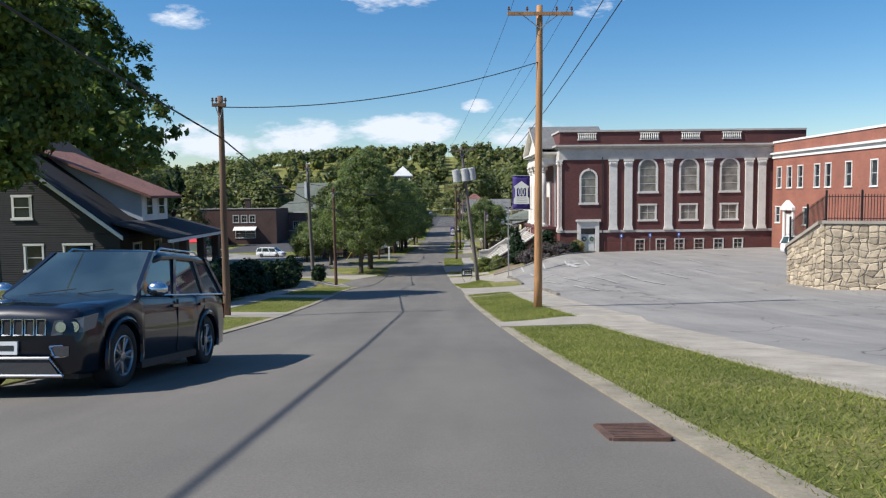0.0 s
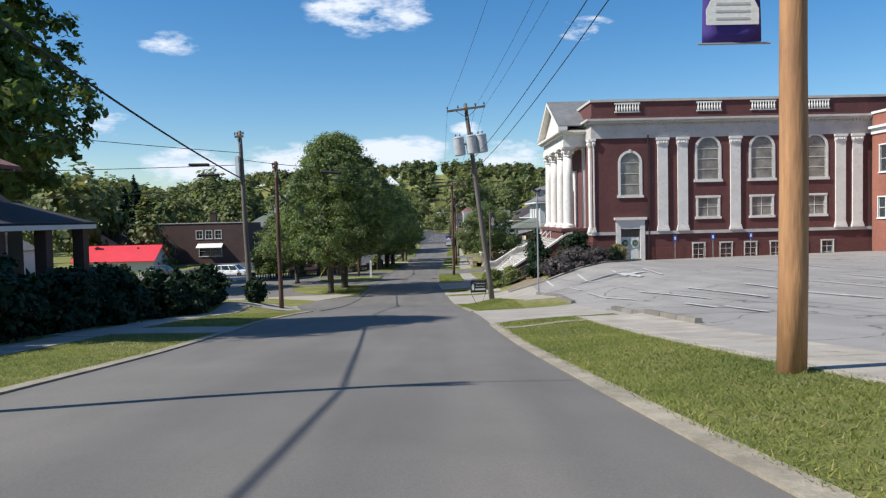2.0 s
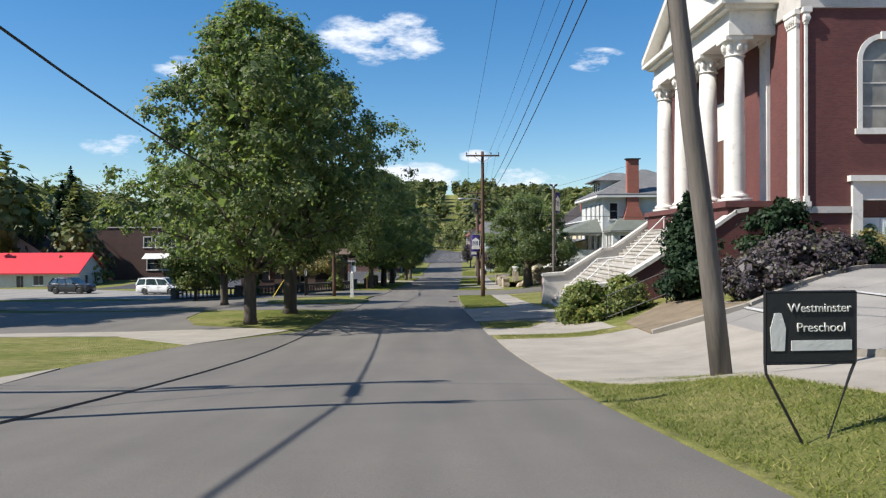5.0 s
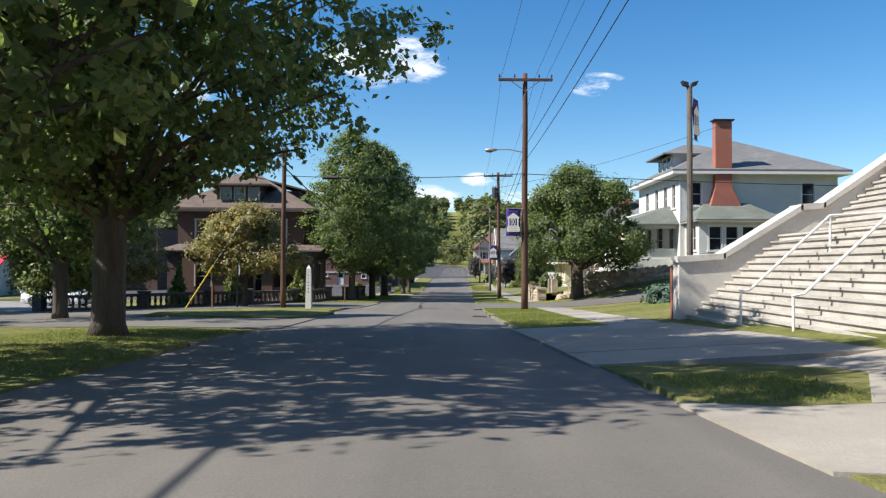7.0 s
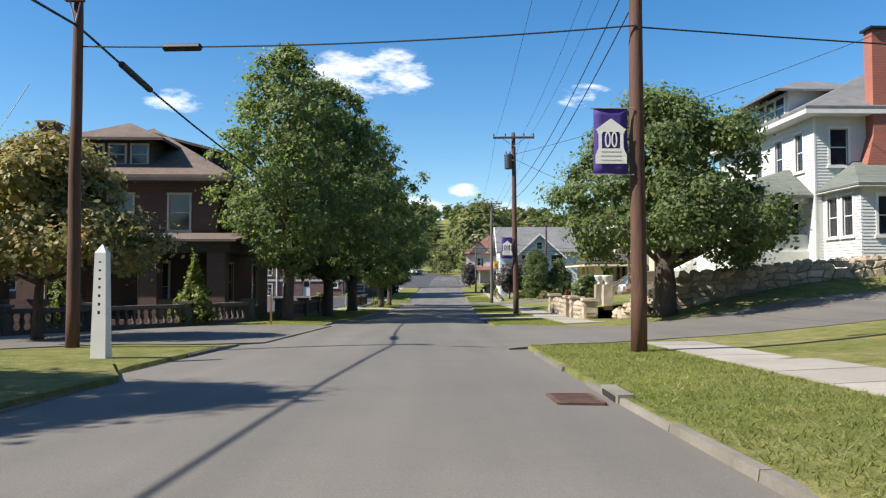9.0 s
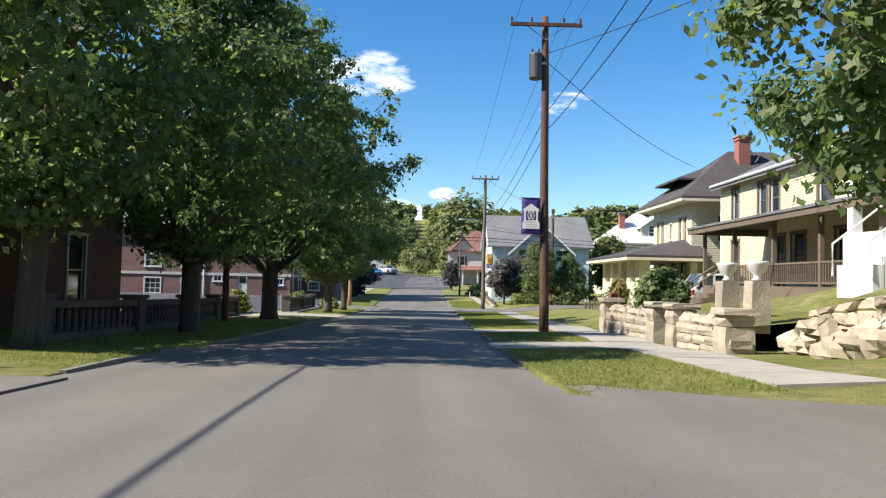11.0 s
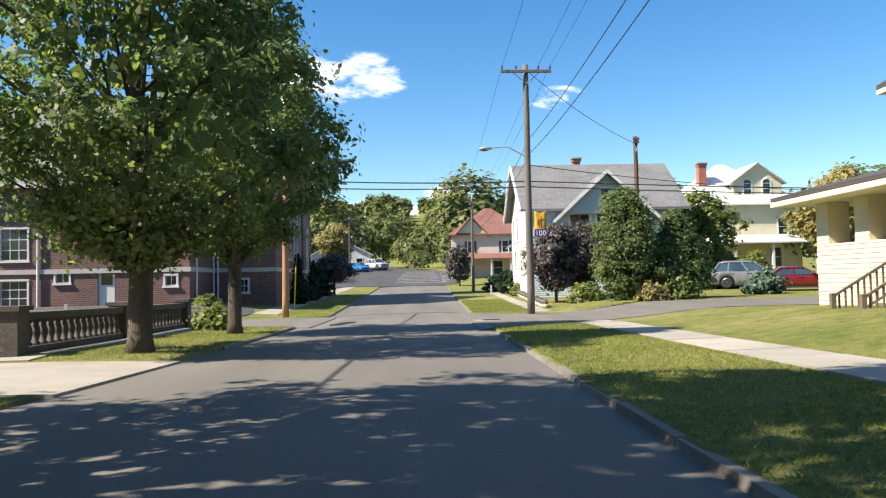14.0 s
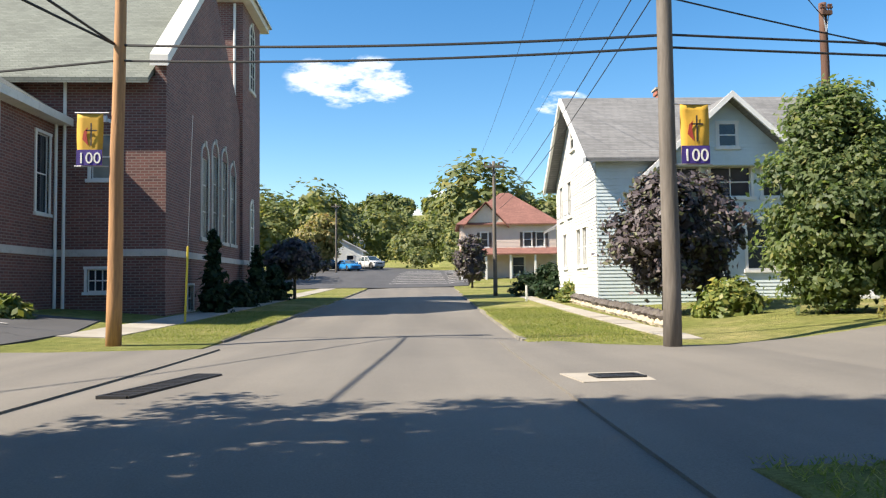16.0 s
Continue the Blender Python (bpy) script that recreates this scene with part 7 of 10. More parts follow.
part("sunroom_eave_board", Shape().box(0.0, 6.2, -3.45, 0, 2.95, 3.02), M_WHITE, wh)
# front porch on the west side
s = Shape().box(-3.6, 0.0, 0.6, 9.0, -1.1, 0.35)
pc = part("porch_floor", s, M_SIDING_W, wh)
for y in (0.9, 4.6, 8.7):
    part("porch_post", Shape().box(-3.55, -3.25, y - 0.15, y + 0.15, 0.35, 2.9), M_WHITE, wh)
part("porch_parapet", Shape().box(-3.55, -3.4, 1.05, 4.45, 0.35, 1.15).box(-3.4, 0, 0.7, 0.85, 0.35, 1.15), M_SIDING_W, wh)
s = Shape()
for poly in (((-4.1, 0.1, 2.95), (0.2, 0.1, 2.95), (0.2, 2.3, 4.4), (-0.3, 2.3, 4.4)), ((-4.1, 9.4, 2.95), (-4.1, 0.1, 2.95), (-0.3, 2.3, 4.4), (-0.3, 7.2, 4.4)), ((0.2, 9.4, 2.95), (-4.1, 9.4, 2.95), (-0.3, 7.2, 4.4), (0.2, 7.2, 4.4))):
    s.slab(poly, 0.12)
part("porch_roof", s, M_ROOF_GR, wh)
part("porch_beam", Shape().box(-3.7, -3.1, 0.5, 9.1, 2.62, 2.85).box(-3.1, 0.0, 0.5, 0.85, 2.62, 2.85), M_WHITE, wh)
for i in range(5):
    part("porch_step", Shape().box(-3.9 - i * 0.3, -3.6 - i * 0.3 + 0.02, 5.2, 6.8, -1.6, 0.1 - i * 0.2), M_WHITE, wh)
for y in (5.15, 6.85):
    part("stair_rail", Shape().tube([(-3.6, y, 1.15), (-5.2, y, -0.1), (-5.2, y, -1.0)], 0.03, 6), M_WHITE, wh)


# cream house one: gabled, with a deep porch
y1z = -7.75
h1 = thing("cream_house", 16.5, 140.6, y1z, -1.5, "cream-sided house with dark trimmed windows and deep porch", "house")
L1, LP = 21.1, 15.4
hw = [(1.6, 2.4, 3.75, 5.45), (4.8, 5.75, 3.6, 5.4), (6.1, 7.05, 3.6, 5.4), (10.6, 11.8, 3.6, 5.5), (14.0, 15.2, 3.6, 5.5), (1.6, 2.5, 0.7, 2.6), (6.6, 7.6, 0.1, 2.6), (8.3, 9.5, 0.9, 2.6), (12.0, 13.2, 0.8, 2.6)]
fs = box_walls(h1, 0, 11, 0, L1, -0.8, 6.0, {"w": hw}, M_SIDING_Y2, M_SIDING_Y2)
for h in hw:
    window(h1, fs["w"], *h, M_WOODRAIL, M_GLASS, 0.13, (0, 1), back=M_BLIND if h[2] > 3 else None)
    q = Shape()
    fs["w"].box(q, h[0] + 0.03, h[0] + 0.09, h[2] + 0.05, h[3] - 0.04, -0.1, -0.04)
    fs["w"].box(q, h[1] - 0.09, h[1] - 0.03, h[2] + 0.05, h[3] - 0.04, -0.1, -0.04)
    part("white_sash", q, M_WHITE, h1)
part("corner_board", Shape().box(-0.03, 0.14, L1 - 0.14, L1 + 0.03, -0.8, 6.0), M_WHITE, h1)
part("roof", gable_roof(Shape(), 0, 11, 0, L1, 6.0, 2.7, "y", 0.45), M_ROOF_G, h1)
part("gutter", Shape().tube([(-0.5, -0.4, 5.85), (-0.5, L1 + 0.4, 5.85)], 0.07, 6), M_WHITE, h1)
part("porch_floor", Shape().box(-3.4, 0.0, 0.5, LP - 0.6, -1.2, 0.15), M_WOODRAIL, h1)
s = Shape()
for poly in (((-4.0, 0.0, 2.95), (0.0, 0.0, 2.95 + 0.9), (0.0, LP - 2.5, 3.85), (-4.0, LP, 2.95)), ((-4.0, LP, 2.95), (0, LP - 2.5, 3.85), (0, LP, 2.95))):
    s.slab(poly[::-1], 0.1)
part("porch_roof", s, M_ROOF_G, h1)
part("porch_fascia", Shape().box(-3.95, -3.75, 0.0, LP, 2.62, 2.86).box(-3.75, 0.0, LP - 0.2, LP, 2.62, 2.86), M_WOODRAIL, h1)
for y in (0.7, 4.2, 7.7, 11.4, LP - 0.5):
    part("porch_post", Shape().box(-3.35, -3.2, y - 0.08, y + 0.08, 0.15, 2.65), M_WOODRAIL, h1)
for a, b in ((0.7, 4.2), (4.2, 7.7), (7.7, 11.4), (11.4, 12.2)):
    railing(h1, (-3.28, a, 0.15), (-3.28, b, 0.15), 0.9, 0.16, M_WOODRAIL, "porch_railing")
for y in (12.3, 13.6):
    r = Shape().tube([(-3.3, y, 1.05), (-5.6, y, -0.45)], 0.045, 6)
    part("stair_rail", r, M_WOODRAIL, h1)
for i in range(7):
    part("stair_step", Shape().box(-3.75 - i * 0.32, -3.4 - i * 0.32, 12.3, 13.6, -1.9, 0.0 - i * 0.22), M_WOODRAIL, h1)
chimney(h1, 6.5, 12.5, 0.6, 0.6, 6.5, 9.6, M_BRICK_RED)

# cream house two: hipped, wrap porch with square pillars
y2z = -9.2
h2 = thing("cream_foursquare_house", 16.4, 164.4, y2z, -1.5, "cream clapboard house with dark hip roof and pillared porch", "house")
B2, E2 = 7.5, 6.95
hs = {"w": [(0.8, 1.35, 4.3, 5.9), (1.75, 2.3, 4.3, 5.9), (3.5, 3.9, 4.6, 5.6), (5.2, 5.75, 4.2, 5.9), (6.1, 6.65, 4.2, 5.9), (1.4, 2.6, 1.4, 3.2), (3.6, 4.6, 0.6, 3.2), (5.4, 6.4, 1.4, 3.2)], "s": [(1.6, 2.5, 4.3, 5.9), (5.2, 6.1, 4.3, 5.9), (2.2, 3.2, 1.4, 3.1)]}
fs = box_walls(h2, 0, 10.5, 0, B2, -0.6, E2, hs, M_SIDING_Y, M_SIDING_Y)
for k in "ws":
    for h in hs[k]:
        window(h2, fs[k], *h, M_SIDING_Y, M_GLASS, 0.11, (0, 1), back=M_BLIND if h[2] > 4 else None)
part("roof", hip_roof(Shape(), 0, 10.5, 0, B2, E2, 3.6, 1.0, 0.14), M_ROOF_D, h2)
part("eave_board", Shape().box(-1.0, 11.5, -1.0, B2 + 1.0, E2 - 0.3, E2 - 0.15), M_SIDING_Y, h2)
part("dormer", Shape().box(0.9, 4.6, 2.3, 5.5, E2, E2 + 1.45), M_ROOF_D, h2)
f = Face((0.9, 5.5), (0.9, 2.3))
for u in (0.9, 1.85):
    q = Shape()
    f.box(q, u, u + 0.75, E2 + 0.55, E2 + 1.3, 0.004, 0.03)
    part("dormer_pane", q, M_GLASS, h2)
    q = Shape()
    for a, b, c, e in ((u - 0.07, u, E2 + 0.48, E2 + 1.37), (u + 0.75, u + 0.82, E2 + 0.48, E2 + 1.37), (u, u + 0.75, E2 + 1.3, E2 + 1.37), (u, u + 0.75, E2 + 0.48, E2 + 0.55)):
        f.box(q, a, b, c, e, 0.004, 0.06)
    part("dormer_frame", q, M_SIDING_Y, h2)
part("dormer_roof", hip_roof(Shape(), 0.4, 5.5, 2.3, 5.5, E2 + 1.45, 0.95, 0.75, 0.13), M_ROOF_D, h2)
chimney(h2, 4.2, 2.6, 0.75, 0.75, E2 + 1.2, E2 + 4.3, M_BRICK_RED)
# porch
PX0, PY0, PY1 = -3.5, -1.0, B2 + 0.4
part("porch_floor", Shape().box(PX0, 0.0, PY0, PY1, 0.45, 0.75), M_WOODRAIL, h2)
f, f2 = Face((PX0, PY1), (PX0, PY0)), Face((PX0, PY0), (0, PY0))
stair = (4.9, 6.2, -0.6, 1.7)
base = f.wall(Shape(), -0.6, 1.7, [stair], 0.3)
f2.wall(base, -0.6, 1.7, [(1.7, 2.8, -0.2, 0.9)], 0.3, 0.3)
part("porch_wall", base, M_SIDING_Y, h2)
part("siding", f2.lap(f.lap(Shape(), -0.6, 1.7, [stair]), -0.6, 1.7, [(1.7, 2.8, -0.2, 0.9)]), M_SIDING_Y, h2)
part("crawl_door", f2.box(Shape(), 1.7, 2.8, -0.2, 0.9, -0.2, -0.1), M_SIDING_Y, h2)
for u in (0.0, 2.1, 4.2, 6.25, f.len - 0.7):
    q = Shape()
    f.box(q, u, u + 0.7, 1.7, 3.15, -0.66, 0.012)
    pl_ = part("pillar", q, M_SIDING_Y, h2)
    q = Shape()
    f.lap(q, 1.7, 3.15, (), 0.14, 0.02, None, u, u + 0.7)
    part("siding", q, M_SIDING_Y, pl_)
part("pillar", f2.box(Shape(), f2.len - 0.4, f2.len, 1.7, 3.15, -0.4, 0.0), M_SIDING_Y, h2)
s = Shape()
o, zt = 1.0, 3.3
a, b, c, e = (PX0 - o, PY0 - o, zt), (0.5, PY0 - o, zt), (0.5, PY1 + o, zt), (PX0 - o, PY1 + o, zt)
p, q = (0.0, PY0 + 2.2, zt + 1.15), (0.0, PY1 - 2.2, zt + 1.15)
for poly in ((a, b, (0.5, PY0 + 2.2, zt + 1.15), p), (e, a, p, q), (c, e, q, (0.5, PY1 - 2.2, zt + 1.15))):
    s.slab(poly, 0.12)
part("porch_roof", s, M_ROOF_D, h2)
part("porch_eave_board", Shape().box(PX0 - o, 0.2, PY0 - o, PY1 + o, zt - 0.3, zt - 0.14), M_SIDING_Y, h2)
for i in range(7):
    part("stair_step", Shape().box(PX0 - 0.32 - i * 0.3, PX0 - i * 0.3 + 0.02, PY1 - 6.2, PY1 - 4.9, -0.9, 0.6 - i * 0.19), M_WOODRAIL, h2)
for y in (PY1 - 6.2, PY1 - 4.9):
    r = railing(h2, (PX0, y, 0.65), (PX0 - 2.3, y, -0.7), 0.95, 0.18, M_WOODRAIL, "stair_railing")
    part("newel", Shape().box(PX0 - 2.36, PX0 - 2.24, y - 0.06, y + 0.06, -0.9, 0.3), M_WOODRAIL, h2)

# pale gabled house on the far corner
g3 = -9.2
h3 = thing("white_gabled_house", 8.2, 198.2, g3, -2, "white house with grey gabled roof and blue-grey gable front", "house")
hs = {"w": [(1.2, 2.0, 3.6, 5.2), (3.4, 4.2, 3.6, 5.2), (2.2, 3.0, 6.6, 7.6), (5.4, 6.2, 1.2, 2.8), (6.7, 7.5, 1.2, 2.8), (2.0, 2.8, 1.2, 2.8)], "s": [(2.8, 4.1, 3.8, 5.0), (4.6, 6.2, 3.8, 5.0), (6.7, 8.2, 3.8, 5.0), (1.6, 2.7, 0.9, 2.7), (6.0, 7.1, 0.9, 2.7)]}
fs = box_walls(h3, 0, 10.2, 0, 9.4, -0.6, 5.7, hs, M_SIDING_W, M_SIDING_W, sides="wen")
fs = {"w": Face((0, 9.4), (0, 0)), "s": Face((0, 0), (10.2, 0))}
part("wall", fs["s"].wall(Shape(), -0.6, 5.7, hs["s"], 0.25), M_SIDING_B, h3)
part("siding", fs["s"].lap(Shape(), -0.6, 5.7, hs["s"]), M_SIDING_B, h3)
for k in "ws":
    for h in hs[k]:
        if h[3] < 5.7:
            window(h3, fs[k], *h, M_WHITE, M_GLASS, 0.12, (0 if h[1] - h[0] < 1.2 else 1, 1))
part("foundation", Shape().box(-0.06, 10.26, -0.06, 9.46, -1.6, -0.6), M_STONE_W, h3)
part("gable_end", Shape().extrude([(0.0, 0.0, 5.7), (0.0, 4.7, 8.9), (0.0, 9.4, 5.7)], (0.2, 0, 0)), M_SIDING_W, h3)
window(h3, fs["w"], 4.3, 5.1, 6.6, 7.6, M_WHITE, M_GLASS, 0.1, (0, 1), depth=-0.02)
part("roof", gable_roof(Shape(), 0, 10.2, 0, 9.4, 5.7, 3.3, "x", 0.5), M_ROOF_G, h3)
part("barge_board", Shape().hexa([(-0.62, -0.55, 5.12), (-0.5, -0.55, 5.12), (-0.5, 4.7, 8.72), (-0.62, 4.7, 8.72), (-0.62, -0.55, 5.36), (-0.5, -0.55, 5.36), (-0.5, 4.7, 8.98), (-0.62, 4.7, 8.98)]), M_WHITE, h3)
part("barge_board", Shape().hexa([(-0.62, 4.7, 8.72), (-0.5, 4.7, 8.72), (-0.5, 9.95, 5.12), (-0.62, 9.95, 5.12), (-0.62, 4.7, 8.98), (-0.5, 4.7, 8.98), (-0.5, 9.95, 5.36), (-0.62, 9.95, 5.36)]), M_WHITE, h3)
# cross gable to the south
GX0, GX1 = 2.1, 8.1
part("cross_gable", Shape().extrude([(GX0, -0.5, 5.0), ((GX0 + GX1) / 2, -0.5, 7.6), (GX1, -0.5, 5.0)], (0, 0.6, 0)), M_SIDING_B, h3)
fg = Face((GX0, -0.5), (GX1, -0.5))
m_ = (GX1 - GX0) / 2
part("siding", fg.lap(Shape(), 5.0, 7.5, [(m_ - 0.4, m_ + 0.4, 5.7, 6.7)], slope=lambda v: ((v - 5.0) / 2.6 * m_, 2 * m_ - (v - 5.0) / 2.6 * m_)), M_SIDING_B, h3)
window(h3, fg, m_ - 0.35, m_ + 0.35, 5.72, 6.65, M_WHITE, M_GLASS, 0.1, (0, 1), depth=-0.03)
s = Shape()
mx = (GX0 + GX1) / 2
s.slab([(GX0 - 0.5, 4.7, 4.55), (GX0 - 0.5, -1.1, 4.55), (mx, -1.1, 7.75), (mx, 4.7, 7.75)], 0.14)
s.slab([(GX1 + 0.5, -1.1, 4.55), (GX1 + 0.5, 4.7, 4.55), (mx, 4.7, 7.75), (mx, -1.1, 7.75)], 0.14)
part("gable_roof", s, M_ROOF_G, h3)
for sx in (-1, 1):
    xe = mx + sx * (mx - GX0 + 0.5)
    part("barge_board", Shape().hexa([(xe, -1.2, 4.35), (xe, -1.1, 4.35), (mx, -1.1, 7.55), (mx, -1.2, 7.55), (xe, -1.2, 4.6), (xe, -1.1, 4.6), (mx, -1.1, 7.8), (mx, -1.2, 7.8)]), M_WHITE, h3)
chimney(h3, 4.4, 5.4, 0.5, 0.5, 8.0, 9.5, M_BRICK_RED)
for i in range(8):
    part("porch_step", Shape().box(8.4, 9.8, -0.6 - i * 0.3, -0.3 - i * 0.3, -1.2, 1.3 - i * 0.24), M_WHITE, h3)
part("annex", Shape().box(0.6, 4.5, 9.4, 13.0, -0.6, 3.6), M_SIDING_W, h3)
s = Shape()
s.slab([(-0.1, 9.4, 3.4), (-0.1, 13.4, 3.4), (2.6, 13.4, 5.0), (2.6, 9.4, 5.0)][::-1], 0.12)
s.slab([(5.0, 9.4, 3.4), (5.0, 13.4, 3.4), (2.6, 13.4, 5.0), (2.6, 9.4, 5.0)], 0.12)
part("annex_roof", s, M_ROOF_G, h3)

# cream house with pale hip roof further right
h4 = thing("cream_hip_house", 24.5, 213.0, -8.6, -2, "cream house with pale metal hip roof and brick chimney", "house")
hs = {"s": [(5.6, 6.3, 7.0, 8.2), (7.2, 7.9, 7.0, 8.2), (8.2, 9.0, 3.6, 5.0), (2.4, 3.2, 3.6, 5.0), (2.4, 3.3, 0.8, 2.5), (7.4, 8.4, 0.8, 2.5)]}
fs = box_walls(h4, 0, 10.2, 0, 9.5, -0.6, 6.4, {"s": hs["s"][2:]}, M_SIDING_Y, M_SIDING_Y)
for h in hs["s"][2:]:
    window(h4, fs["s"], *h, M_WHITE, M_GLASS, 0.12, (0, 1))
part("roof", hip_roof(Shape(), 0, 10.2, 0, 9.5, 6.3, 4.2, 0.5, 0.12), M_ROOF_W, h4)
part("dormer", Shape().extrude([(4.6, 0.6, 6.4), (4.6, 0.6, 8.5), (6.75, 0.6, 9.9), (8.9, 0.6, 8.5), (8.9, 0.6, 6.4)], (0, 3.5, 0)), M_SIDING_Y, h4)
fd = Face((4.6, 0.6), (8.9, 0.6))
for u in (0.9, 2.6):
    window(h4, fd, u, u + 0.7, 7.2, 8.2, M_WHITE, M_GLASS, 0.1, (0, 1), True, depth=-0.02)
s = Shape()
s.slab([(4.2, 0.3, 8.2), (6.75, 0.3, 10.05), (6.75, 4.5, 10.05), (4.2, 4.5, 8.2)], 0.1)
s.slab([(9.3, 0.3, 8.2), (9.3, 4.5, 8.2), (6.75, 4.5, 10.05), (6.75, 0.3, 10.05)], 0.1)
part("dormer_roof", s, M_ROOF_W, h4)
part("porch_roof", Shape().slab([(-1.0, -2.6, 2.9), (10.8, -2.6, 2.9), (10.8, 0, 3.6), (-1.0, 0, 3.6)], 0.12), M_ROOF_W, h4)
for x in (-0.6, 3.4, 6.6, 10.4):
    part("porch_post", Shape().box(x - 0.1, x + 0.1, -2.4, -2.2, -0.6, 2.8), M_WHITE, h4)
chimney(h4, 2.4, 2.2, 0.7, 0.7, 6.6, 10.2, M_BRICK_RED)

# pale pink house at the end
h5 = thing("pale_pink_house", 6.4, 247.0, -8.6, -3, "pale pink house with red-brown hip roof and porch", "house")
hs = {"s": [(2.1, 2.8, 3.7, 5.2), (6.6, 7.4, 3.7, 5.2), (7.9, 8.7, 3.7, 5.2), (5.4, 6.6, 0.8, 2.6), (1.2, 2.2, 0.9, 2.6)]}
fs = box_walls(h5, 0, 10.0, 0, 9, -0.6, 6.2, hs, M_SIDING_P, M_SIDING_P)
for h in hs["s"]:
    window(h5, fs["s"], *h, M_WHITE, M_GLASS, 0.12, (0, 1))
    if h[2] > 3:
        for u in (h[0] - 0.42, h[1] + 0.14):
            q = Shape()
            fs["s"].box(q, u, u + 0.28, h[2], h[3], 0.03, 0.06)
            part("shutter", q, M_ROOF_D, h5)
part("roof", hip_roof(Shape(), 0, 10.0, 0, 9, 6.1, 3.8, 0.5, 0.12), M_ROOF_P, h5)
part("front_gable", Shape().extrude([(0.6, -0.3, 6.1), (2.6, -0.3, 8.2), (4.6, -0.3, 6.1)], (0, 3, 0)), M_SIDING_P, h5)
s = Shape()
s.slab([(0.2, -0.8, 5.8), (2.6, -0.8, 8.45), (2.6, 3.5, 8.45), (0.2, 3.5, 5.8)], 0.12)
s.slab([(5.0, -0.8, 5.8), (5.0, 3.5, 5.8), (2.6, 3.5, 8.45), (2.6, -0.8, 8.45)], 0.12)
part("gable_roof", s, M_ROOF_P, h5)
part("porch_roof", Shape().slab([(-0.3, -2.4, 2.9), (10.3, -2.4, 2.9), (10.0, 0, 3.6), (0, 0, 3.6)], 0.12), M_ROOF_P, h5)
for x in (0.0, 2.5, 5.0, 7.5, 10.0):
    part("porch_post", Shape().box(x - 0.1, x + 0.1, -2.2, -2.0, -0.6, 2.8), M_WHITE, h5)
part("porch_floor", Shape().box(-0.2, 10.2, -2.3, 0, -0.6, 0.2), M_ROOF_P, h5)

# brown brick house behind the balustrade
h6 = thing("brown_brick_house", -21.9, 137.0, -9.4, 1, "large brown brick house with dormered hip roof", "house")
hs = {"s": [(1.4, 2.4, 4.6, 6.4), (4.4, 5.6, 4.6, 6.4), (7.4, 8.4, 4.6, 6.4), (1.4, 2.6, 1.0, 3.0), (6.0, 7.4, 0.6, 3.0)], "e": [(2.0, 3.0, 4.6, 6.4), (7.0, 8.0, 4.6, 6.4), (2.0, 3.2, 1.0, 3.0), (8.0, 9.4, 0.6, 3.0)]}
fs = box_walls(h6, 0, 9.8, 0, 13, -0.8, 7.3, hs, M_BRICK_BR, None, 0.35)
for k in "se":
    for h in hs[k]:
        window(h6, fs[k], *h, M_BLIND, M_GLASS, 0.1, (0, 1))
part("roof", hip_roof(Shape(), 0, 9.8, 0, 13, 7.3, 3.4, 0.9, 0.15), M_ROOF_B, h6)
part("eave_board", Shape().box(-0.9, 10.7, -0.9, 13.9, 7.0, 7.15), M_ROOF_D, h6)
# shed dormers with dark window bands, to the south and to the east
dm = part("dormer", Shape().extrude([(2.9, 0.3, 7.35), (6.5, 0.3, 7.35), (6.5, 0.3, 9.2), (2.9, 0.3, 9.2)], (0, 4.4, 0)), M_ROOF_D, h6)
fd = Face((2.9, 0.3), (6.5, 0.3))
for k in range(3):
    window(h6, fd, 0.3 + k * 1.1, 1.1 + k * 1.1, 7.95, 8.95, M_BLIND, M_GLASS, 0.07, (0, 1), depth=-0.02)
part("dormer_roof", hip_roof(Shape(), 2.7, 6.7, 0.0, 6.0, 9.2, 1.2, 0.5, 0.14), M_ROOF_B, dm)
dm = part("dormer", Shape().box(6.2, 9.4, 4.2, 8.6, 7.3, 9.1), M_ROOF_D, h6)
part("dormer_roof", Shape().slab([(9.9, 3.7, 9.05), (9.9, 9.1, 9.05), (4.6, 9.1, 10.4), (4.6, 3.7, 10.4)], 0.14), M_ROOF_B, dm)
fd = Face((9.4, 4.2), (9.4, 8.6))
for k in range(3):
    window(h6, fd, 0.4 + k * 1.3, 1.4 + k * 1.3, 7.9, 8.9, M_BLIND, M_GLASS, 0.07, (0, 1), depth=-0.02)
chimney(h6, -0.4, 4.0, 0.8, 1.0, -0.8, 10.7, M_BRICK_BR, "tall brown brick chimney with a corbelled top")
part("porch_floor", Shape().box(0.6, 11.2, -4.2, 0.0, -0.8, 0.4), M_BRICK_BR, h6)
for x in (1.0, 4.4, 7.8, 10.8):
    part("porch_pier", Shape().box(x - 0.4, x + 0.4, -4.1, -3.3, 0.4, 3.4), M_BRICK_BR, h6)
for a, b in ((1.4, 4.0), (8.2, 10.4)):
    part("porch_parapet", Shape().box(a, b, -4.0, -3.7, 0.4, 1.3), M_BRICK_BR, h6)
part("porch_beam", Shape().box(0.4, 11.4, -4.2, -3.2, 3.4, 3.9).box(10.6, 11.4, -3.2, 6.0, 3.4, 3.9), M_ROOF_D, h6)
part("porch_roof", Shape().slab([(0.0, -4.7, 3.95), (11.8, -4.7, 3.95), (11.8, 0.0, 4.5), (0.0, 0.0, 4.5)], 0.1), M_ROOF_B, h6)
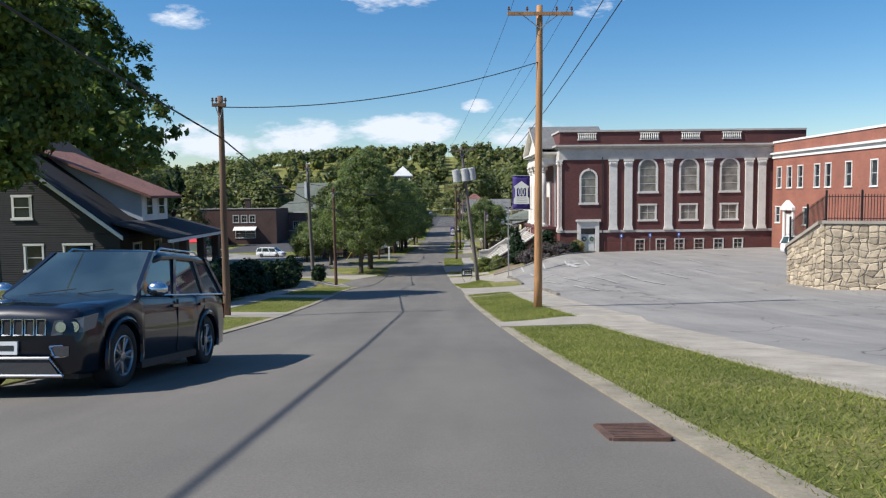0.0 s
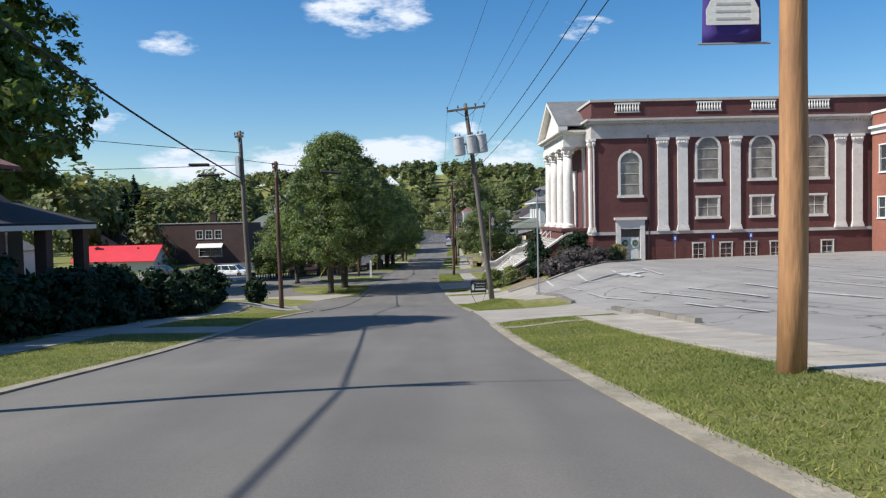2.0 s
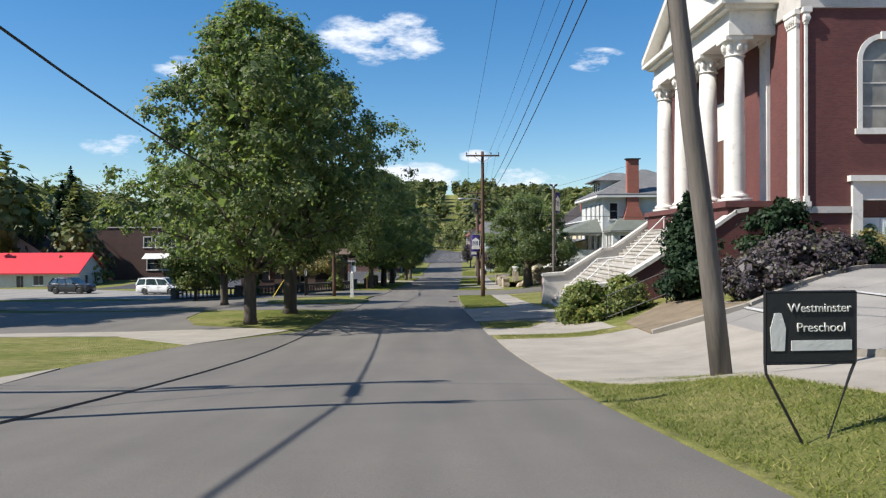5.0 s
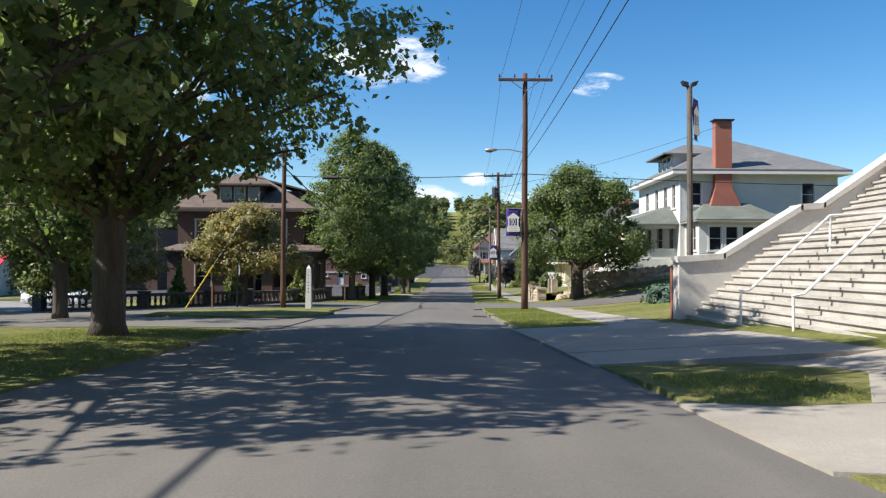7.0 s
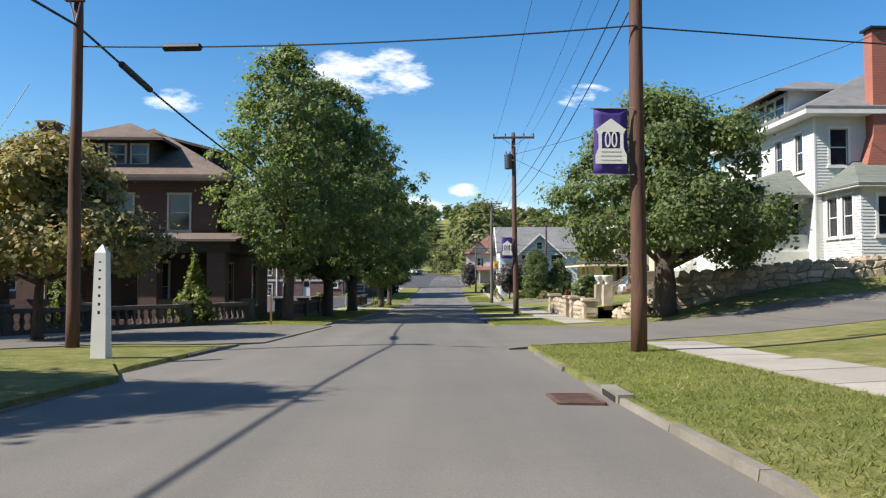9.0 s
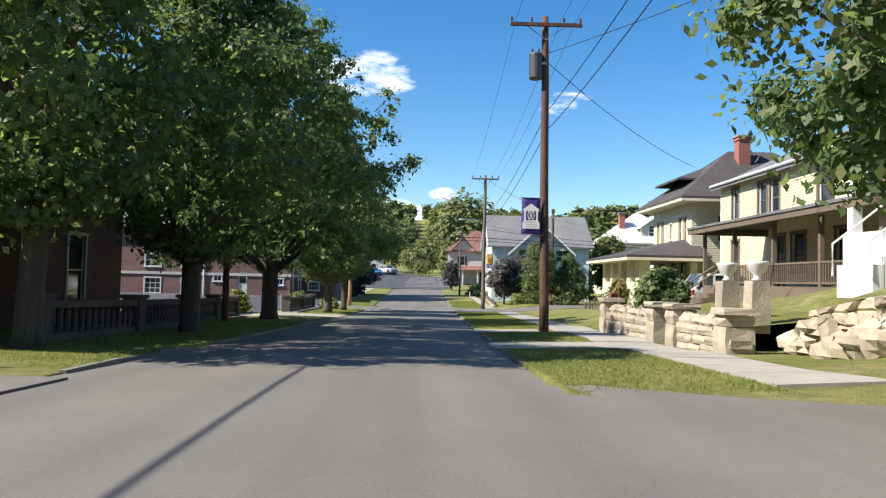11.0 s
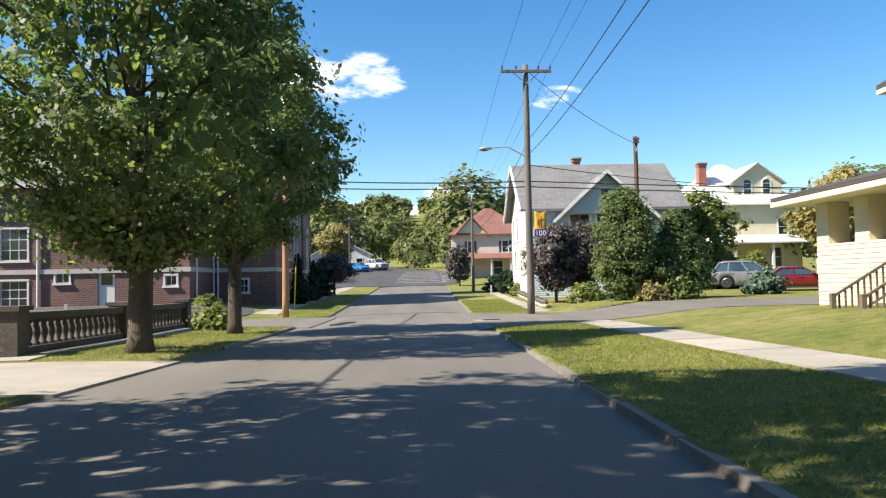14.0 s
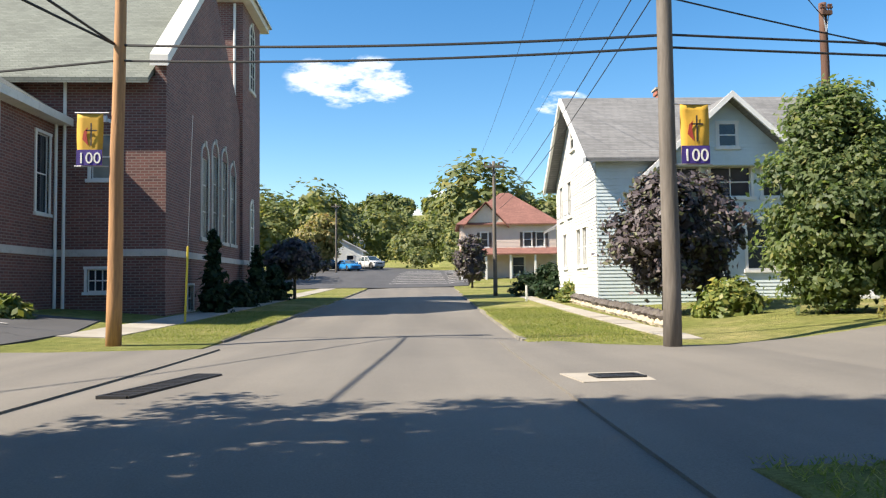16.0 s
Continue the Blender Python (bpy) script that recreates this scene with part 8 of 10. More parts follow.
part("porch_roof", Shape().slab([(9.8, 0.0, 4.5), (11.8, 0.0, 4.5), (11.8, 6.4, 4.4), (9.8, 6.4, 4.4)], 0.1), M_ROOF_B, h6)

# dark house at the start
h7 = thing("dark_house", -31.0, 47.5, -4.6, 0, "dark brown-black house with a long roof slope and white dormer windows", "house")
hs = {"s": [(1.4, 2.5, 4.6, 6.4), (5.0, 6.0, 4.6, 5.9), (2.2, 3.2, 1.4, 2.9), (5.6, 6.6, 1.4, 2.9), (8.0, 9.6, 1.4, 2.9)], "e": [(2.0, 3.1, 1.0, 2.8), (5.5, 6.6, 0.6, 2.8), (8.0, 9.0, 1.0, 2.8)]}
RX, RZ, EX, EZ7 = 1.5, 11.0, 11.4, 3.6
f = Face((0, 0), (EX, 0))
part("wall", f.wall(Shape(), -0.8, 3.6, hs["s"][2:], 0.25), M_SIDING_D, h7)
part("siding", f.lap(Shape(), -0.8, 3.6, hs["s"][2:]), M_SIDING_D, h7)
slope7 = (RZ - 3.6) / (EX - RX)
part("gable_wall", Shape().extrude([(0, 0, 3.6), (EX, 0, 3.6), (RX, 0, RZ), (0, 0, RZ - 1.2)], (0, 0.2, 0)), M_SIDING_D, h7)
part("siding", f.lap(Shape(), 3.6, RZ - 0.1, hs["s"][:2], slope=lambda v: (0.0, EX - (v - 3.6) / slope7)), M_SIDING_D, h7)
for h in hs["s"]:
    window(h7, f, *h, M_WHITE, M_GLASS, 0.12, (0, 1), depth=0.08 if h[2] < 3 else -0.03)
fe = Face((EX, 0), (EX, 10.5))
part("wall", fe.wall(Shape(), -0.8, 3.6, hs["e"], 0.25, 0.25), M_SIDING_D, h7)
for h in hs["e"]:
    window(h7, fe, *h, M_WHITE, M_GLASS, 0.12, (0, 1))
part("wall", Face((EX, 10.5), (0, 10.5)).wall(Shape(), -0.8, 3.6, [], 0.25, 0.25), M_SIDING_D, h7)
part("gable_wall", Shape().extrude([(0, 10.3, 3.6), (EX, 10.3, 3.6), (RX, 10.3, RZ), (0, 10.3, RZ - 1.2)], (0, 0.2, 0)), M_SIDING_D, h7)
xo, zo = EX + 0.4, 3.6 - 0.4 * slope7
s = Shape().slab([(xo, -0.5, zo + 0.2), (xo, 11.0, zo + 0.2), (RX, 11.0, RZ + 0.25), (RX, -0.5, RZ + 0.25)], 0.2)
s.slab([(RX, -0.5, RZ + 0.25), (RX, 11.0, RZ + 0.25), (-6, 11.0, RZ - 5.0), (-6, -0.5, RZ - 5.0)], 0.2)
part("roof", s, M_ROOF_BLACK, h7)
part("barge_board", Shape().hexa([(xo, -0.62, zo - 0.1), (xo, -0.5, zo - 0.1), (RX, -0.5, RZ - 0.05), (RX, -0.62, RZ - 0.05), (xo, -0.62, zo + 0.14), (xo, -0.5, zo + 0.14), (RX, -0.5, RZ + 0.2), (RX, -0.62, RZ + 0.2)]), M_WHITE, h7)
part("dormer", Shape().extrude([(EX - 0.2, 4.0, 4.2), (EX - 0.2, 4.0, 6.0), (3.0, 4.0, 9.3), (3.0, 4.0, 8.0)], (0, 4.6, 0)), M_SIDING_LB, h7)
fd = Face((EX - 0.2, 4.0), (EX - 0.2, 8.6))
part("dormer_front", fd.box(Shape(), 0, 4.6, 4.2, 6.0, 0.0, 0.05), M_WHITE, h7)
for u in (0.6, 2.8):
    window(h7, fd, u, u + 1.1, 4.6, 5.8, M_WHITE, M_GLASS, 0.1, (0, 1), depth=-0.09)
part("dormer_roof", Shape().slab([(EX + 0.7, 3.3, 5.9), (EX + 0.7, 9.3, 5.9), (2.4, 9.3, 9.9), (2.4, 3.3, 9.9)], 0.18), M_ROOF_P, h7)
part("porch_roof", Shape().slab([(EX + 3.2, -0.3, 3.3), (EX + 3.2, 11.0, 3.3), (EX - 0.4, 11.0, 4.3), (EX - 0.4, -0.3, 4.3)], 0.12), M_ROOF_BLACK, h7)
part("porch_fascia", Shape().box(EX + 3.05, EX + 3.25, -0.3, 11.0, 3.0, 3.2), M_WHITE, h7)
for y in (0.0, 3.4, 7.0, 10.4):
    part("porch_pier", Shape().box(EX + 2.5, EX + 3.0, y - 0.28, y + 0.28, -0.8, 3.0), M_BRICK_BR, h7)
part("porch_floor", Shape().box(EX, EX + 3.0, -0.2, 10.8, -1.2, 0.2), M_BRICK_BR, h7)
chimney(h7, 4.0, 3.0, 0.8, 0.7, 8.0, 11.4, M_BRICK_BR)

# low white building with a red roof
rb = thing("red_roofed_building", -66.0, 161.0, -10.9, 0, "low white building with a bright red metal roof", "building")
hs = {"s": [(2.0, 3.6, 0.9, 2.2), (6.0, 7.0, 0.0, 2.2), (8.4, 9.8, 0.9, 2.2)], "e": [(2.2, 3.2, 1.0, 2.2), (5.2, 6.0, 1.0, 2.0)]}
fs = box_walls(rb, 0, 14.5, 0, 8, -0.5, 2.9, hs, M_SIDING_W)
for k in "se":
    for h in hs[k]:
        window(rb, fs[k], *h, M_WHITE, M_GLASS, 0.1, (1, 0))
part("roof", gable_roof(Shape(), 0, 14.5, 0, 8, 2.9, 2.5, "x", 0.5), M_ROOF_RED, rb)
for x in (0.0, 14.3):
    part("gable_end", Shape().extrude([(x, 0, 2.9), (x, 8, 2.9), (x, 4, 5.3)], (0.2, 0, 0)), M_SIDING_W, rb)

# brick block behind
bb = thing("brick_block", -62.0, 176.0, -11.0, 0, "two-storey brown brick block with a flat roof", "building")
hs = {"s": [(14.0 + i * 1.9, 15.2 + i * 1.9, 6.2, 7.8) for i in range(3)] + [(14.5, 19.0, 2.6, 4.6)]}
fs = box_walls(bb, 0, 24, 0, 14, -0.5, 9.3, hs, M_BRICK_BR, None, 0.35)
for h in hs["s"]:
    window(bb, fs["s"], *h, M_WHITE, M_GLASS, 0.12, (1, 1))
part("awning", Shape().slab([(14.2, -1.6, 4.4), (19.4, -1.6, 4.4), (19.4, 0, 5.2), (14.2, 0, 5.2)], 0.08), M_WHITE, bb)
part("coping", Shape().box(-0.1, 24.1, -0.1, 0.3, 9.3, 9.5), M_STONE_TRIM, bb)
part("roof_deck", Shape().box(0.3, 23.7, 0.3, 13.7, 8.6, 8.8), M_ROOF_D, bb)
chimney(bb, 16.5, 4.0, 1.2, 1.0, 8.8, 11.6, M_BRICK_BR)
for x, y, w, m, r, lab in ((-80, 150, 9, M_SIDING_W, M_ROOF_G, "white house with a grey gabled roof, far off"), (-70, 172, 8, M_SIDING_W, M_ROOF_D, "white house with a dark gabled roof, far off"), (-15.5, 277, 10, M_SIDING_W, M_ROOF_W, "low white building by the far lot")):
    z = land(x, y)
    o = thing("distant_house", x, y, z, 0, lab, "house")
    hh = 3.0 if "low" in lab else 5.0
    hs = {"s": [(1.2, 2.2, 0.9, 2.2), (w - 2.4, w - 1.4, 0.9, 2.2)]}
    fs = box_walls(o, 0, w, 0, 8, -0.5, hh, hs, m)
    for h in hs["s"]:
        window(o, fs["s"], *h, M_WHITE, M_GLASS, 0.1, (0, 1))
    part("gable_end", Shape().extrude([(0, 0, hh), (w, 0, hh), (w / 2, 0, hh + 2.6)], (0, 0.2, 0)), m, o)
    part("roof", gable_roof(Shape(), 0, w, 0, 8, hh, 2.6, "y", 0.4), r, o)
o = thing("hilltop_house", -26, 450, land(-26, 450) + 1.0, 0, "large house with a grey roof above the trees", "house")
fs = box_walls(o, 0, 11, 0, 9, -14, 6, {"s": [(2, 3.2, 3.5, 5.2), (5, 6.2, 3.5, 5.2), (8, 9.2, 3.5, 5.2)]}, M_SIDING_LB)
for h in ((2, 3.2, 3.5, 5.2), (5, 6.2, 3.5, 5.2), (8, 9.2, 3.5, 5.2)):
    window(o, fs["s"], *h, M_WHITE, M_GLASS, 0.15, (0, 1))
part("roof", hip_roof(Shape(), 0, 11, 0, 9, 6, 3.2, 0.8, 0.15), M_ROOF_G, o)

# the brick church with its tower
mc = thing("brick_church", -7.9, 195.8, -9.6, 0, "dark red brick church with pointed windows and square tower", "church")
ML, MW = 16.3, 12.0
eh = [(4.6, 5.6, 2.9, 6.3), (6.3, 7.3, 2.9, 6.7), (8.0, 9.0, 2.9, 6.7), (9.7, 10.7, 2.9, 6.3), (2.6, 3.4, -0.1, 0.9), (5.2, 6.0, -0.1, 0.9), (8.6, 9.4, -0.1, 0.9)]
sh_ = [(9.4, 10.3, 4.7, 6.3), (9.3, 10.3, 0.7, 1.5)]
fe, fs_ = Face((0, 0), (0, ML)), Face((-MW, 0), (0, 0))
part("wall", fe.wall(Shape(), -1.0, 9.2, eh, 0.4), M_BRICK_MC, mc)
part("wall", fs_.wall(Shape(), -1.0, 8.4, sh_, 0.4, 0.0, MW - 0.4), M_BRICK_MC, mc)
part("wall", Face((-MW, ML), (-MW, 0)).wall(Shape(), -1.0, 8.4, [], 0.4, 0.0, ML - 0.4), M_BRICK_MC, mc)
for h in eh[:4]:
    window(mc, fe, *h, M_STONE_TRIM, M_GLASS_G, 0.14, (1, 2), True)
for h in eh[4:]:
    window(mc, fe, *h, M_WHITE, M_GLASS, 0.08, (1, 1))
for h in sh_[:1]:
    window(mc, fs_, *h, M_WHITE, M_GLASS_G, 0.12, (0, 1), True)
for h in sh_[1:]:
    window(mc, fs_, *h, M_WHITE, M_GLASS, 0.1, (3, 1))
part("belt", fe.box(fs_.box(Shape(), 0, MW + 0.08, 1.95, 2.2, 0.0, 0.08), 0, ML, 1.95, 2.2, 0.0, 0.08), M_STONE_TRIM, mc)
part("east_gable", Shape().extrude([(0, 0.0, 9.2), (0, ML / 2 - 2, 14.6), (0, ML - 4, 9.2)], (-0.4, 0, 0)), M_BRICK_MC, mc)
part("gable_coping", Shape().hexa([(-0.5, -0.3, 8.7), (0.14, -0.3, 8.7), (0.14, 6.5, 14.7), (-0.5, 6.5, 14.7), (-0.5, -0.3, 9.1), (0.14, -0.3, 9.1), (0.14, 6.5, 15.1), (-0.5, 6.5, 15.1)]), M_TRIM, mc)
part("roof", Shape().slab([(-30, -0.6, 8.2), (-0.45, -0.6, 8.2), (-0.45, 6.5, 14.2), (-30, 6.5, 14.2)], 0.2).slab([(-0.45, 13.6, 8.2), (-30, 13.6, 8.2), (-30, 6.5, 14.2), (-0.45, 6.5, 14.2)], 0.2), M_ROOF_GR, mc)
part("tower", Shape().box(-4.3, 0.15, 11.8, 16.3, -1.0, 15.6), M_BRICK_MC, mc)
part("tower_cornice", Shape().box(-4.75, 0.6, 11.35, 16.75, 15.6, 16.0), M_TRIM, mc)
part("tower_roof", hip_roof(Shape(), -4.4, 0.25, 11.7, 16.4, 16.02, 2.7, 0.5, 0.12), M_ROOF_W, mc)
part("downpipe", Shape().tube([(-0.25, 11.72, 9.0), (-0.25, 11.72, 15.5)], 0.07, 8), M_WHITE, mc)
ft = Face((0.15, 11.8), (0.15, 16.3))
window(mc, ft, 1.9, 2.6, 2.0, 5.0, M_TRIM, M_GLASS_G, 0.12, (0, 2), True, depth=-0.02)
window(mc, ft, 1.7, 2.8, 11.5, 14.5, M_TRIM, M_DARK, 0.14, (1, 3), True, depth=-0.02)
part("belt", Shape().box(-4.38, 0.23, 11.72, 16.38, 1.95, 2.2), M_STONE_TRIM, mc)
part("downpipe", Shape().tube([(-3.5, -0.1, -0.5), (-3.5, -0.1, 8.2)], 0.06, 8), M_WHITE, mc)
# side wing towards the street
WX0, WX1, WY0, WE = -34.0, -3.8, -5.1, 6.8
fwg, fwe = Face((WX0, WY0), (WX1, WY0)), Face((WX1, WY0), (WX1, 0.0))
wgh = [(28.9, 29.5, 1.2, 1.75), (23.1, 23.8, 1.45, 2.0), (20.2, 21.6, 0.2, 1.6), (20.2, 21.6, 2.7, 4.4), (16.8, 18.2, 0.2, 1.6), (16.8, 18.2, 2.7, 4.4), (11.0, 12.4, 0.2, 1.6), (11.0, 12.4, 2.7, 4.4), (5.0, 6.4, 2.7, 4.4), (25.3, 26.2, 0.2, 2.35)]
weh = [(3.6, 4.5, 3.4, 6.1)]
part("wing_wall", fwg.wall(Shape(), -1.0, WE, wgh, 0.35), M_BRICK_MC, mc)
part("wing_wall", fwe.wall(Shape(), -1.0, WE, weh, 0.35, 0.35), M_BRICK_MC, mc)
for h in wgh[:-1]:
    window(mc, fwg, *h, M_WHITE, M_GLASS, 0.1, (2, 2) if h[1] - h[0] > 1 else (1, 0))
for h in weh:
    window(mc, fwe, *h, M_WHITE, M_GLASS, 0.1, (0, 1))
dr = part("side_door", fwg.box(Shape(), 25.3, 26.2, 0.2, 2.35, -0.2, -0.12), M_DOOR, mc, "pale blue-grey half-glazed side door")
part("pane", fwg.box(Shape(), 25.45, 26.05, 1.3, 2.2, -0.12, -0.11), M_GLASS, dr)
part("door_step", fwg.box(Shape(), 25.1, 26.4, -0.6, 0.18, 0.0, 0.8), M_CONC, mc)
part("downpipe", Shape().tube([(-11.8, WY0 - 0.1, -0.5), (-11.8, WY0 - 0.1, 6.6)], 0.07, 8), M_WHITE, mc)
part("belt", fwe.box(fwg.box(Shape(), 0, WX1 - WX0 + 0.08, 1.95, 2.2, 0.0, 0.08), 0, 5.1, 1.95, 2.2, 0.0, 0.08), M_STONE_TRIM, mc)
part("wing_roof", hip_roof(Shape(), WX0, WX1, WY0, 2.0, WE, 2.6, 0.5, 0.15), M_ROOF_GR, mc)
part("wing_fascia", Shape().box(WX1 + 0.5, WX1 + 0.56, WY0 - 0.5, 0.0, WE - 0.22, WE + 0.05).box(WX0, WX1 + 0.5, WY0 - 0.56, WY0 - 0.5, WE - 0.22, WE + 0.05), M_TRIM, mc)
part("wing_soffit", Shape().box(WX1, WX1 + 0.5, WY0 - 0.5, 0.0, WE - 0.2, WE - 0.16), M_TRIM, mc)
for q in (-0.25, -4.0):
    part("downpipe", Shape().tube([(WX1 + 0.08, q, -0.5), (WX1 + 0.08, q, WE - 0.2)], 0.06, 8), M_WHITE, mc)


# ---- vehicles ----
def lerp_table(rows, y):
    for a, b in zip(rows, rows[1:]):
        if y <= b[0]:
            k = (y - a[0]) / (b[0] - a[0])
            return [p + (q - p) * k for p, q in zip(a[1:], b[1:])]
    return list(rows[-1][1:])


CARS = {
    # length, width, height, wheelbase, wheel radius, front overhang; tops: y, height, half width; glass: base front, roof front, roof rear, base rear
    "suv": (4.82, 1.94, 1.85, 2.92, 0.4, 0.9, [(-2.41, 0.9, 0.8), (-2.33, 1.02, 0.86), (-2.0, 1.07, 0.93), (-1.5, 1.13, 0.965), (-0.95, 1.19, 0.97), (1.9, 1.18, 0.97), (2.3, 1.14, 0.92), (2.41, 1.0, 0.88)], (-1.12, -0.2, 1.8, 2.26), 1.15),
    "sedan": (4.7, 1.82, 1.45, 2.75, 0.33, 0.9, [(-2.35, 0.62, 0.72), (-2.27, 0.72, 0.8), (-1.9, 0.8, 0.87), (-1.3, 0.88, 0.91), (-0.9, 0.94, 0.91), (1.4, 0.96, 0.91), (2.1, 0.98, 0.87), (2.3, 0.95, 0.84), (2.35, 0.8, 0.8)], (-0.95, -0.15, 1.0, 1.7), 0.92),
    "van": (5.1, 1.98, 1.8, 3.05, 0.35, 0.95, [(-2.55, 0.75, 0.78), (-2.45, 0.88, 0.86), (-2.0, 1.0, 0.95), (-1.5, 1.08, 0.98), (2.3, 1.06, 0.98), (2.5, 1.02, 0.95), (2.55, 0.9, 0.92)], (-1.65, -0.75, 2.25, 2.5), 1.04),
}


def wheel(parent, x, y, r, out, w=0.24, spokes=5):
    """A wheel on the car's side: the tyre, its rim and the spokes."""
    s = out
    ty = Shape().lathe([(r * 0.62, -w / 2), (r * 0.93, -w / 2), (r, -w / 2 + 0.03), (r, w / 2 - 0.03), (r * 0.93, w / 2), (r * 0.62, w / 2), (r * 0.6, w / 2 - 0.03), (r * 0.6, -w / 2 + 0.03)], 28, (x - s * w / 2, y, r), "x")
    wh_ = part("wheel", ty, M_RUBBER, parent, smooth=True)
    rim = Shape().lathe([(r * 0.61, -0.09), (r * 0.66, 0.0), (r * 0.62, 0.008), (r * 0.58, -0.012), (r * 0.56, -0.09)] if s > 0 else [(r * 0.56, 0.09), (r * 0.58, 0.012), (r * 0.62, -0.008), (r * 0.66, 0.0), (r * 0.61, 0.09)], 28, (x, y, r), "x")
    for k in range(spokes):
        for d in (-0.13, 0.13):
            a = 2 * math.pi * k / spokes + d
            b = 2 * math.pi * k / spokes + d * 1.5
            rim.tube([(x - s * 0.03, y + math.cos(a) * r * 0.12, r + math.sin(a) * r * 0.12), (x - s * 0.02, y + math.cos(b) * r * 0.6, r + math.sin(b) * r * 0.6)], 0.022, 5)
    rim.lathe([(r * 0.17, -0.03), (r * 0.16, 0.0), (r * 0.08, 0.006)] if s > 0 else [(r * 0.08, -0.006), (r * 0.16, 0.0), (r * 0.17, 0.03)], 12, (x - s * 0.005, y, r), "x")
    part("rim", rim, M_ALLOY, wh_)
    part("brake_disc", Shape().lathe([(r * 0.55, -0.01), (r * 0.55, 0.01)], 20, (x - s * 0.12, y, r), "x"), M_PLASTIC, wh_)


def car(kind, x, y, z, rz, paint, label, rx=0.0, name="car", fine=False):
    L, W, H, wb, r, front, tops, glass, belt = CARS[kind]
    ob = thing(name, x, y, z, rz, label, "car")
    ob.matrix_basis = pose(x, y, z, rx, 0, rz)
    ya = -L / 2 + front
    axles = (ya, ya + wb)
    z0 = r * 0.62
    # body: rings from nose to tail, with the wheel openings cut by the rising sill
    ys = sorted({round(v, 3) for v in [t[0] for t in tops] + list(np.linspace(-L / 2, L / 2, 33)) + [a + d * r * 1.2 for a in axles for d in (-1, -0.97, -0.9, -0.75, -0.5, -0.25, 0, 0.25, 0.5, 0.75, 0.9, 0.97, 1)]})
    s = Shape()
    n = 14
    for q in ys:
        zt, hw = lerp_table([tuple(t) for t in tops], q) if q > tops[0][0] else tops[0][1:]
        zb = z0 + 0.12 * max(0, abs(q) - L / 2 + 0.25)
        for a in axles:
            d = abs(q - a)
            if d < r * 1.2:
                zb = max(zb, r + math.sqrt((r * 1.2) ** 2 - d * d) * 0.98)
        hgt = zt - zb
        half = [(0.0, 0.0), (0.9, 0.0), (0.985, 0.06), (1.0, 0.45), (0.985, 0.72), (0.955, 0.9), (0.88, 0.985), (0.45, 1.02)]
        prof = [(hw * u, zb + hgt * v) for u, v in half] + [(0.0, zt + 0.03)] + [(-hw * u, zb + hgt * v) for u, v in reversed(half[1:])]
        s.v.extend((px, q, pz) for px, pz in prof)
        n = len(prof)
    for i in range(len(ys) - 1):
        for k in range(n):
            a, b = i * n + k, i * n + (k + 1) % n
            s.f.append((a, a + n, b + n, b))
    s.f.append(tuple(range(n)))
    s.f.append(tuple(range(len(s.v) - 1, len(s.v) - n - 1, -1)))
    body = part("body", s, paint, ob, smooth=True)
    part("underbody", Shape().box(-W * 0.38, W * 0.38, -L / 2 + 0.2, L / 2 - 0.25, z0 * 0.8, r * 1.6), M_PLASTIC, ob)
    # cabin
    g0, g1, g2, g3 = glass
    bw, tw = W / 2 * 0.93, W / 2 * 0.74
    cb, ct = [], []
    B = lambda sx, q: (sx * bw, q, belt)
    T = lambda sx, q: (sx * tw, q, H - 0.09)
    mids = [0.36, 0.72] if kind != "sedan" else [0.5]
    for sx in (-1, 1):
        for q0, q1, w in [(g0, g1, 0.038), (g3, g2, 0.06)] + [(g0 + (g3 - g0) * m, g1 + (g2 - g1) * m, 0.05) for m in mids]:
            part("pillar", Shape().hexa([(sx * bw - w, q0 - w, belt - 0.03), (sx * bw + w * 0.6, q0 - w, belt - 0.03), (sx * bw + w * 0.6, q0 + w, belt - 0.03), (sx * bw - w, q0 + w, belt - 0.03),
                       (sx * tw - w, q1 - w, H - 0.07), (sx * tw + w * 0.6, q1 - w, H - 0.07), (sx * tw + w * 0.6, q1 + w, H - 0.07), (sx * tw - w, q1 + w, H - 0.07)]), paint, body)
        ms = [0.0] + mids + [1.0]
        for m0, m1 in zip(ms, ms[1:]):
            quad = [(sx * bw, g0 + (g3 - g0) * m0, belt), (sx * bw, g0 + (g3 - g0) * m1, belt), (sx * tw, g1 + (g2 - g1) * m1, H - 0.09), (sx * tw, g1 + (g2 - g1) * m0, H - 0.09)]
            part("side_window", Shape().extrude(quad, (-sx * 0.02, 0, 0)), M_SCREEN, body)
        part("mirror", Shape().blob((sx * (W / 2 + 0.1), g0 + 0.28, belt + 0.09), (0.15, 0.09, 0.105), 3, 0.02, 7, 12), M_CHROME if fine else paint, body, smooth=True)
        part("window_trim", Shape().tube([(sx * (bw + 0.03), g0 + 0.1, belt + 0.005), (sx * (bw + 0.03), g3 - 0.1, belt + 0.005)], 0.012, 5), M_CHROME, body)
        for k, m in enumerate([0.3, 0.62][: 2]):
            q = g0 + (g3 - g0) * m
            part("door_handle", Shape().box(sx * (W / 2 - 0.02), sx * (W / 2 + 0.025), q, q + 0.2, belt - 0.17, belt - 0.13), paint, body)
            part("door_seam", Shape().box(sx * (W / 2 - 0.03), sx * (W / 2 + 0.002), q - 0.06 + 0.3, q - 0.05 + 0.3, z0 + 0.08, belt - 0.06), M_PLASTIC, body)
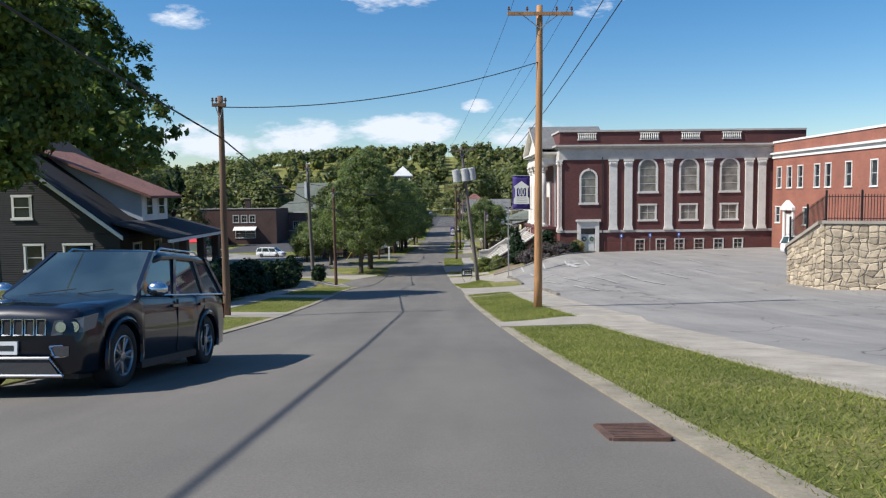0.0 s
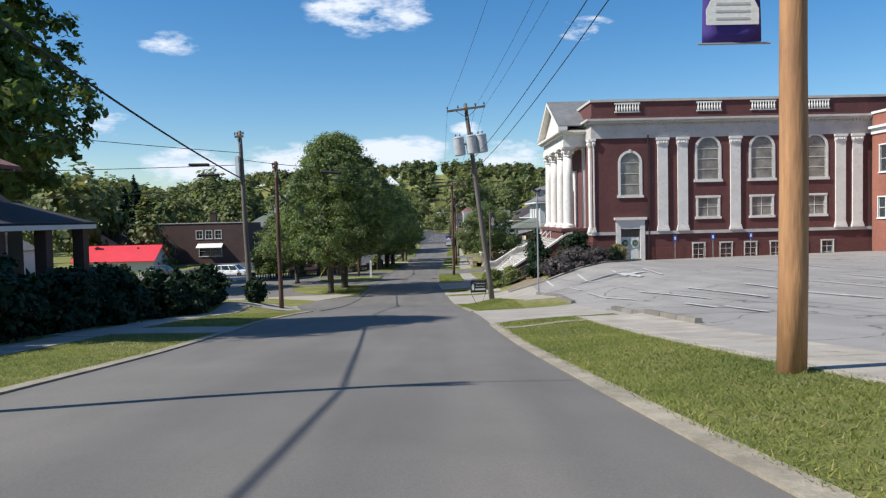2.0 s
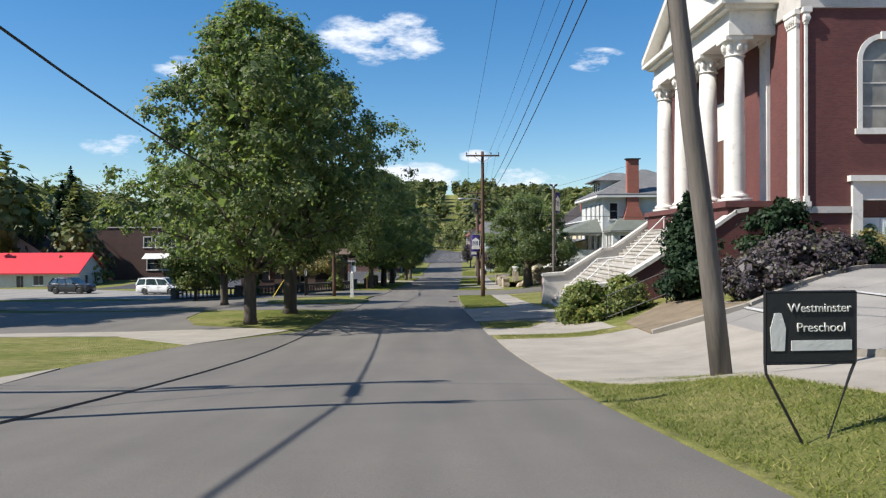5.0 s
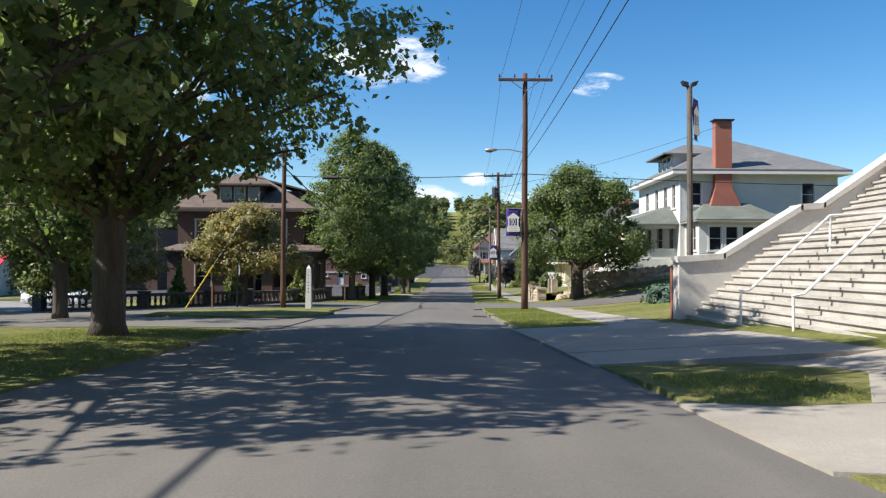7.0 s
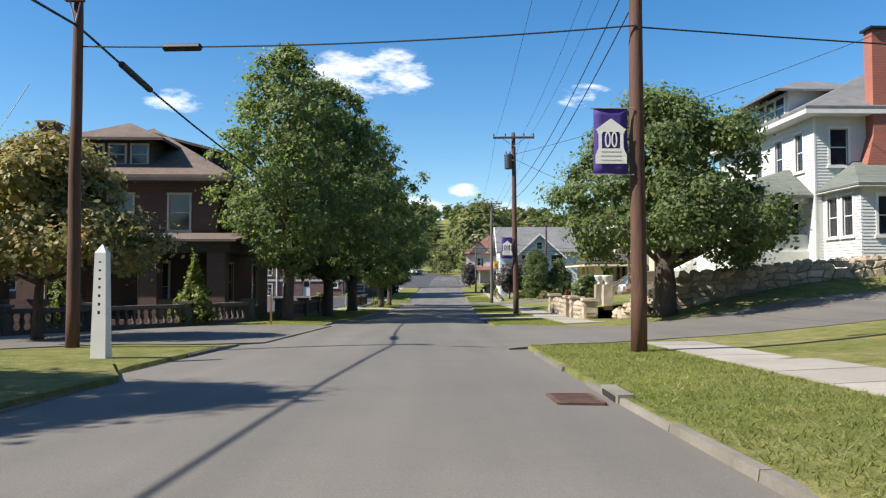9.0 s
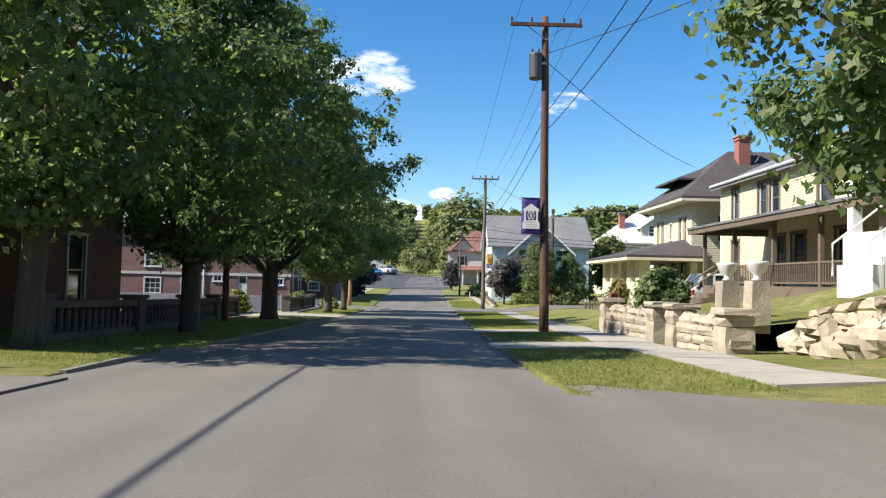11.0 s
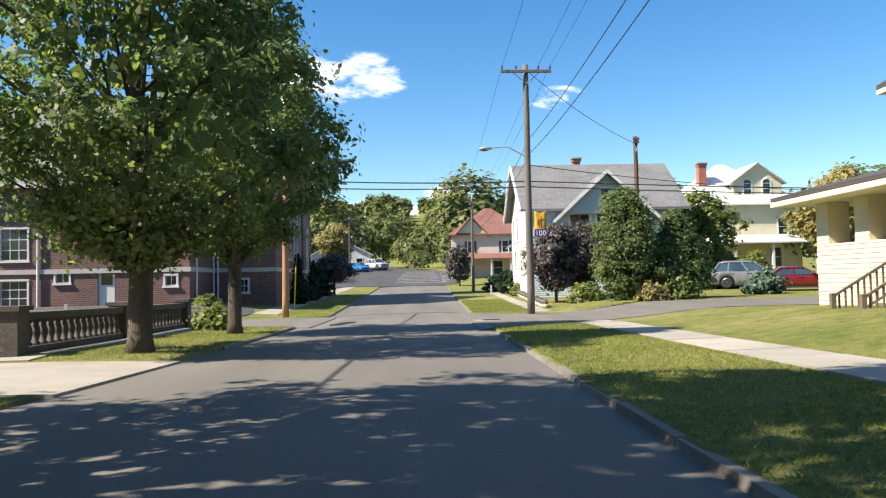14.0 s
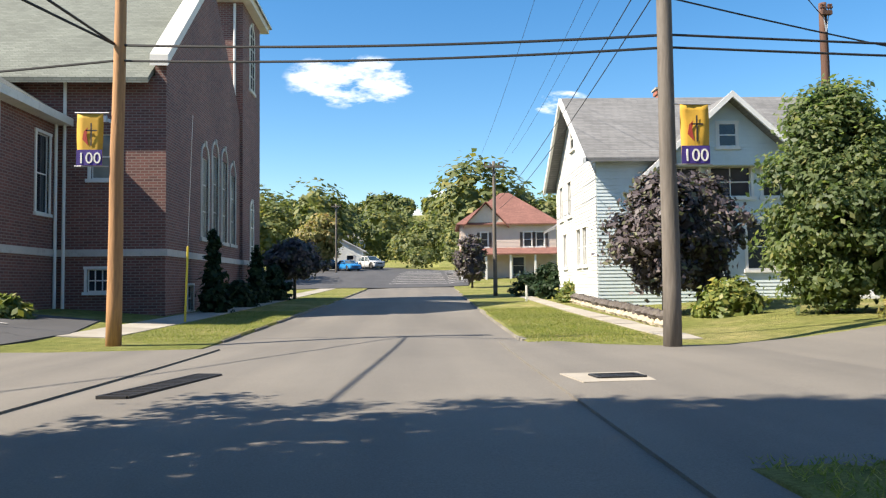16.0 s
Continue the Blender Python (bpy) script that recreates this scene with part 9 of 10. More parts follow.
        if kind != "sedan":
            part("roof_rail", Shape().tube([(sx * tw * 0.93, g1 + 0.25, H - 0.06), (sx * tw * 0.93, g1 + 0.38, H + 0.0), (sx * tw * 0.93, g2 - 0.28, H + 0.0), (sx * tw * 0.93, g2 - 0.1, H - 0.06)], 0.014, 6), M_CHROME if fine else M_PLASTIC, body)
        for a in axles:
            arc = [(sx * (W / 2 * 0.985), a + math.cos(w) * r * 1.2, r + math.sin(w) * r * 1.17) for w in np.linspace(-0.25, math.pi + 0.25, 15)]
            part("wheel_arch", Shape().tube(arc, 0.035, 6), M_PLASTIC if kind == "suv" and not fine else paint, body)
            wheel(ob, sx * (W / 2 - 0.03), a, r, sx)
        part("sill", Shape().box(sx * (W / 2 - 0.1), sx * (W / 2 - 0.015), axles[0] + r * 1.25, axles[1] - r * 1.25, z0 - 0.05, z0 + 0.06), M_PLASTIC, body)
    rf = Shape()
    m = 9
    for i in range(m):
        q = g1 - 0.05 + (g2 - g1 + 0.1) * i / (m - 1)
        c = 0.03 * math.sin(math.pi * i / (m - 1))
        for u, dz in ((-1.09, -0.15), (-1.07, -0.09), (-0.97, -0.045), (-0.6, -0.012), (0, 0.0), (0.6, -0.012), (0.97, -0.045), (1.07, -0.09), (1.09, -0.15)):
            rf.v.append((tw * u, q, H - 0.03 + c + dz - (0.05 if i in (0, m - 1) else 0)))
    for i in range(m - 1):
        for k in range(9):
            a, b = i * 9 + k, i * 9 + (k + 1) % 9
            rf.f.append((a, b, b + 9, a + 9))
    rf.f.append(tuple(range(8, -1, -1)))
    rf.f.append(tuple(range(9 * m - 9, 9 * m)))
    part("roof", rf, paint, body, smooth=True)
    for nm, q0, q1, o in (("windscreen", g0, g1, 1), ("rear_window", g3, g2, -1)):
        pn = Shape()
        for i in range(7):
            u = -1 + i / 3
            bow = 0.07 * (1 - u * u) * o
            pn.v.extend([(bw * u, q0 - bow, belt), (tw * u, q1 - bow * 0.7, H - 0.07)])
        pn.f = [(2 * i, 2 * i + 2, 2 * i + 3, 2 * i + 1) if o > 0 else (2 * i, 2 * i + 1, 2 * i + 3, 2 * i + 2) for i in range(6)]
        part(nm, pn, M_SCREEN, body, smooth=True)
    # lamps, grille, bumpers
    yf, zf = -L / 2, tops[0][1]
    hw = tops[0][2]
    for sx in (-1, 1):
        zl = zf - 0.02
        part("headlight", Shape().hexa([(sx * hw * 0.66, yf - 0.03, zl - 0.17), (sx * hw * 1.08, yf + 0.05, zl - 0.13), (sx * hw * 1.12, yf + 0.26, zl - 0.09), (sx * hw * 0.66, yf + 0.2, zl - 0.16),
                                        (sx * hw * 0.7, yf - 0.028, zl + 0.0), (sx * hw * 1.08, yf + 0.06, zl + 0.04), (sx * hw * 1.13, yf + 0.32, zl + 0.08), (sx * hw * 0.7, yf + 0.2, zl + 0.02)]), M_LAMP_CLEAR, body)
        if fine:
            for u in (0.8, 0.97):
                part("lamp_reflector", Shape().lathe([(0.062, -0.02), (0.05, 0.0), (0.03, 0.0)], 14, (sx * hw * u, yf - 0.028 + (u - 0.7) * 0.2, zl - 0.07), "y"), M_CHROME, body)
            part("fog_lamp", Shape().box(sx * hw * 0.66, sx * hw * 0.92, yf - 0.02, yf + 0.04, zf - 0.42, zf - 0.31), M_PLASTIC, body)
            part("fog_lamp_trim", Shape().tube([(sx * hw * 0.64, yf - 0.02, zf - 0.31), (sx * hw * 0.94, yf + 0.03, zf - 0.3), (sx * hw * 0.92, yf + 0.02, zf - 0.42), (sx * hw * 0.72, yf - 0.02, zf - 0.43), (sx * hw * 0.64, yf - 0.02, zf - 0.31)], 0.012, 6), M_CHROME, body)
        part("tail_light", Shape().box(sx * tops[-1][2] * 0.78, sx * tops[-1][2] * 1.02, L / 2 - 0.03, L / 2 + 0.015, tops[-1][1] - 0.28, tops[-1][1] - 0.02), M_LAMP_RED, body)
    if fine:
        for k in range(7):
            xc = (k - 3) * 0.135
            part("grille_slot", Shape().box(xc - 0.045, xc + 0.045, yf - 0.016, yf + 0.03, zf - 0.17, zf - 0.01), M_DARK, body)
            part("grille_frame", Shape().tube([(xc - 0.052, yf - 0.02, zf - 0.18), (xc + 0.052, yf - 0.02, zf - 0.18), (xc + 0.052, yf - 0.02, zf), (xc - 0.052, yf - 0.02, zf), (xc - 0.052, yf - 0.02, zf - 0.18)], 0.009, 5), M_CHROME, body)
        part("bumper_intake", Shape().hexa([(-0.62, yf - 0.03, zf - 0.62), (0.62, yf - 0.03, zf - 0.62), (0.62, yf + 0.05, zf - 0.62), (-0.62, yf + 0.05, zf - 0.62), (-0.5, yf - 0.03, zf - 0.46), (0.5, yf - 0.03, zf - 0.46), (0.5, yf + 0.05, zf - 0.46), (-0.5, yf + 0.05, zf - 0.46)]), M_PLASTIC, body)
        part("bumper_trim", Shape().tube([(-0.68, yf - 0.03, zf - 0.64), (-0.52, yf - 0.035, zf - 0.44), (0.52, yf - 0.035, zf - 0.44), (0.68, yf - 0.03, zf - 0.64), (-0.68, yf - 0.03, zf - 0.64)], 0.018, 6), M_CHROME, body)
        pl_ = part("number_plate", Shape().box(-0.15, 0.15, yf - 0.05, yf - 0.03, zf - 0.4, zf - 0.25), M_CARWHITE, body)
        part("plate_bar", Shape().box(-0.11, 0.11, yf - 0.054, yf - 0.049, zf - 0.355, zf - 0.295), M_BLACKC, pl_)
        part("wiper", Shape().tube([(-0.5, g0 - 0.07, belt + 0.03), (0.1, g0 - 0.02, belt + 0.1)], 0.006, 5), M_DARK, body)
        part("wiper", Shape().tube([(0.1, g0 - 0.07, belt + 0.03), (0.6, g0 + 0.0, belt + 0.09)], 0.006, 5), M_DARK, body)
    else:
        part("grille", Shape().box(-hw * 0.5, hw * 0.5, yf - 0.015, yf + 0.03, zf - 0.26, zf - 0.08), M_PLASTIC, body)
    return ob


car("suv", -4.86, 12.42, road_z(12.42) + 0.0, -2.6, M_NAVY, "dark navy SUV with chrome grille parked at the road edge", -math.degrees(math.atan((road_z(11) - road_z(14)) / 3)), "parked_suv", True)
car("van", -30.1, 135.0, land(-30.1, 135) + 0.03, 75, M_CARWHITE, "white minivan on the pale forecourt", name="white_van")
car("van", 32.4, 67.2, land(32.4, 67.2) + 0.02, 10, M_CARWHITE, "white van parked beside the brick annex", name="white_van")
car("suv", -42.0, 140.0, land(-42, 140) + 0.03, 80, M_CARDARK, "dark SUV parked on the forecourt")
car("suv", 22.9, 197.8, land(22.9, 197.8) + 0.02, 65, M_CARGREY, "grey SUV parked beside the gabled house")
car("sedan", 23.4, 192.6, land(23.4, 192.6) + 0.02, 70, M_CARRED, "maroon sedan parked beside the bushes")
car("sedan", -7.0, 268.0, land(-7, 268) + 0.08, 30, M_CARBLUE, "bright blue sedan on the far lot")
car("suv", -10.2, 271.0, land(-10.2, 271) + 0.08, 30, M_CARDARK, "dark SUV on the far lot")
car("suv", -4.4, 276.0, land(-4.4, 276) + 0.08, 35, M_CARSILVER, "silver SUV on the far lot")
car("sedan", -12.6, 264.0, land(-12.6, 264) + 0.08, 25, M_CARDARK, "black sedan on the far lot")
car("suv", 16.0, 158.0, land(16.0, 158.0) + 0.02, 92, M_CARSILVER, "silver hatchback parked between the cream houses")


# ---- street furniture ----
ob = thing("street_post", -7.62, 113.4, land(-7.62, 113.4), 0, "white painted obelisk street post with dark lettering bars", "street post")
s = Shape().hexa([(-0.14, -0.14, -0.1), (0.14, -0.14, -0.1), (0.14, 0.14, -0.1), (-0.14, 0.14, -0.1), (-0.1, -0.1, 1.92), (0.1, -0.1, 1.92), (0.1, 0.1, 1.92), (-0.1, 0.1, 1.92)])
part("shaft", s, M_WHITE, ob)
part("cap", Shape().add([(-0.1, -0.1, 1.92), (0.1, -0.1, 1.92), (0.1, 0.1, 1.92), (-0.1, 0.1, 1.92), (0, 0, 2.08)], [(0, 1, 4), (1, 2, 4), (2, 3, 4), (3, 0, 4)]), M_WHITE, ob)
for k in range(7):
    z = 1.72 - k * 0.15
    w = 0.135 - 0.0205 * z
    part("lettering_bar", Shape().box(-0.022, 0.022, -w - 0.004, -w + 0.01, z - 0.04, z + 0.04), M_IRON, ob)

ob = thing("preschool_sign", 2.2, 62.3, land(2.2, 62.3), 4, "black preschool sign board on bent wire legs in the grass", "sign")
zt = -4.9 - land(2.2, 62.3)
bd = part("board", Shape().box(-0.4, 0.4, -0.012, 0.012, zt - 0.6, zt), M_BLACKC, ob)
fr = Shape()
for a, b in (((-0.41, zt + 0.01), (0.41, zt + 0.01)), ((0.41, zt + 0.01), (0.41, zt - 0.61)), ((0.41, zt - 0.61), (-0.41, zt - 0.61)), ((-0.41, zt - 0.61), (-0.41, zt + 0.01))):
    fr.tube([(a[0], 0, a[1]), (b[0], 0, b[1])], 0.014, 6)
part("frame", fr, M_IRON, ob)
part("legs", Shape().tube([(-0.41, 0, zt - 0.6), (-0.4, 0, zt - 0.7), (-0.06, 0, -0.02), (0.14, 0, -0.02), (0.36, 0, zt - 0.72), (0.41, 0, zt - 0.6)], 0.013, 6), M_IRON, ob)
lettering("Westminster", 0.108, M_CREAMC, bd, 0.075, -0.018, zt - 0.13)
lettering("Preschool", 0.112, M_CREAMC, bd, 0.09, -0.018, zt - 0.3)
part("lettering_bar", Shape().box(-0.18, 0.37, -0.017, -0.012, zt - 0.5, zt - 0.41), M_CREAMC, bd)
part("emblem", Shape().extrude([(-0.36, -0.017, zt - 0.5), (-0.24, -0.017, zt - 0.5), (-0.23, -0.017, zt - 0.3), (-0.27, -0.017, zt - 0.17), (-0.33, -0.017, zt - 0.17), (-0.37, -0.017, zt - 0.3)], (0, 0.005, 0)), M_CREAMC, bd)


def grate(name, x, y, w, l, rz, material, label, bars=9, pad=None):
    t = (x - west(y)) / (east(y) - west(y))
    z = road_z(y) + 0.05 * math.sin(math.pi * min(max(t, 0), 1)) - 0.02 if 0 < t < 1 else land(x, y) + 0.02
    sl = math.atan2(road_z(y + 1) - road_z(y - 1), 2)
    ob = thing(name, x, y, z + 0.008, rz, label, "drain")
    ob.matrix_basis = pose(x, y, z + 0.008, math.degrees(sl), 0, rz)
    if pad:
        part("pad", Shape().box(-pad[0] / 2, pad[0] / 2, -pad[1] / 2, pad[1] / 2, -0.1, 0.0), M_CONC, ob)
    # solid near-black fill paints the shade of the pit between the bars
    part("pit_shade", Shape().box(-w / 2, w / 2, -l / 2, l / 2, -0.05, 0.006), M_DARK, ob)
    fr = Shape()
    for a in (-1, 1):
        fr.box(a * w / 2 - 0.025, a * w / 2 + 0.025, -l / 2, l / 2, -0.03, 0.02)
        fr.box(-w / 2, w / 2, a * l / 2 - 0.025, a * l / 2 + 0.025, -0.03, 0.022)
    part("frame", fr, material, ob)
    for k in range(bars):
        u = -l / 2 + l * (k + 0.5) / bars
        part("bar", Shape().box(-w / 2, w / 2, u - l / bars * 0.3, u + l / bars * 0.3, -0.02, 0.016), material, ob)
    return ob


grate("drain_grate", 1.56, 7.6, 0.45, 0.6, 0, M_RUST, "rusty iron drain grate at the road edge")
grate("drain_grate", 0.02, 108.2, 0.5, 0.8, 0, M_RUST, "rusty iron drain grate at the kerb")
grate("drain_grate", 3.35, 178.6, 0.62, 0.36, 5, M_IRON, "iron drain grate in a pale concrete pad", pad=(1.25, 1.0))
grate("trench_grate", -2.45, 178.6, 0.36, 2.3, -12, M_IRON, "long iron trench grate across the side street mouth", 16)
solid("kerb_inlet", Shape().box(0.44, 0.62, 107.9, 108.7, road_z(108.3) - 0.1, road_z(108.3) + 0.1), M_KERB, "concrete kerb inlet with a dark mouth", "kerb", kind="structure")
# no hollow here: the shade in the mouth is a near-black block
solid("inlet_mouth_shade", Shape().box(0.43, 0.46, 108.0, 108.6, road_z(108.3) + 0.0, road_z(108.3) + 0.07), M_DARK, "near-black block painting the shaded mouth of the kerb inlet", "drain")

for x, y, dx, dy, h, lab in ((-6.4, 193.0, -0.25, 0.4, 2.4, "yellow plastic guy-wire sleeve leaning over the verge"), (-14.4, 116.5, -2.4, 0.1, 2.2, "pale yellow guy-wire sleeve leaning beside the tree")):
    ob = thing("guy_wire", x, y, land(x, y), 0, lab, "guy wire")
    part("sleeve", Shape().tube([(0, 0, -0.05), (-dx * 0.6, -dy * 0.6, h)], 0.035, 8), M_YELLOW, ob)
    part("wire", Shape().tube([(-dx * 0.6, -dy * 0.6, h), (-dx * 1.6, -dy * 1.6, h * 2.7)], 0.008, 5), M_STEEL, ob)
ob = thing("road_sign", -11.8, 116.7, land(-11.8, 116.7), -60, "grey back of a small round road sign on a dark post", "sign")
part("post", Shape().box(-0.03, 0.03, -0.03, 0.03, -0.1, 2.15), M_IRON, ob)
part("panel", Shape().lathe([(0.3, 0.0), (0.3, 0.006)], 8, (0, 0.035, 1.9), "y"), M_STEEL, ob)
for x, y, h in ((-13.6, 118.4, 1.3), (6.6, 206.0, 0.8), (-9.2, 170.0, 1.0), (-8.1, 130.8, 1.3)):
    ob = thing("sign_post", x, y, land(x, y), 8, "thin wooden post standing on the verge", "post")
    part("stake", Shape().box(-0.04, 0.04, -0.04, 0.04, -0.1, h), M_POLE_P if h > 1.2 else M_WHITE, ob)


# office chair on the lawn
ob = thing("office_chair", 8.7, 154.7, land(8.7, 154.7), 200, "maroon upholstered office chair standing on the lawn", "chair")
part("seat", Shape().hexa([(-0.25, -0.25, 0.43), (0.25, -0.25, 0.43), (0.25, 0.25, 0.43), (-0.25, 0.25, 0.43), (-0.23, -0.23, 0.53), (0.23, -0.23, 0.53), (0.23, 0.23, 0.52), (-0.23, 0.23, 0.52)]), M_CHAIR, ob)
part("backrest", Shape().hexa([(-0.22, 0.2, 0.6), (0.22, 0.2, 0.6), (0.22, 0.28, 0.6), (-0.22, 0.28, 0.6), (-0.2, 0.3, 1.12), (0.2, 0.3, 1.12), (0.2, 0.37, 1.1), (-0.2, 0.37, 1.1)]), M_CHAIR, ob)
part("stem", Shape().tube([(0, 0, 0.1), (0, 0, 0.43)], 0.03, 8).tube([(0, 0.2, 0.43), (0, 0.3, 0.7)], 0.02, 6), M_PLASTIC, ob)
for k in range(5):
    a = k * 2 * math.pi / 5
    lg = part("leg", Shape().tube([(0, 0, 0.13), (math.cos(a) * 0.3, math.sin(a) * 0.3, 0.08)], [0.03, 0.018], 6), M_PLASTIC, ob)
    part("castor", Shape().lathe([(0.03, -0.02), (0.03, 0.02)], 8, (math.cos(a) * 0.3, math.sin(a) * 0.3, 0.03), "x"), M_PLASTIC, lg)


# white pipes and sheeting left by the porch
ob = thing("scrap_heap", 12.3, 160.6, land(12.3, 160.6), 20, "heap of white plastic pipe and crumpled sheeting on the lawn", "scrap heap")
rs_ = random.Random(8)
for k in range(7):
    a = rs_.uniform(0, 3.14)
    p = Vector((rs_.uniform(-0.6, 0.6), rs_.uniform(-0.5, 0.5), 0.06 + 0.05 * k))
    d = Vector((math.cos(a), math.sin(a), rs_.uniform(-0.1, 0.25))) * rs_.uniform(0.4, 0.8)
    part("pipe", Shape().tube([p - d, p + Vector((0, 0, 0.12)), p + d], 0.04, 7), M_WHITE, ob)
part("sheeting", Shape().blob((0.3, -0.1, 0.16), (0.55, 0.4, 0.22), 4, 0.4, 6, 9), M_WHITE, ob)


# ---- stone walls ----
def rubble(parent, origin, du, length, bottom, top, cell, seed, material, depth=0.12, name="stone"):
    """Irregular stones laid over a vertical face: du is its direction, top(u) its height along it."""
    rnd = random.Random(seed)
    d = Vector((du[0], du[1], 0)).normalized()
    nrm = Vector((d.y, -d.x, 0))
    o = Vector((origin[0], origin[1], 0))
    nu, nv = int(length / cell), max(1, int((max(top(0), top(length)) - bottom) / (cell * 0.8)))

    def corner(i, j):
        u = length * i / nu + (rnd.uniform(-0.44, 0.44) * cell if 0 < i < nu else 0)
        k = j / nv + (rnd.uniform(-0.42, 0.42) / nv if 0 < j < nv else 0)
        return u, bottom + (top(u) - bottom) * k
    grid = [[corner(i, j) for j in range(nv + 1)] for i in range(nu + 1)]
    for i in range(nu):
        for j in range(nv):
            q = [grid[i][j], grid[i + 1][j], grid[i + 1][j + 1], grid[i][j + 1]]
            cu, cv = sum(p[0] for p in q) / 4, sum(p[1] for p in q) / 4
            ring = []
            for a in range(4):
                p, p2 = q[a], q[(a + 1) % 4]
                ring.append((p[0] + (cu - p[0]) * 0.13, p[1] + (cv - p[1]) * 0.13))
                m = ((p[0] + p2[0]) / 2, (p[1] + p2[1]) / 2)
                e = rnd.uniform(0.0, 0.07)
                ring.append((m[0] + (cu - m[0]) * e, m[1] + (cv - m[1]) * e))
            pr = depth * rnd.uniform(0.5, 1.0)
            s = Shape()
            n = len(ring)
            for k, off in ((1.0, 0.0), (0.98, pr * 0.6), (0.72, pr)):
                for u, v in ring:
                    pt = o + d * (cu + (u - cu) * k) + nrm * (off + (rnd.uniform(-0.012, 0.012) if off else 0))
                    s.v.append((pt.x, pt.y, cv + (v - cv) * k))
            for r_ in range(2):
                for a in range(n):
                    s.f.append((r_ * n + a, r_ * n + (a + 1) % n, (r_ + 1) * n + (a + 1) % n, (r_ + 1) * n + a))
            s.f.append(tuple(2 * n + a for a in range(n)))
            part(name, s, material, parent)


# rubble retaining wall with the iron fence beside the church car park
WX, WY = 19.3, 38.9
rw = thing("retaining_wall", 0, 0, 0, 0, "buff rubble-stone retaining wall with a concrete cap", "wall", kind="structure")
WD = Vector((0.85, -0.527, 0)).normalized()
wall_at = lambda u, v, z: (WX + WD.x * u - WD.y * v, WY + WD.y * u + WD.x * v, z)
back = Shape().hexa([wall_at(0.02, 0.02, -5.2), wall_at(9.5, 0.02, -5.2), wall_at(9.5, 0.45, -5.2), wall_at(0.02, 0.45, -5.2), wall_at(0.02, 0.02, -0.5), wall_at(9.5, 0.02, -0.5), wall_at(9.5, 0.45, -0.5), wall_at(0.02, 0.45, -0.5)])
back.hexa([(WX + 0.02, WY + 0.45, -5.2), (WX + 0.45, WY + 0.45, -5.2), (WX + 0.45, WY + 4.0, -5.2), (WX + 0.02, WY + 4.0, -5.2), (WX + 0.02, WY + 0.45, -0.55), (WX + 0.45, WY + 0.45, -0.55), (WX + 0.45, WY + 4.0, -1.95), (WX + 0.02, WY + 4.0, -1.95)])
part("mortar_core", back, M_MORTAR, rw)
part("cap", Shape().hexa([wall_at(-0.16, -0.13, -0.5), wall_at(9.5, -0.13, -0.5), wall_at(9.5, 0.5, -0.5), wall_at(-0.16, 0.5, -0.5), wall_at(-0.16, -0.13, -0.36), wall_at(9.5, -0.13, -0.36), wall_at(9.5, 0.5, -0.36), wall_at(-0.16, 0.5, -0.36)]), M_CONC, rw)
part("cap", Shape().hexa([(WX - 0.12, WY + 0.5, -0.55), (WX + 0.5, WY + 0.5, -0.55), (WX + 0.5, WY + 4.05, -1.97), (WX - 0.12, WY + 4.05, -1.97), (WX - 0.12, WY + 0.5, -0.38), (WX + 0.5, WY + 0.5, -0.38), (WX + 0.5, WY + 4.05, -1.82), (WX - 0.12, WY + 4.05, -1.82)]), M_CONC, rw)
part("terrace", Shape().hexa([wall_at(0.1, 0.4, -5.2), wall_at(9.5, 0.4, -5.2), (36.8, WY + 4.0, -5.2), (WX + 0.45, WY + 4.0, -5.2), wall_at(0.1, 0.4, -0.62), wall_at(9.5, 0.4, -0.62), (36.8, WY + 4.0, -0.62), (WX + 0.45, WY + 4.0, -2.0)]), M_GRASS, rw)
rubble(rw, (WX, WY), (WD.x, WD.y), 8.4, -4.6, lambda u: -0.52, 0.37, 1, M_STONE, 0.07)
rubble(rw, (WX, WY + 4.0), (0, -1), 4.0, -4.9, lambda u: -1.97 + 1.42 * u / 4.0, 0.38, 2, M_STONE, 0.07)
jf = thing("iron_fence", 0, 0, 0, 0, "black iron picket fence on top of the retaining wall", "fence")
pts = [wall_at(9.4, 0.2, -0.36), (WX + 0.12, WY + 0.2, -0.36), (WX + 0.1, WY + 3.95, -1.8)]
picket = Shape().box(-0.012, 0.012, -0.012, 0.012, 0.0, 1.32).mesh("picket", M_IRON)
fpost = Shape().box(-0.04, 0.04, -0.04, 0.04, -0.05, 1.48).add([(-0.05, -0.05, 1.48), (0.05, -0.05, 1.48), (0.05, 0.05, 1.48), (-0.05, 0.05, 1.48), (0, 0, 1.56)], [(0, 1, 4), (1, 2, 4), (2, 3, 4), (3, 0, 4)]).mesh("post", M_IRON)
for a, b in zip(pts, pts[1:]):
    A, B_ = Vector(a), Vector(b)
    n = int((B_ - A).length / 0.13)
    for zz in (0.12, 1.2):
        part("rail", Shape().tube([A + Vector((0, 0, zz)), B_ + Vector((0, 0, zz))], 0.02, 4), M_IRON, jf)
    for i in range(n + 1):
        p = A.lerp(B_, i / n)
        o = part("post" if i % 15 == 0 else "picket", fpost if i % 15 == 0 else picket, None, jf)
        o.location = p

# block wall with rough cap stones before the cream house
bw_ = thing("garden_wall", 0, 0, 0, 0, "cream stone block wall with jagged cap stones and square piers", "wall", kind="structure")
rnd = random.Random(31)


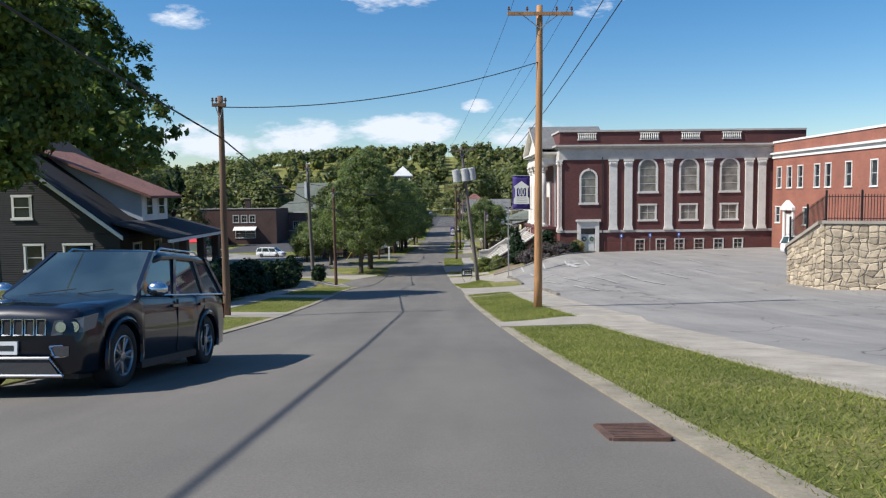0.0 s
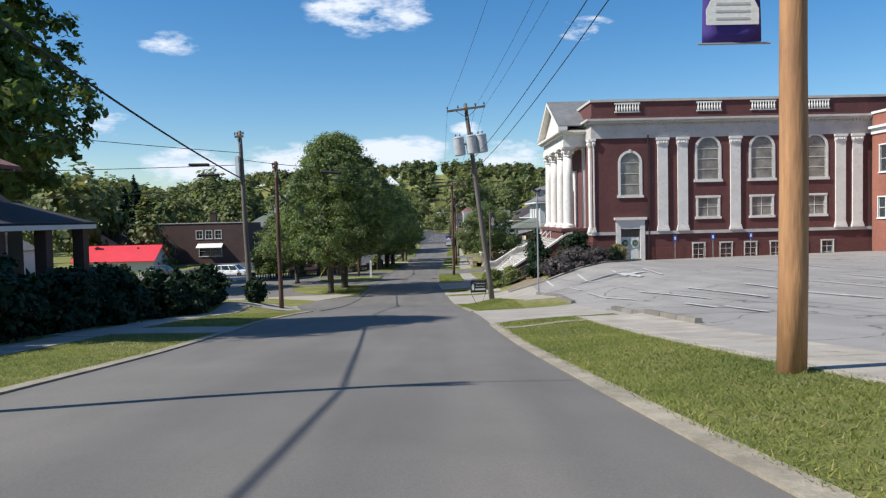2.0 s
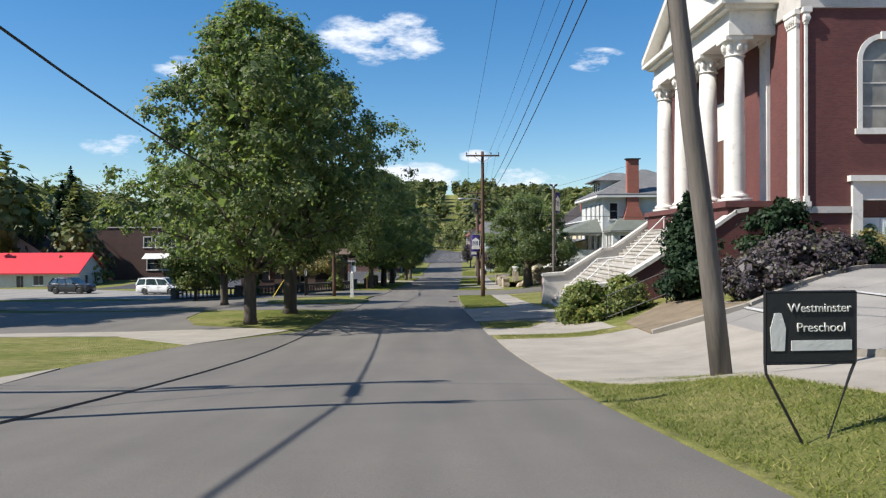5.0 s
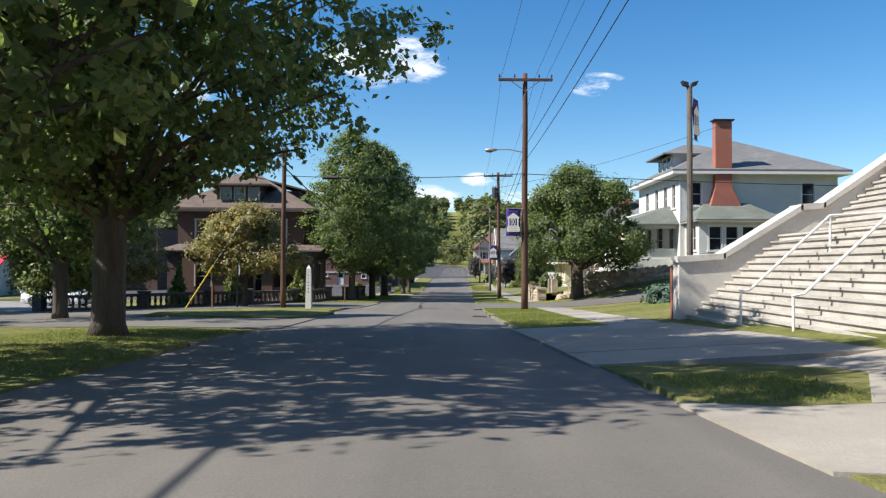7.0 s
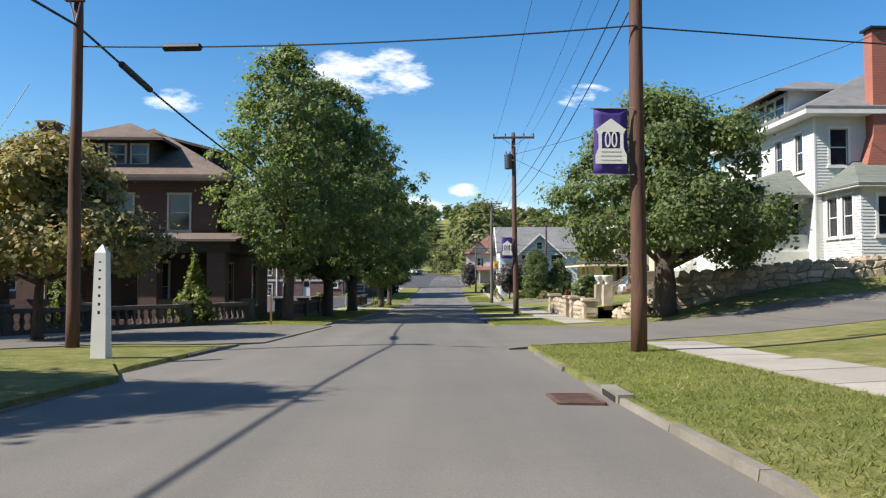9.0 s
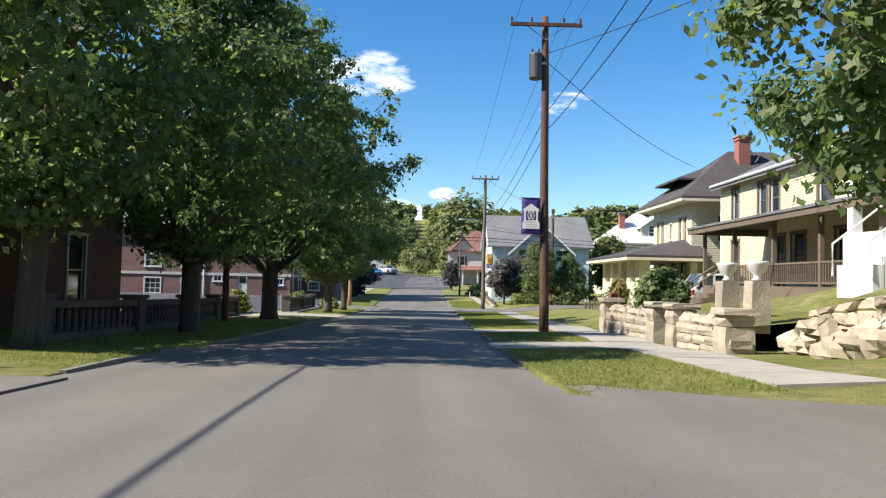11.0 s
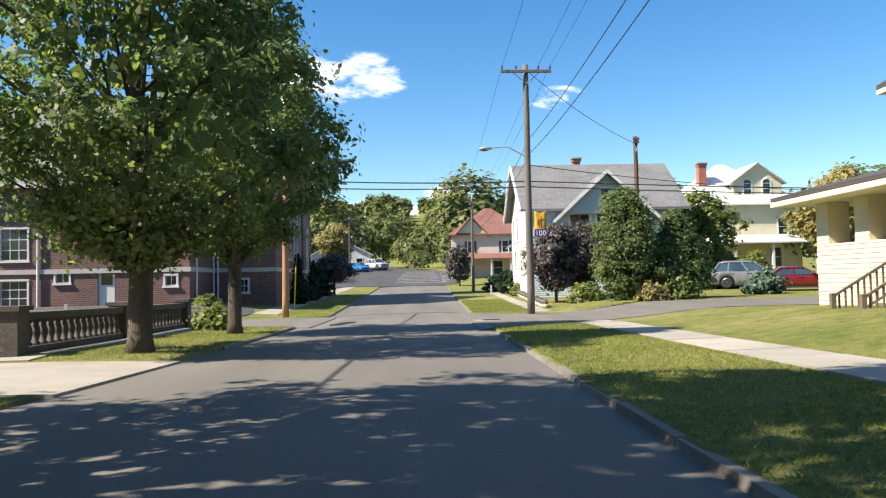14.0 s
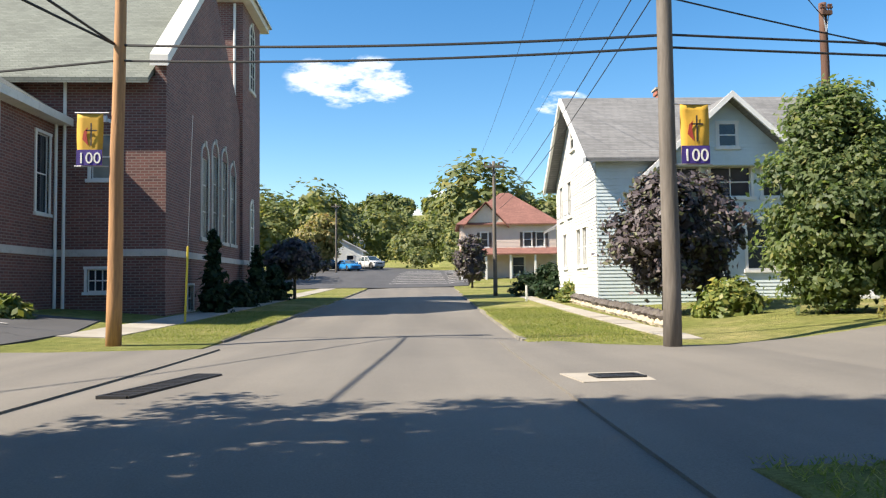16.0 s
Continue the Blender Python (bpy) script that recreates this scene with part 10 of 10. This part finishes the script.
def block(x0, x1, y0, y1, z0, z1, rnd, j=0.02):
    """A rough-hewn block."""
    s = Shape()
    c = [(x0, y0), (x1, y0), (x1, y1), (x0, y1)]
    lo = [(x + rnd.uniform(-j, j), y + rnd.uniform(-j, j), z0 + 0.006) for x, y in c]
    mid = [(x + (-j if x == x0 else j) * rnd.uniform(0.5, 2.2), y, (z0 + z1) / 2 + rnd.uniform(-j, j)) for x, y in c]
    hi = [(x + rnd.uniform(-j, j), y + rnd.uniform(-j, j), z1 - rnd.uniform(0.004, 0.02)) for x, y in c]
    return s.add(lo + mid + hi, [(3, 2, 1, 0), (8, 9, 10, 11)] + [(k * 4 + i, k * 4 + (i + 1) % 4, k * 4 + 4 + (i + 1) % 4, k * 4 + 4 + i) for k in range(2) for i in range(4)])


def garden_base(y):
    return land(6.3, y)


for j in range(3):
    y = 136.1 - (0.3 if j == 1 else 0)
    while y < 146.3:
        ln = rnd.uniform(0.55, 0.95)
        if not (139.1 < y < 140.6):
            zb = garden_base(y) - 0.1
            h = (-8.62 - zb) / 3
            part("stone", block(6.12, 6.57, y + 0.012, y + ln - 0.012, zb + h * j, zb + h * (j + 1), rnd), M_STONE_W, bw_)
        y += ln
y = 136.0
while y < 146.2:
    ln = rnd.uniform(0.35, 0.65)
    if not (139.1 < y < 140.5):
        s = Shape().blob((6.34, y + ln / 2, -8.55), (0.24, ln * 0.56, rnd.uniform(0.12, 0.24)), int(y * 100), 0.28, 4, 7)
        part("cap_stone", s, M_STONE_W, bw_)
    y += ln
for y in (146.2, 141.0, 139.4, 136.2):
    zb = land(6.3, y) - 0.1
    pr = part("pier", block(6.04, 6.67, y - 0.32, y + 0.32, zb, zb + 0.7, rnd, 0.025), M_STONE_W, bw_)
    part("stone", block(6.06, 6.65, y - 0.3, y + 0.3, zb + 0.7, -8.3, rnd, 0.03), M_STONE_W, pr)
    part("pier_cap", block(5.98, 6.73, y - 0.38, y + 0.38, -8.3, -8.14, rnd, 0.02), M_STONE_W, pr)
# raised bed behind the wall
gb = Shape()
rows_ = [(6.52, -8.72), (8.6, -8.5), (11.0, -8.2), (13.0, -8.0), (15.2, -7.9)]
ybed = [137.3, 138.5, 140, 141.5, 143, 144.7, 146.5]
for y in ybed:
    for x, z in rows_:
        gb.v.append((x, y, max(z, land(x, y) + 0.02) + 0.06 * noise.noise((x, y, 4))))
for i in range(len(ybed) - 1):
    for k in range(len(rows_) - 1):
        a = i * len(rows_) + k
        gb.f.append((a, a + 1, a + len(rows_) + 1, a + len(rows_)))
nb = len(rows_)
gb.slab([(6.52, 146.5, -8.72), (15.2, 146.5, -7.9), (15.2, 146.52, -9.9), (6.52, 146.52, -9.9)], 0.02)
solid("garden_bed", gb, M_GRASS, "raised grassy garden bed held by the stone wall", "garden bed", kind="structure", smooth=True)
for x, y in ((7.6, 137.7), (7.6, 139.4)):
    zb = -8.1
    ob = thing("garden_urn", x, y, zb, 0, "white stone urn on a square stone plinth", "urn", "garden urns")
    part("plinth", block(-0.22, 0.22, -0.22, 0.22, -0.7, 0.6, rnd, 0.015), M_STONE_W, ob)
    part("bowl", Shape().lathe([(0.14, 0.6), (0.08, 0.68), (0.1, 0.74), (0.22, 0.86), (0.26, 1.0), (0.29, 1.06), (0.26, 1.07), (0.2, 0.98)], 16), M_WHITE, ob, smooth=True)

# rough stone edging of the white house's terrace and of the far corner bank
tw_ = thing("terrace_wall", 0, 0, 0, 0, "rough boulder retaining wall of the terrace before the white house", "wall", kind="structure")
tz = lambda u: -7.1 + 0.095 * min(u, 6.0) + 0.045 * max(u - 6.0, 0.0)
part("mortar_core", Shape().hexa([(8.75, 130.05, -9.2), (24.5, 130.05, -7.6), (24.5, 130.4, -7.6), (8.75, 130.4, -9.2), (8.75, 130.05, tz(0) - 0.1), (24.5, 130.05, tz(15.7) - 0.1), (24.5, 130.4, tz(15.7) - 0.1), (8.75, 130.4, tz(0) - 0.1)]), M_STONE, tw_)
rubble(tw_, (8.6, 130.0), (1, 0), 15.6, -8.5, tz, 0.45, 51, M_STONE, 0.1)
rubble(tw_, (8.7, 137.2), (0, -1), 7.2, -9.1, lambda u: -8.2 + 1.1 * u / 7.2, 0.5, 52, M_STONE, 0.2)
rt = random.Random(53)
u = 0.1
while u < 15.5:
    w = rt.uniform(0.3, 0.6)
    part("cap_stone", Shape().blob((8.6 + u + w / 2, 130.12, tz(u) + 0.04), (w * 0.55, 0.24, rt.uniform(0.12, 0.2)), int(u * 100), 0.28, 4, 7), M_STONE, tw_)
    u += w
for k in range(16):
    v = rt.random()
    x, y = 7.9 + rt.uniform(-0.25, 0.7), 131.0 + 6.2 * v
    part("boulder", Shape().blob((x, y, land(x, y) + 0.12 + 0.35 * (x - 7.6)), (rt.uniform(0.2, 0.42), rt.uniform(0.25, 0.5), rt.uniform(0.2, 0.4)), k + 5, 0.3, 5, 8), M_STONE, tw_)
tf = Shape()
for y in (130.3, 131.5, 133.0, 135.0, 137.2):
    for x in (8.75, 10.5, 12.5, 14.5, 16.2):
        v = (y - 130.3) / 6.9
        tf.v.append((x, y, tz(x - 8.6) - 0.06 - 1.0 * v * max(0.0, 1 - (x - 8.75) / 5.0) + 0.04 * noise.noise((x, y, 2))))
for i in range(4):
    for k in range(4):
        a = i * 5 + k
        tf.f.append((a, a + 1, a + 6, a + 5))
solid("terrace_lawn", tf, M_GRASS, "sloping lawn of the terrace before the white house", "lawn", kind="structure", smooth=True)
for nm, a, b, zt, seed, lab in (("bank_edging", (7.2, 187.4), (9.2, 216.0), 0.42, 42, "low mossy stone edging along the garden bank"),):
    ob = thing(nm, 0, 0, 0, 0, lab, "wall", kind="structure")
    rnd = random.Random(seed)
    ln = math.hypot(b[0] - a[0], b[1] - a[1])
    u = 0.0
    while u < ln:
        w = rnd.uniform(0.4, 0.8)
        for lev in range(2):
            k = (u + w / 2 + lev * 0.2) / ln
            x, y = a[0] + (b[0] - a[0]) * k, a[1] + (b[1] - a[1]) * k
            z = land(x, y)
            dx, dy = 0.2, w * 0.56
            part("stone", Shape().blob((x, y, z + zt * (0.2 + 0.5 * lev)), (dx, dy, zt * 0.36), seed * 100 + int(u * 10) + lev, 0.22, 4, 7), M_BAL if lev else M_STONE_W, ob)
        u += w


# ---- balustrades ----
bal_mesh = Shape().lathe([(0.085, 0.0), (0.085, 0.05), (0.05, 0.08), (0.095, 0.24), (0.08, 0.36), (0.05, 0.46), (0.085, 0.5), (0.085, 0.55)], 8).mesh("baluster", M_BAL, True)


def balustrade(pts, label, h=0.92, gap=0.32):
    """Piers, balusters, a plinth and a coping along a line."""
    ob = thing("balustrade", 0, 0, 0, 0, label, "balustrade", "stone balustrades", kind="structure")
    for (x0, y0), (x1, y1) in zip(pts, pts[1:]):
        ln = math.hypot(x1 - x0, y1 - y0)
        dx, dy = (x1 - x0) / ln, (y1 - y0) / ln
        nx, ny = -dy, dx
        z0, z1 = land(x0, y0), land(x1, y1)

        def bar(w, za, zb):
            return Shape().hexa([(x0 - nx * w, y0 - ny * w, z0 + za), (x1 - nx * w, y1 - ny * w, z1 + za), (x1 + nx * w, y1 + ny * w, z1 + za), (x0 + nx * w, y0 + ny * w, z0 + za),
                                 (x0 - nx * w, y0 - ny * w, z0 + zb), (x1 - nx * w, y1 - ny * w, z1 + zb), (x1 + nx * w, y1 + ny * w, z1 + zb), (x0 + nx * w, y0 + ny * w, z0 + zb)])
        part("plinth", bar(0.15, -0.2, 0.17), M_BAL, ob)
        part("coping", bar(0.18, 0.72, h - 0.04), M_BAL, ob)
        n = max(1, int(ln / gap))
        for i in range(1, n):
            k = i / n
            o = part("baluster", bal_mesh, None, ob)
            o.location = (x0 + (x1 - x0) * k, y0 + (y1 - y0) * k, z0 + (z1 - z0) * k + 0.17)
    for x, y in pts:
        z = land(x, y)
        pr = part("pier", Shape().box(x - 0.24, x + 0.24, y - 0.24, y + 0.24, z - 0.2, z + h), M_BAL, ob)
        part("pier_cap", Shape().box(x - 0.3, x + 0.3, y - 0.3, y + 0.3, z + h, z + h + 0.1), M_BAL, pr)
    return ob


balustrade([(-23.5, 119.8), (-18.6, 122.0), (-15.6, 124.4), (-13.8, 127.0), (-11.4, 130.3), (-9.65, 133.5)], "dark weathered stone balustrade curving round the corner")
balustrade([(west(135.5) - 2.9, 135.5), (west(140) - 2.9, 140.5), (west(145.5) - 3.2, 145.5), (-9.0, 151.5), (-9.5, 157.6)], "dark weathered stone balustrade before the brown house")
balustrade([(-8.0, 164.8), (-7.95, 170.5), (-7.9, 176.2)], "dark stone balustrade beside the car park")

# ---- church details ----
rl = thing("basement_railing", 0, 0, 0, 0, "rusty red iron railing along the church basement windows", "railing")
zr = land(23, 84.9)
post_mesh = Shape().box(-0.02, 0.02, -0.02, 0.02, -0.1, 1.02).mesh("post", M_IRON_R)
bar_mesh = Shape().box(-0.009, 0.009, -0.009, 0.009, 0.1, 0.95).mesh("bar", M_IRON_R)
for z in (0.1, 0.95):
    part("rail", Shape().box(18.4, 30.4, 84.78, 84.82, zr + z - 0.02, zr + z + 0.02), M_IRON_R, rl)
for i in range(81):
    o = part("post" if i % 10 == 0 else "bar", post_mesh if i % 10 == 0 else bar_mesh, None, rl)
    o.location = (18.4 + i * 0.15, 84.8, zr)
ir = thing("iron_railing", 0, 0, 0, 0, "black iron railing sloping up beside the junipers", "railing")
za, zb = land(5.6, 85.2), land(7.8, 84.6) + 0.35
for h in (0.12, 0.98):
    part("rail", Shape().tube([(5.6, 85.2, za + h), (7.8, 84.6, zb + h)], 0.022, 6), M_IRON, ir)
for i in range(15):
    k = i / 14
    x, y, z = 5.6 + 2.2 * k, 85.2 - 0.6 * k, za + (zb - za) * k
    part("post" if i in (0, 7, 14) else "bar", Shape().tube([(x, y, z - (0.4 if i in (0, 7, 14) else -0.1)), (x, y, z + 1.0)], 0.022 if i in (0, 7, 14) else 0.009, 6), M_IRON, ir)
ck = thing("car_park_kerb", 0, 0, 0, 0, "low weathered concrete kerb at the car park edge", "kerb", kind="structure")
KP = [(6.6, 70.4), (5.85, 65.6), (5.8, 60.0), (5.95, 55.2), (6.1, 48.6), (6.1, 44.4), (6.15, 40.3)]
for (x0, y0), (x1, y1) in [q for i, q in enumerate(zip(KP, KP[1:])) if i != 3]:
    n = 3
    for i in range(n):
        a, b = i / n + 0.006, (i + 1) / n - 0.006
        xa, ya_, xb, yb_ = x0 + (x1 - x0) * a, y0 + (y1 - y0) * a, x0 + (x1 - x0) * b, y0 + (y1 - y0) * b
        za, zb = land(xa, ya_), land(xb, yb_)
        part("kerb_stone", Shape().hexa([(xb - 0.11, yb_, zb - 0.1), (xb + 0.11, yb_, zb - 0.1), (xa + 0.11, ya_, za - 0.1), (xa - 0.11, ya_, za - 0.1), (xb - 0.08, yb_, zb + 0.15), (xb + 0.09, yb_, zb + 0.15), (xa + 0.09, ya_, za + 0.15), (xa - 0.08, ya_, za + 0.15)]), M_KERB, ck)
bk = thing("bed_kerb", 0, 0, 0, 0, "low concrete kerb round the church bed", "kerb", kind="structure")
BP = [(5.6, 79.0), (8.6, 78.9), (12.6, 80.8), (17.3, 84.6)]
for (x0, y0), (x1, y1) in zip(BP, BP[1:]):
    n = max(1, int(math.hypot(x1 - x0, y1 - y0) / 1.6))
    for i in range(n):
        a, b = i / n + 0.006, (i + 1) / n - 0.006
        p, q = Vector((x0 + (x1 - x0) * a, y0 + (y1 - y0) * a, 0)), Vector((x0 + (x1 - x0) * b, y0 + (y1 - y0) * b, 0))
        w = (q - p).normalized().cross(Vector((0, 0, 1))) * 0.09
        zp, zq = land(p.x, p.y), land(q.x, q.y)
        part("kerb_stone", Shape().hexa([(*(p + w).xy, zp - 0.1), (*(q + w).xy, zq - 0.1), (*(q - w).xy, zq - 0.1), (*(p - w).xy, zp - 0.1), (*(p + w).xy, zp + 0.16), (*(q + w).xy, zq + 0.16), (*(q - w).xy, zq + 0.16), (*(p - w).xy, zp + 0.16)]), M_CONC, bk)
solid("church_bed", Shape().slab([(x, y, land(x, y) + 0.09) for x, y in BP[::-1]][::-1] + [(17.0, 85.2, land(17, 85.2) + 0.09), (8.0, 85.2, land(8, 85.2) + 0.09), (5.8, 83.0, land(5.8, 83) + 0.09)], 0.06), M_EARTH, "mulched planting bed beside the church", "flower bed", kind="structure")
for x in (20.2, 23.4, 26.6):
    ob = thing("parking_sign", x, 84.6, land(x, 84.6), 0, "blue reserved-parking sign on a thin steel post", "sign", "parking signs")
    part("post", Shape().tube([(0, 0, -0.1), (0, 0, 2.0)], 0.025, 6), M_STEEL, ob)
    pn = part("panel", Shape().box(-0.16, 0.16, -0.04, -0.026, 1.5, 2.0), M_BLUE_SIGN, ob)
    part("emblem_bar", Shape().box(-0.06, 0.06, -0.046, -0.039, 1.62, 1.88), M_CREAMC, pn)
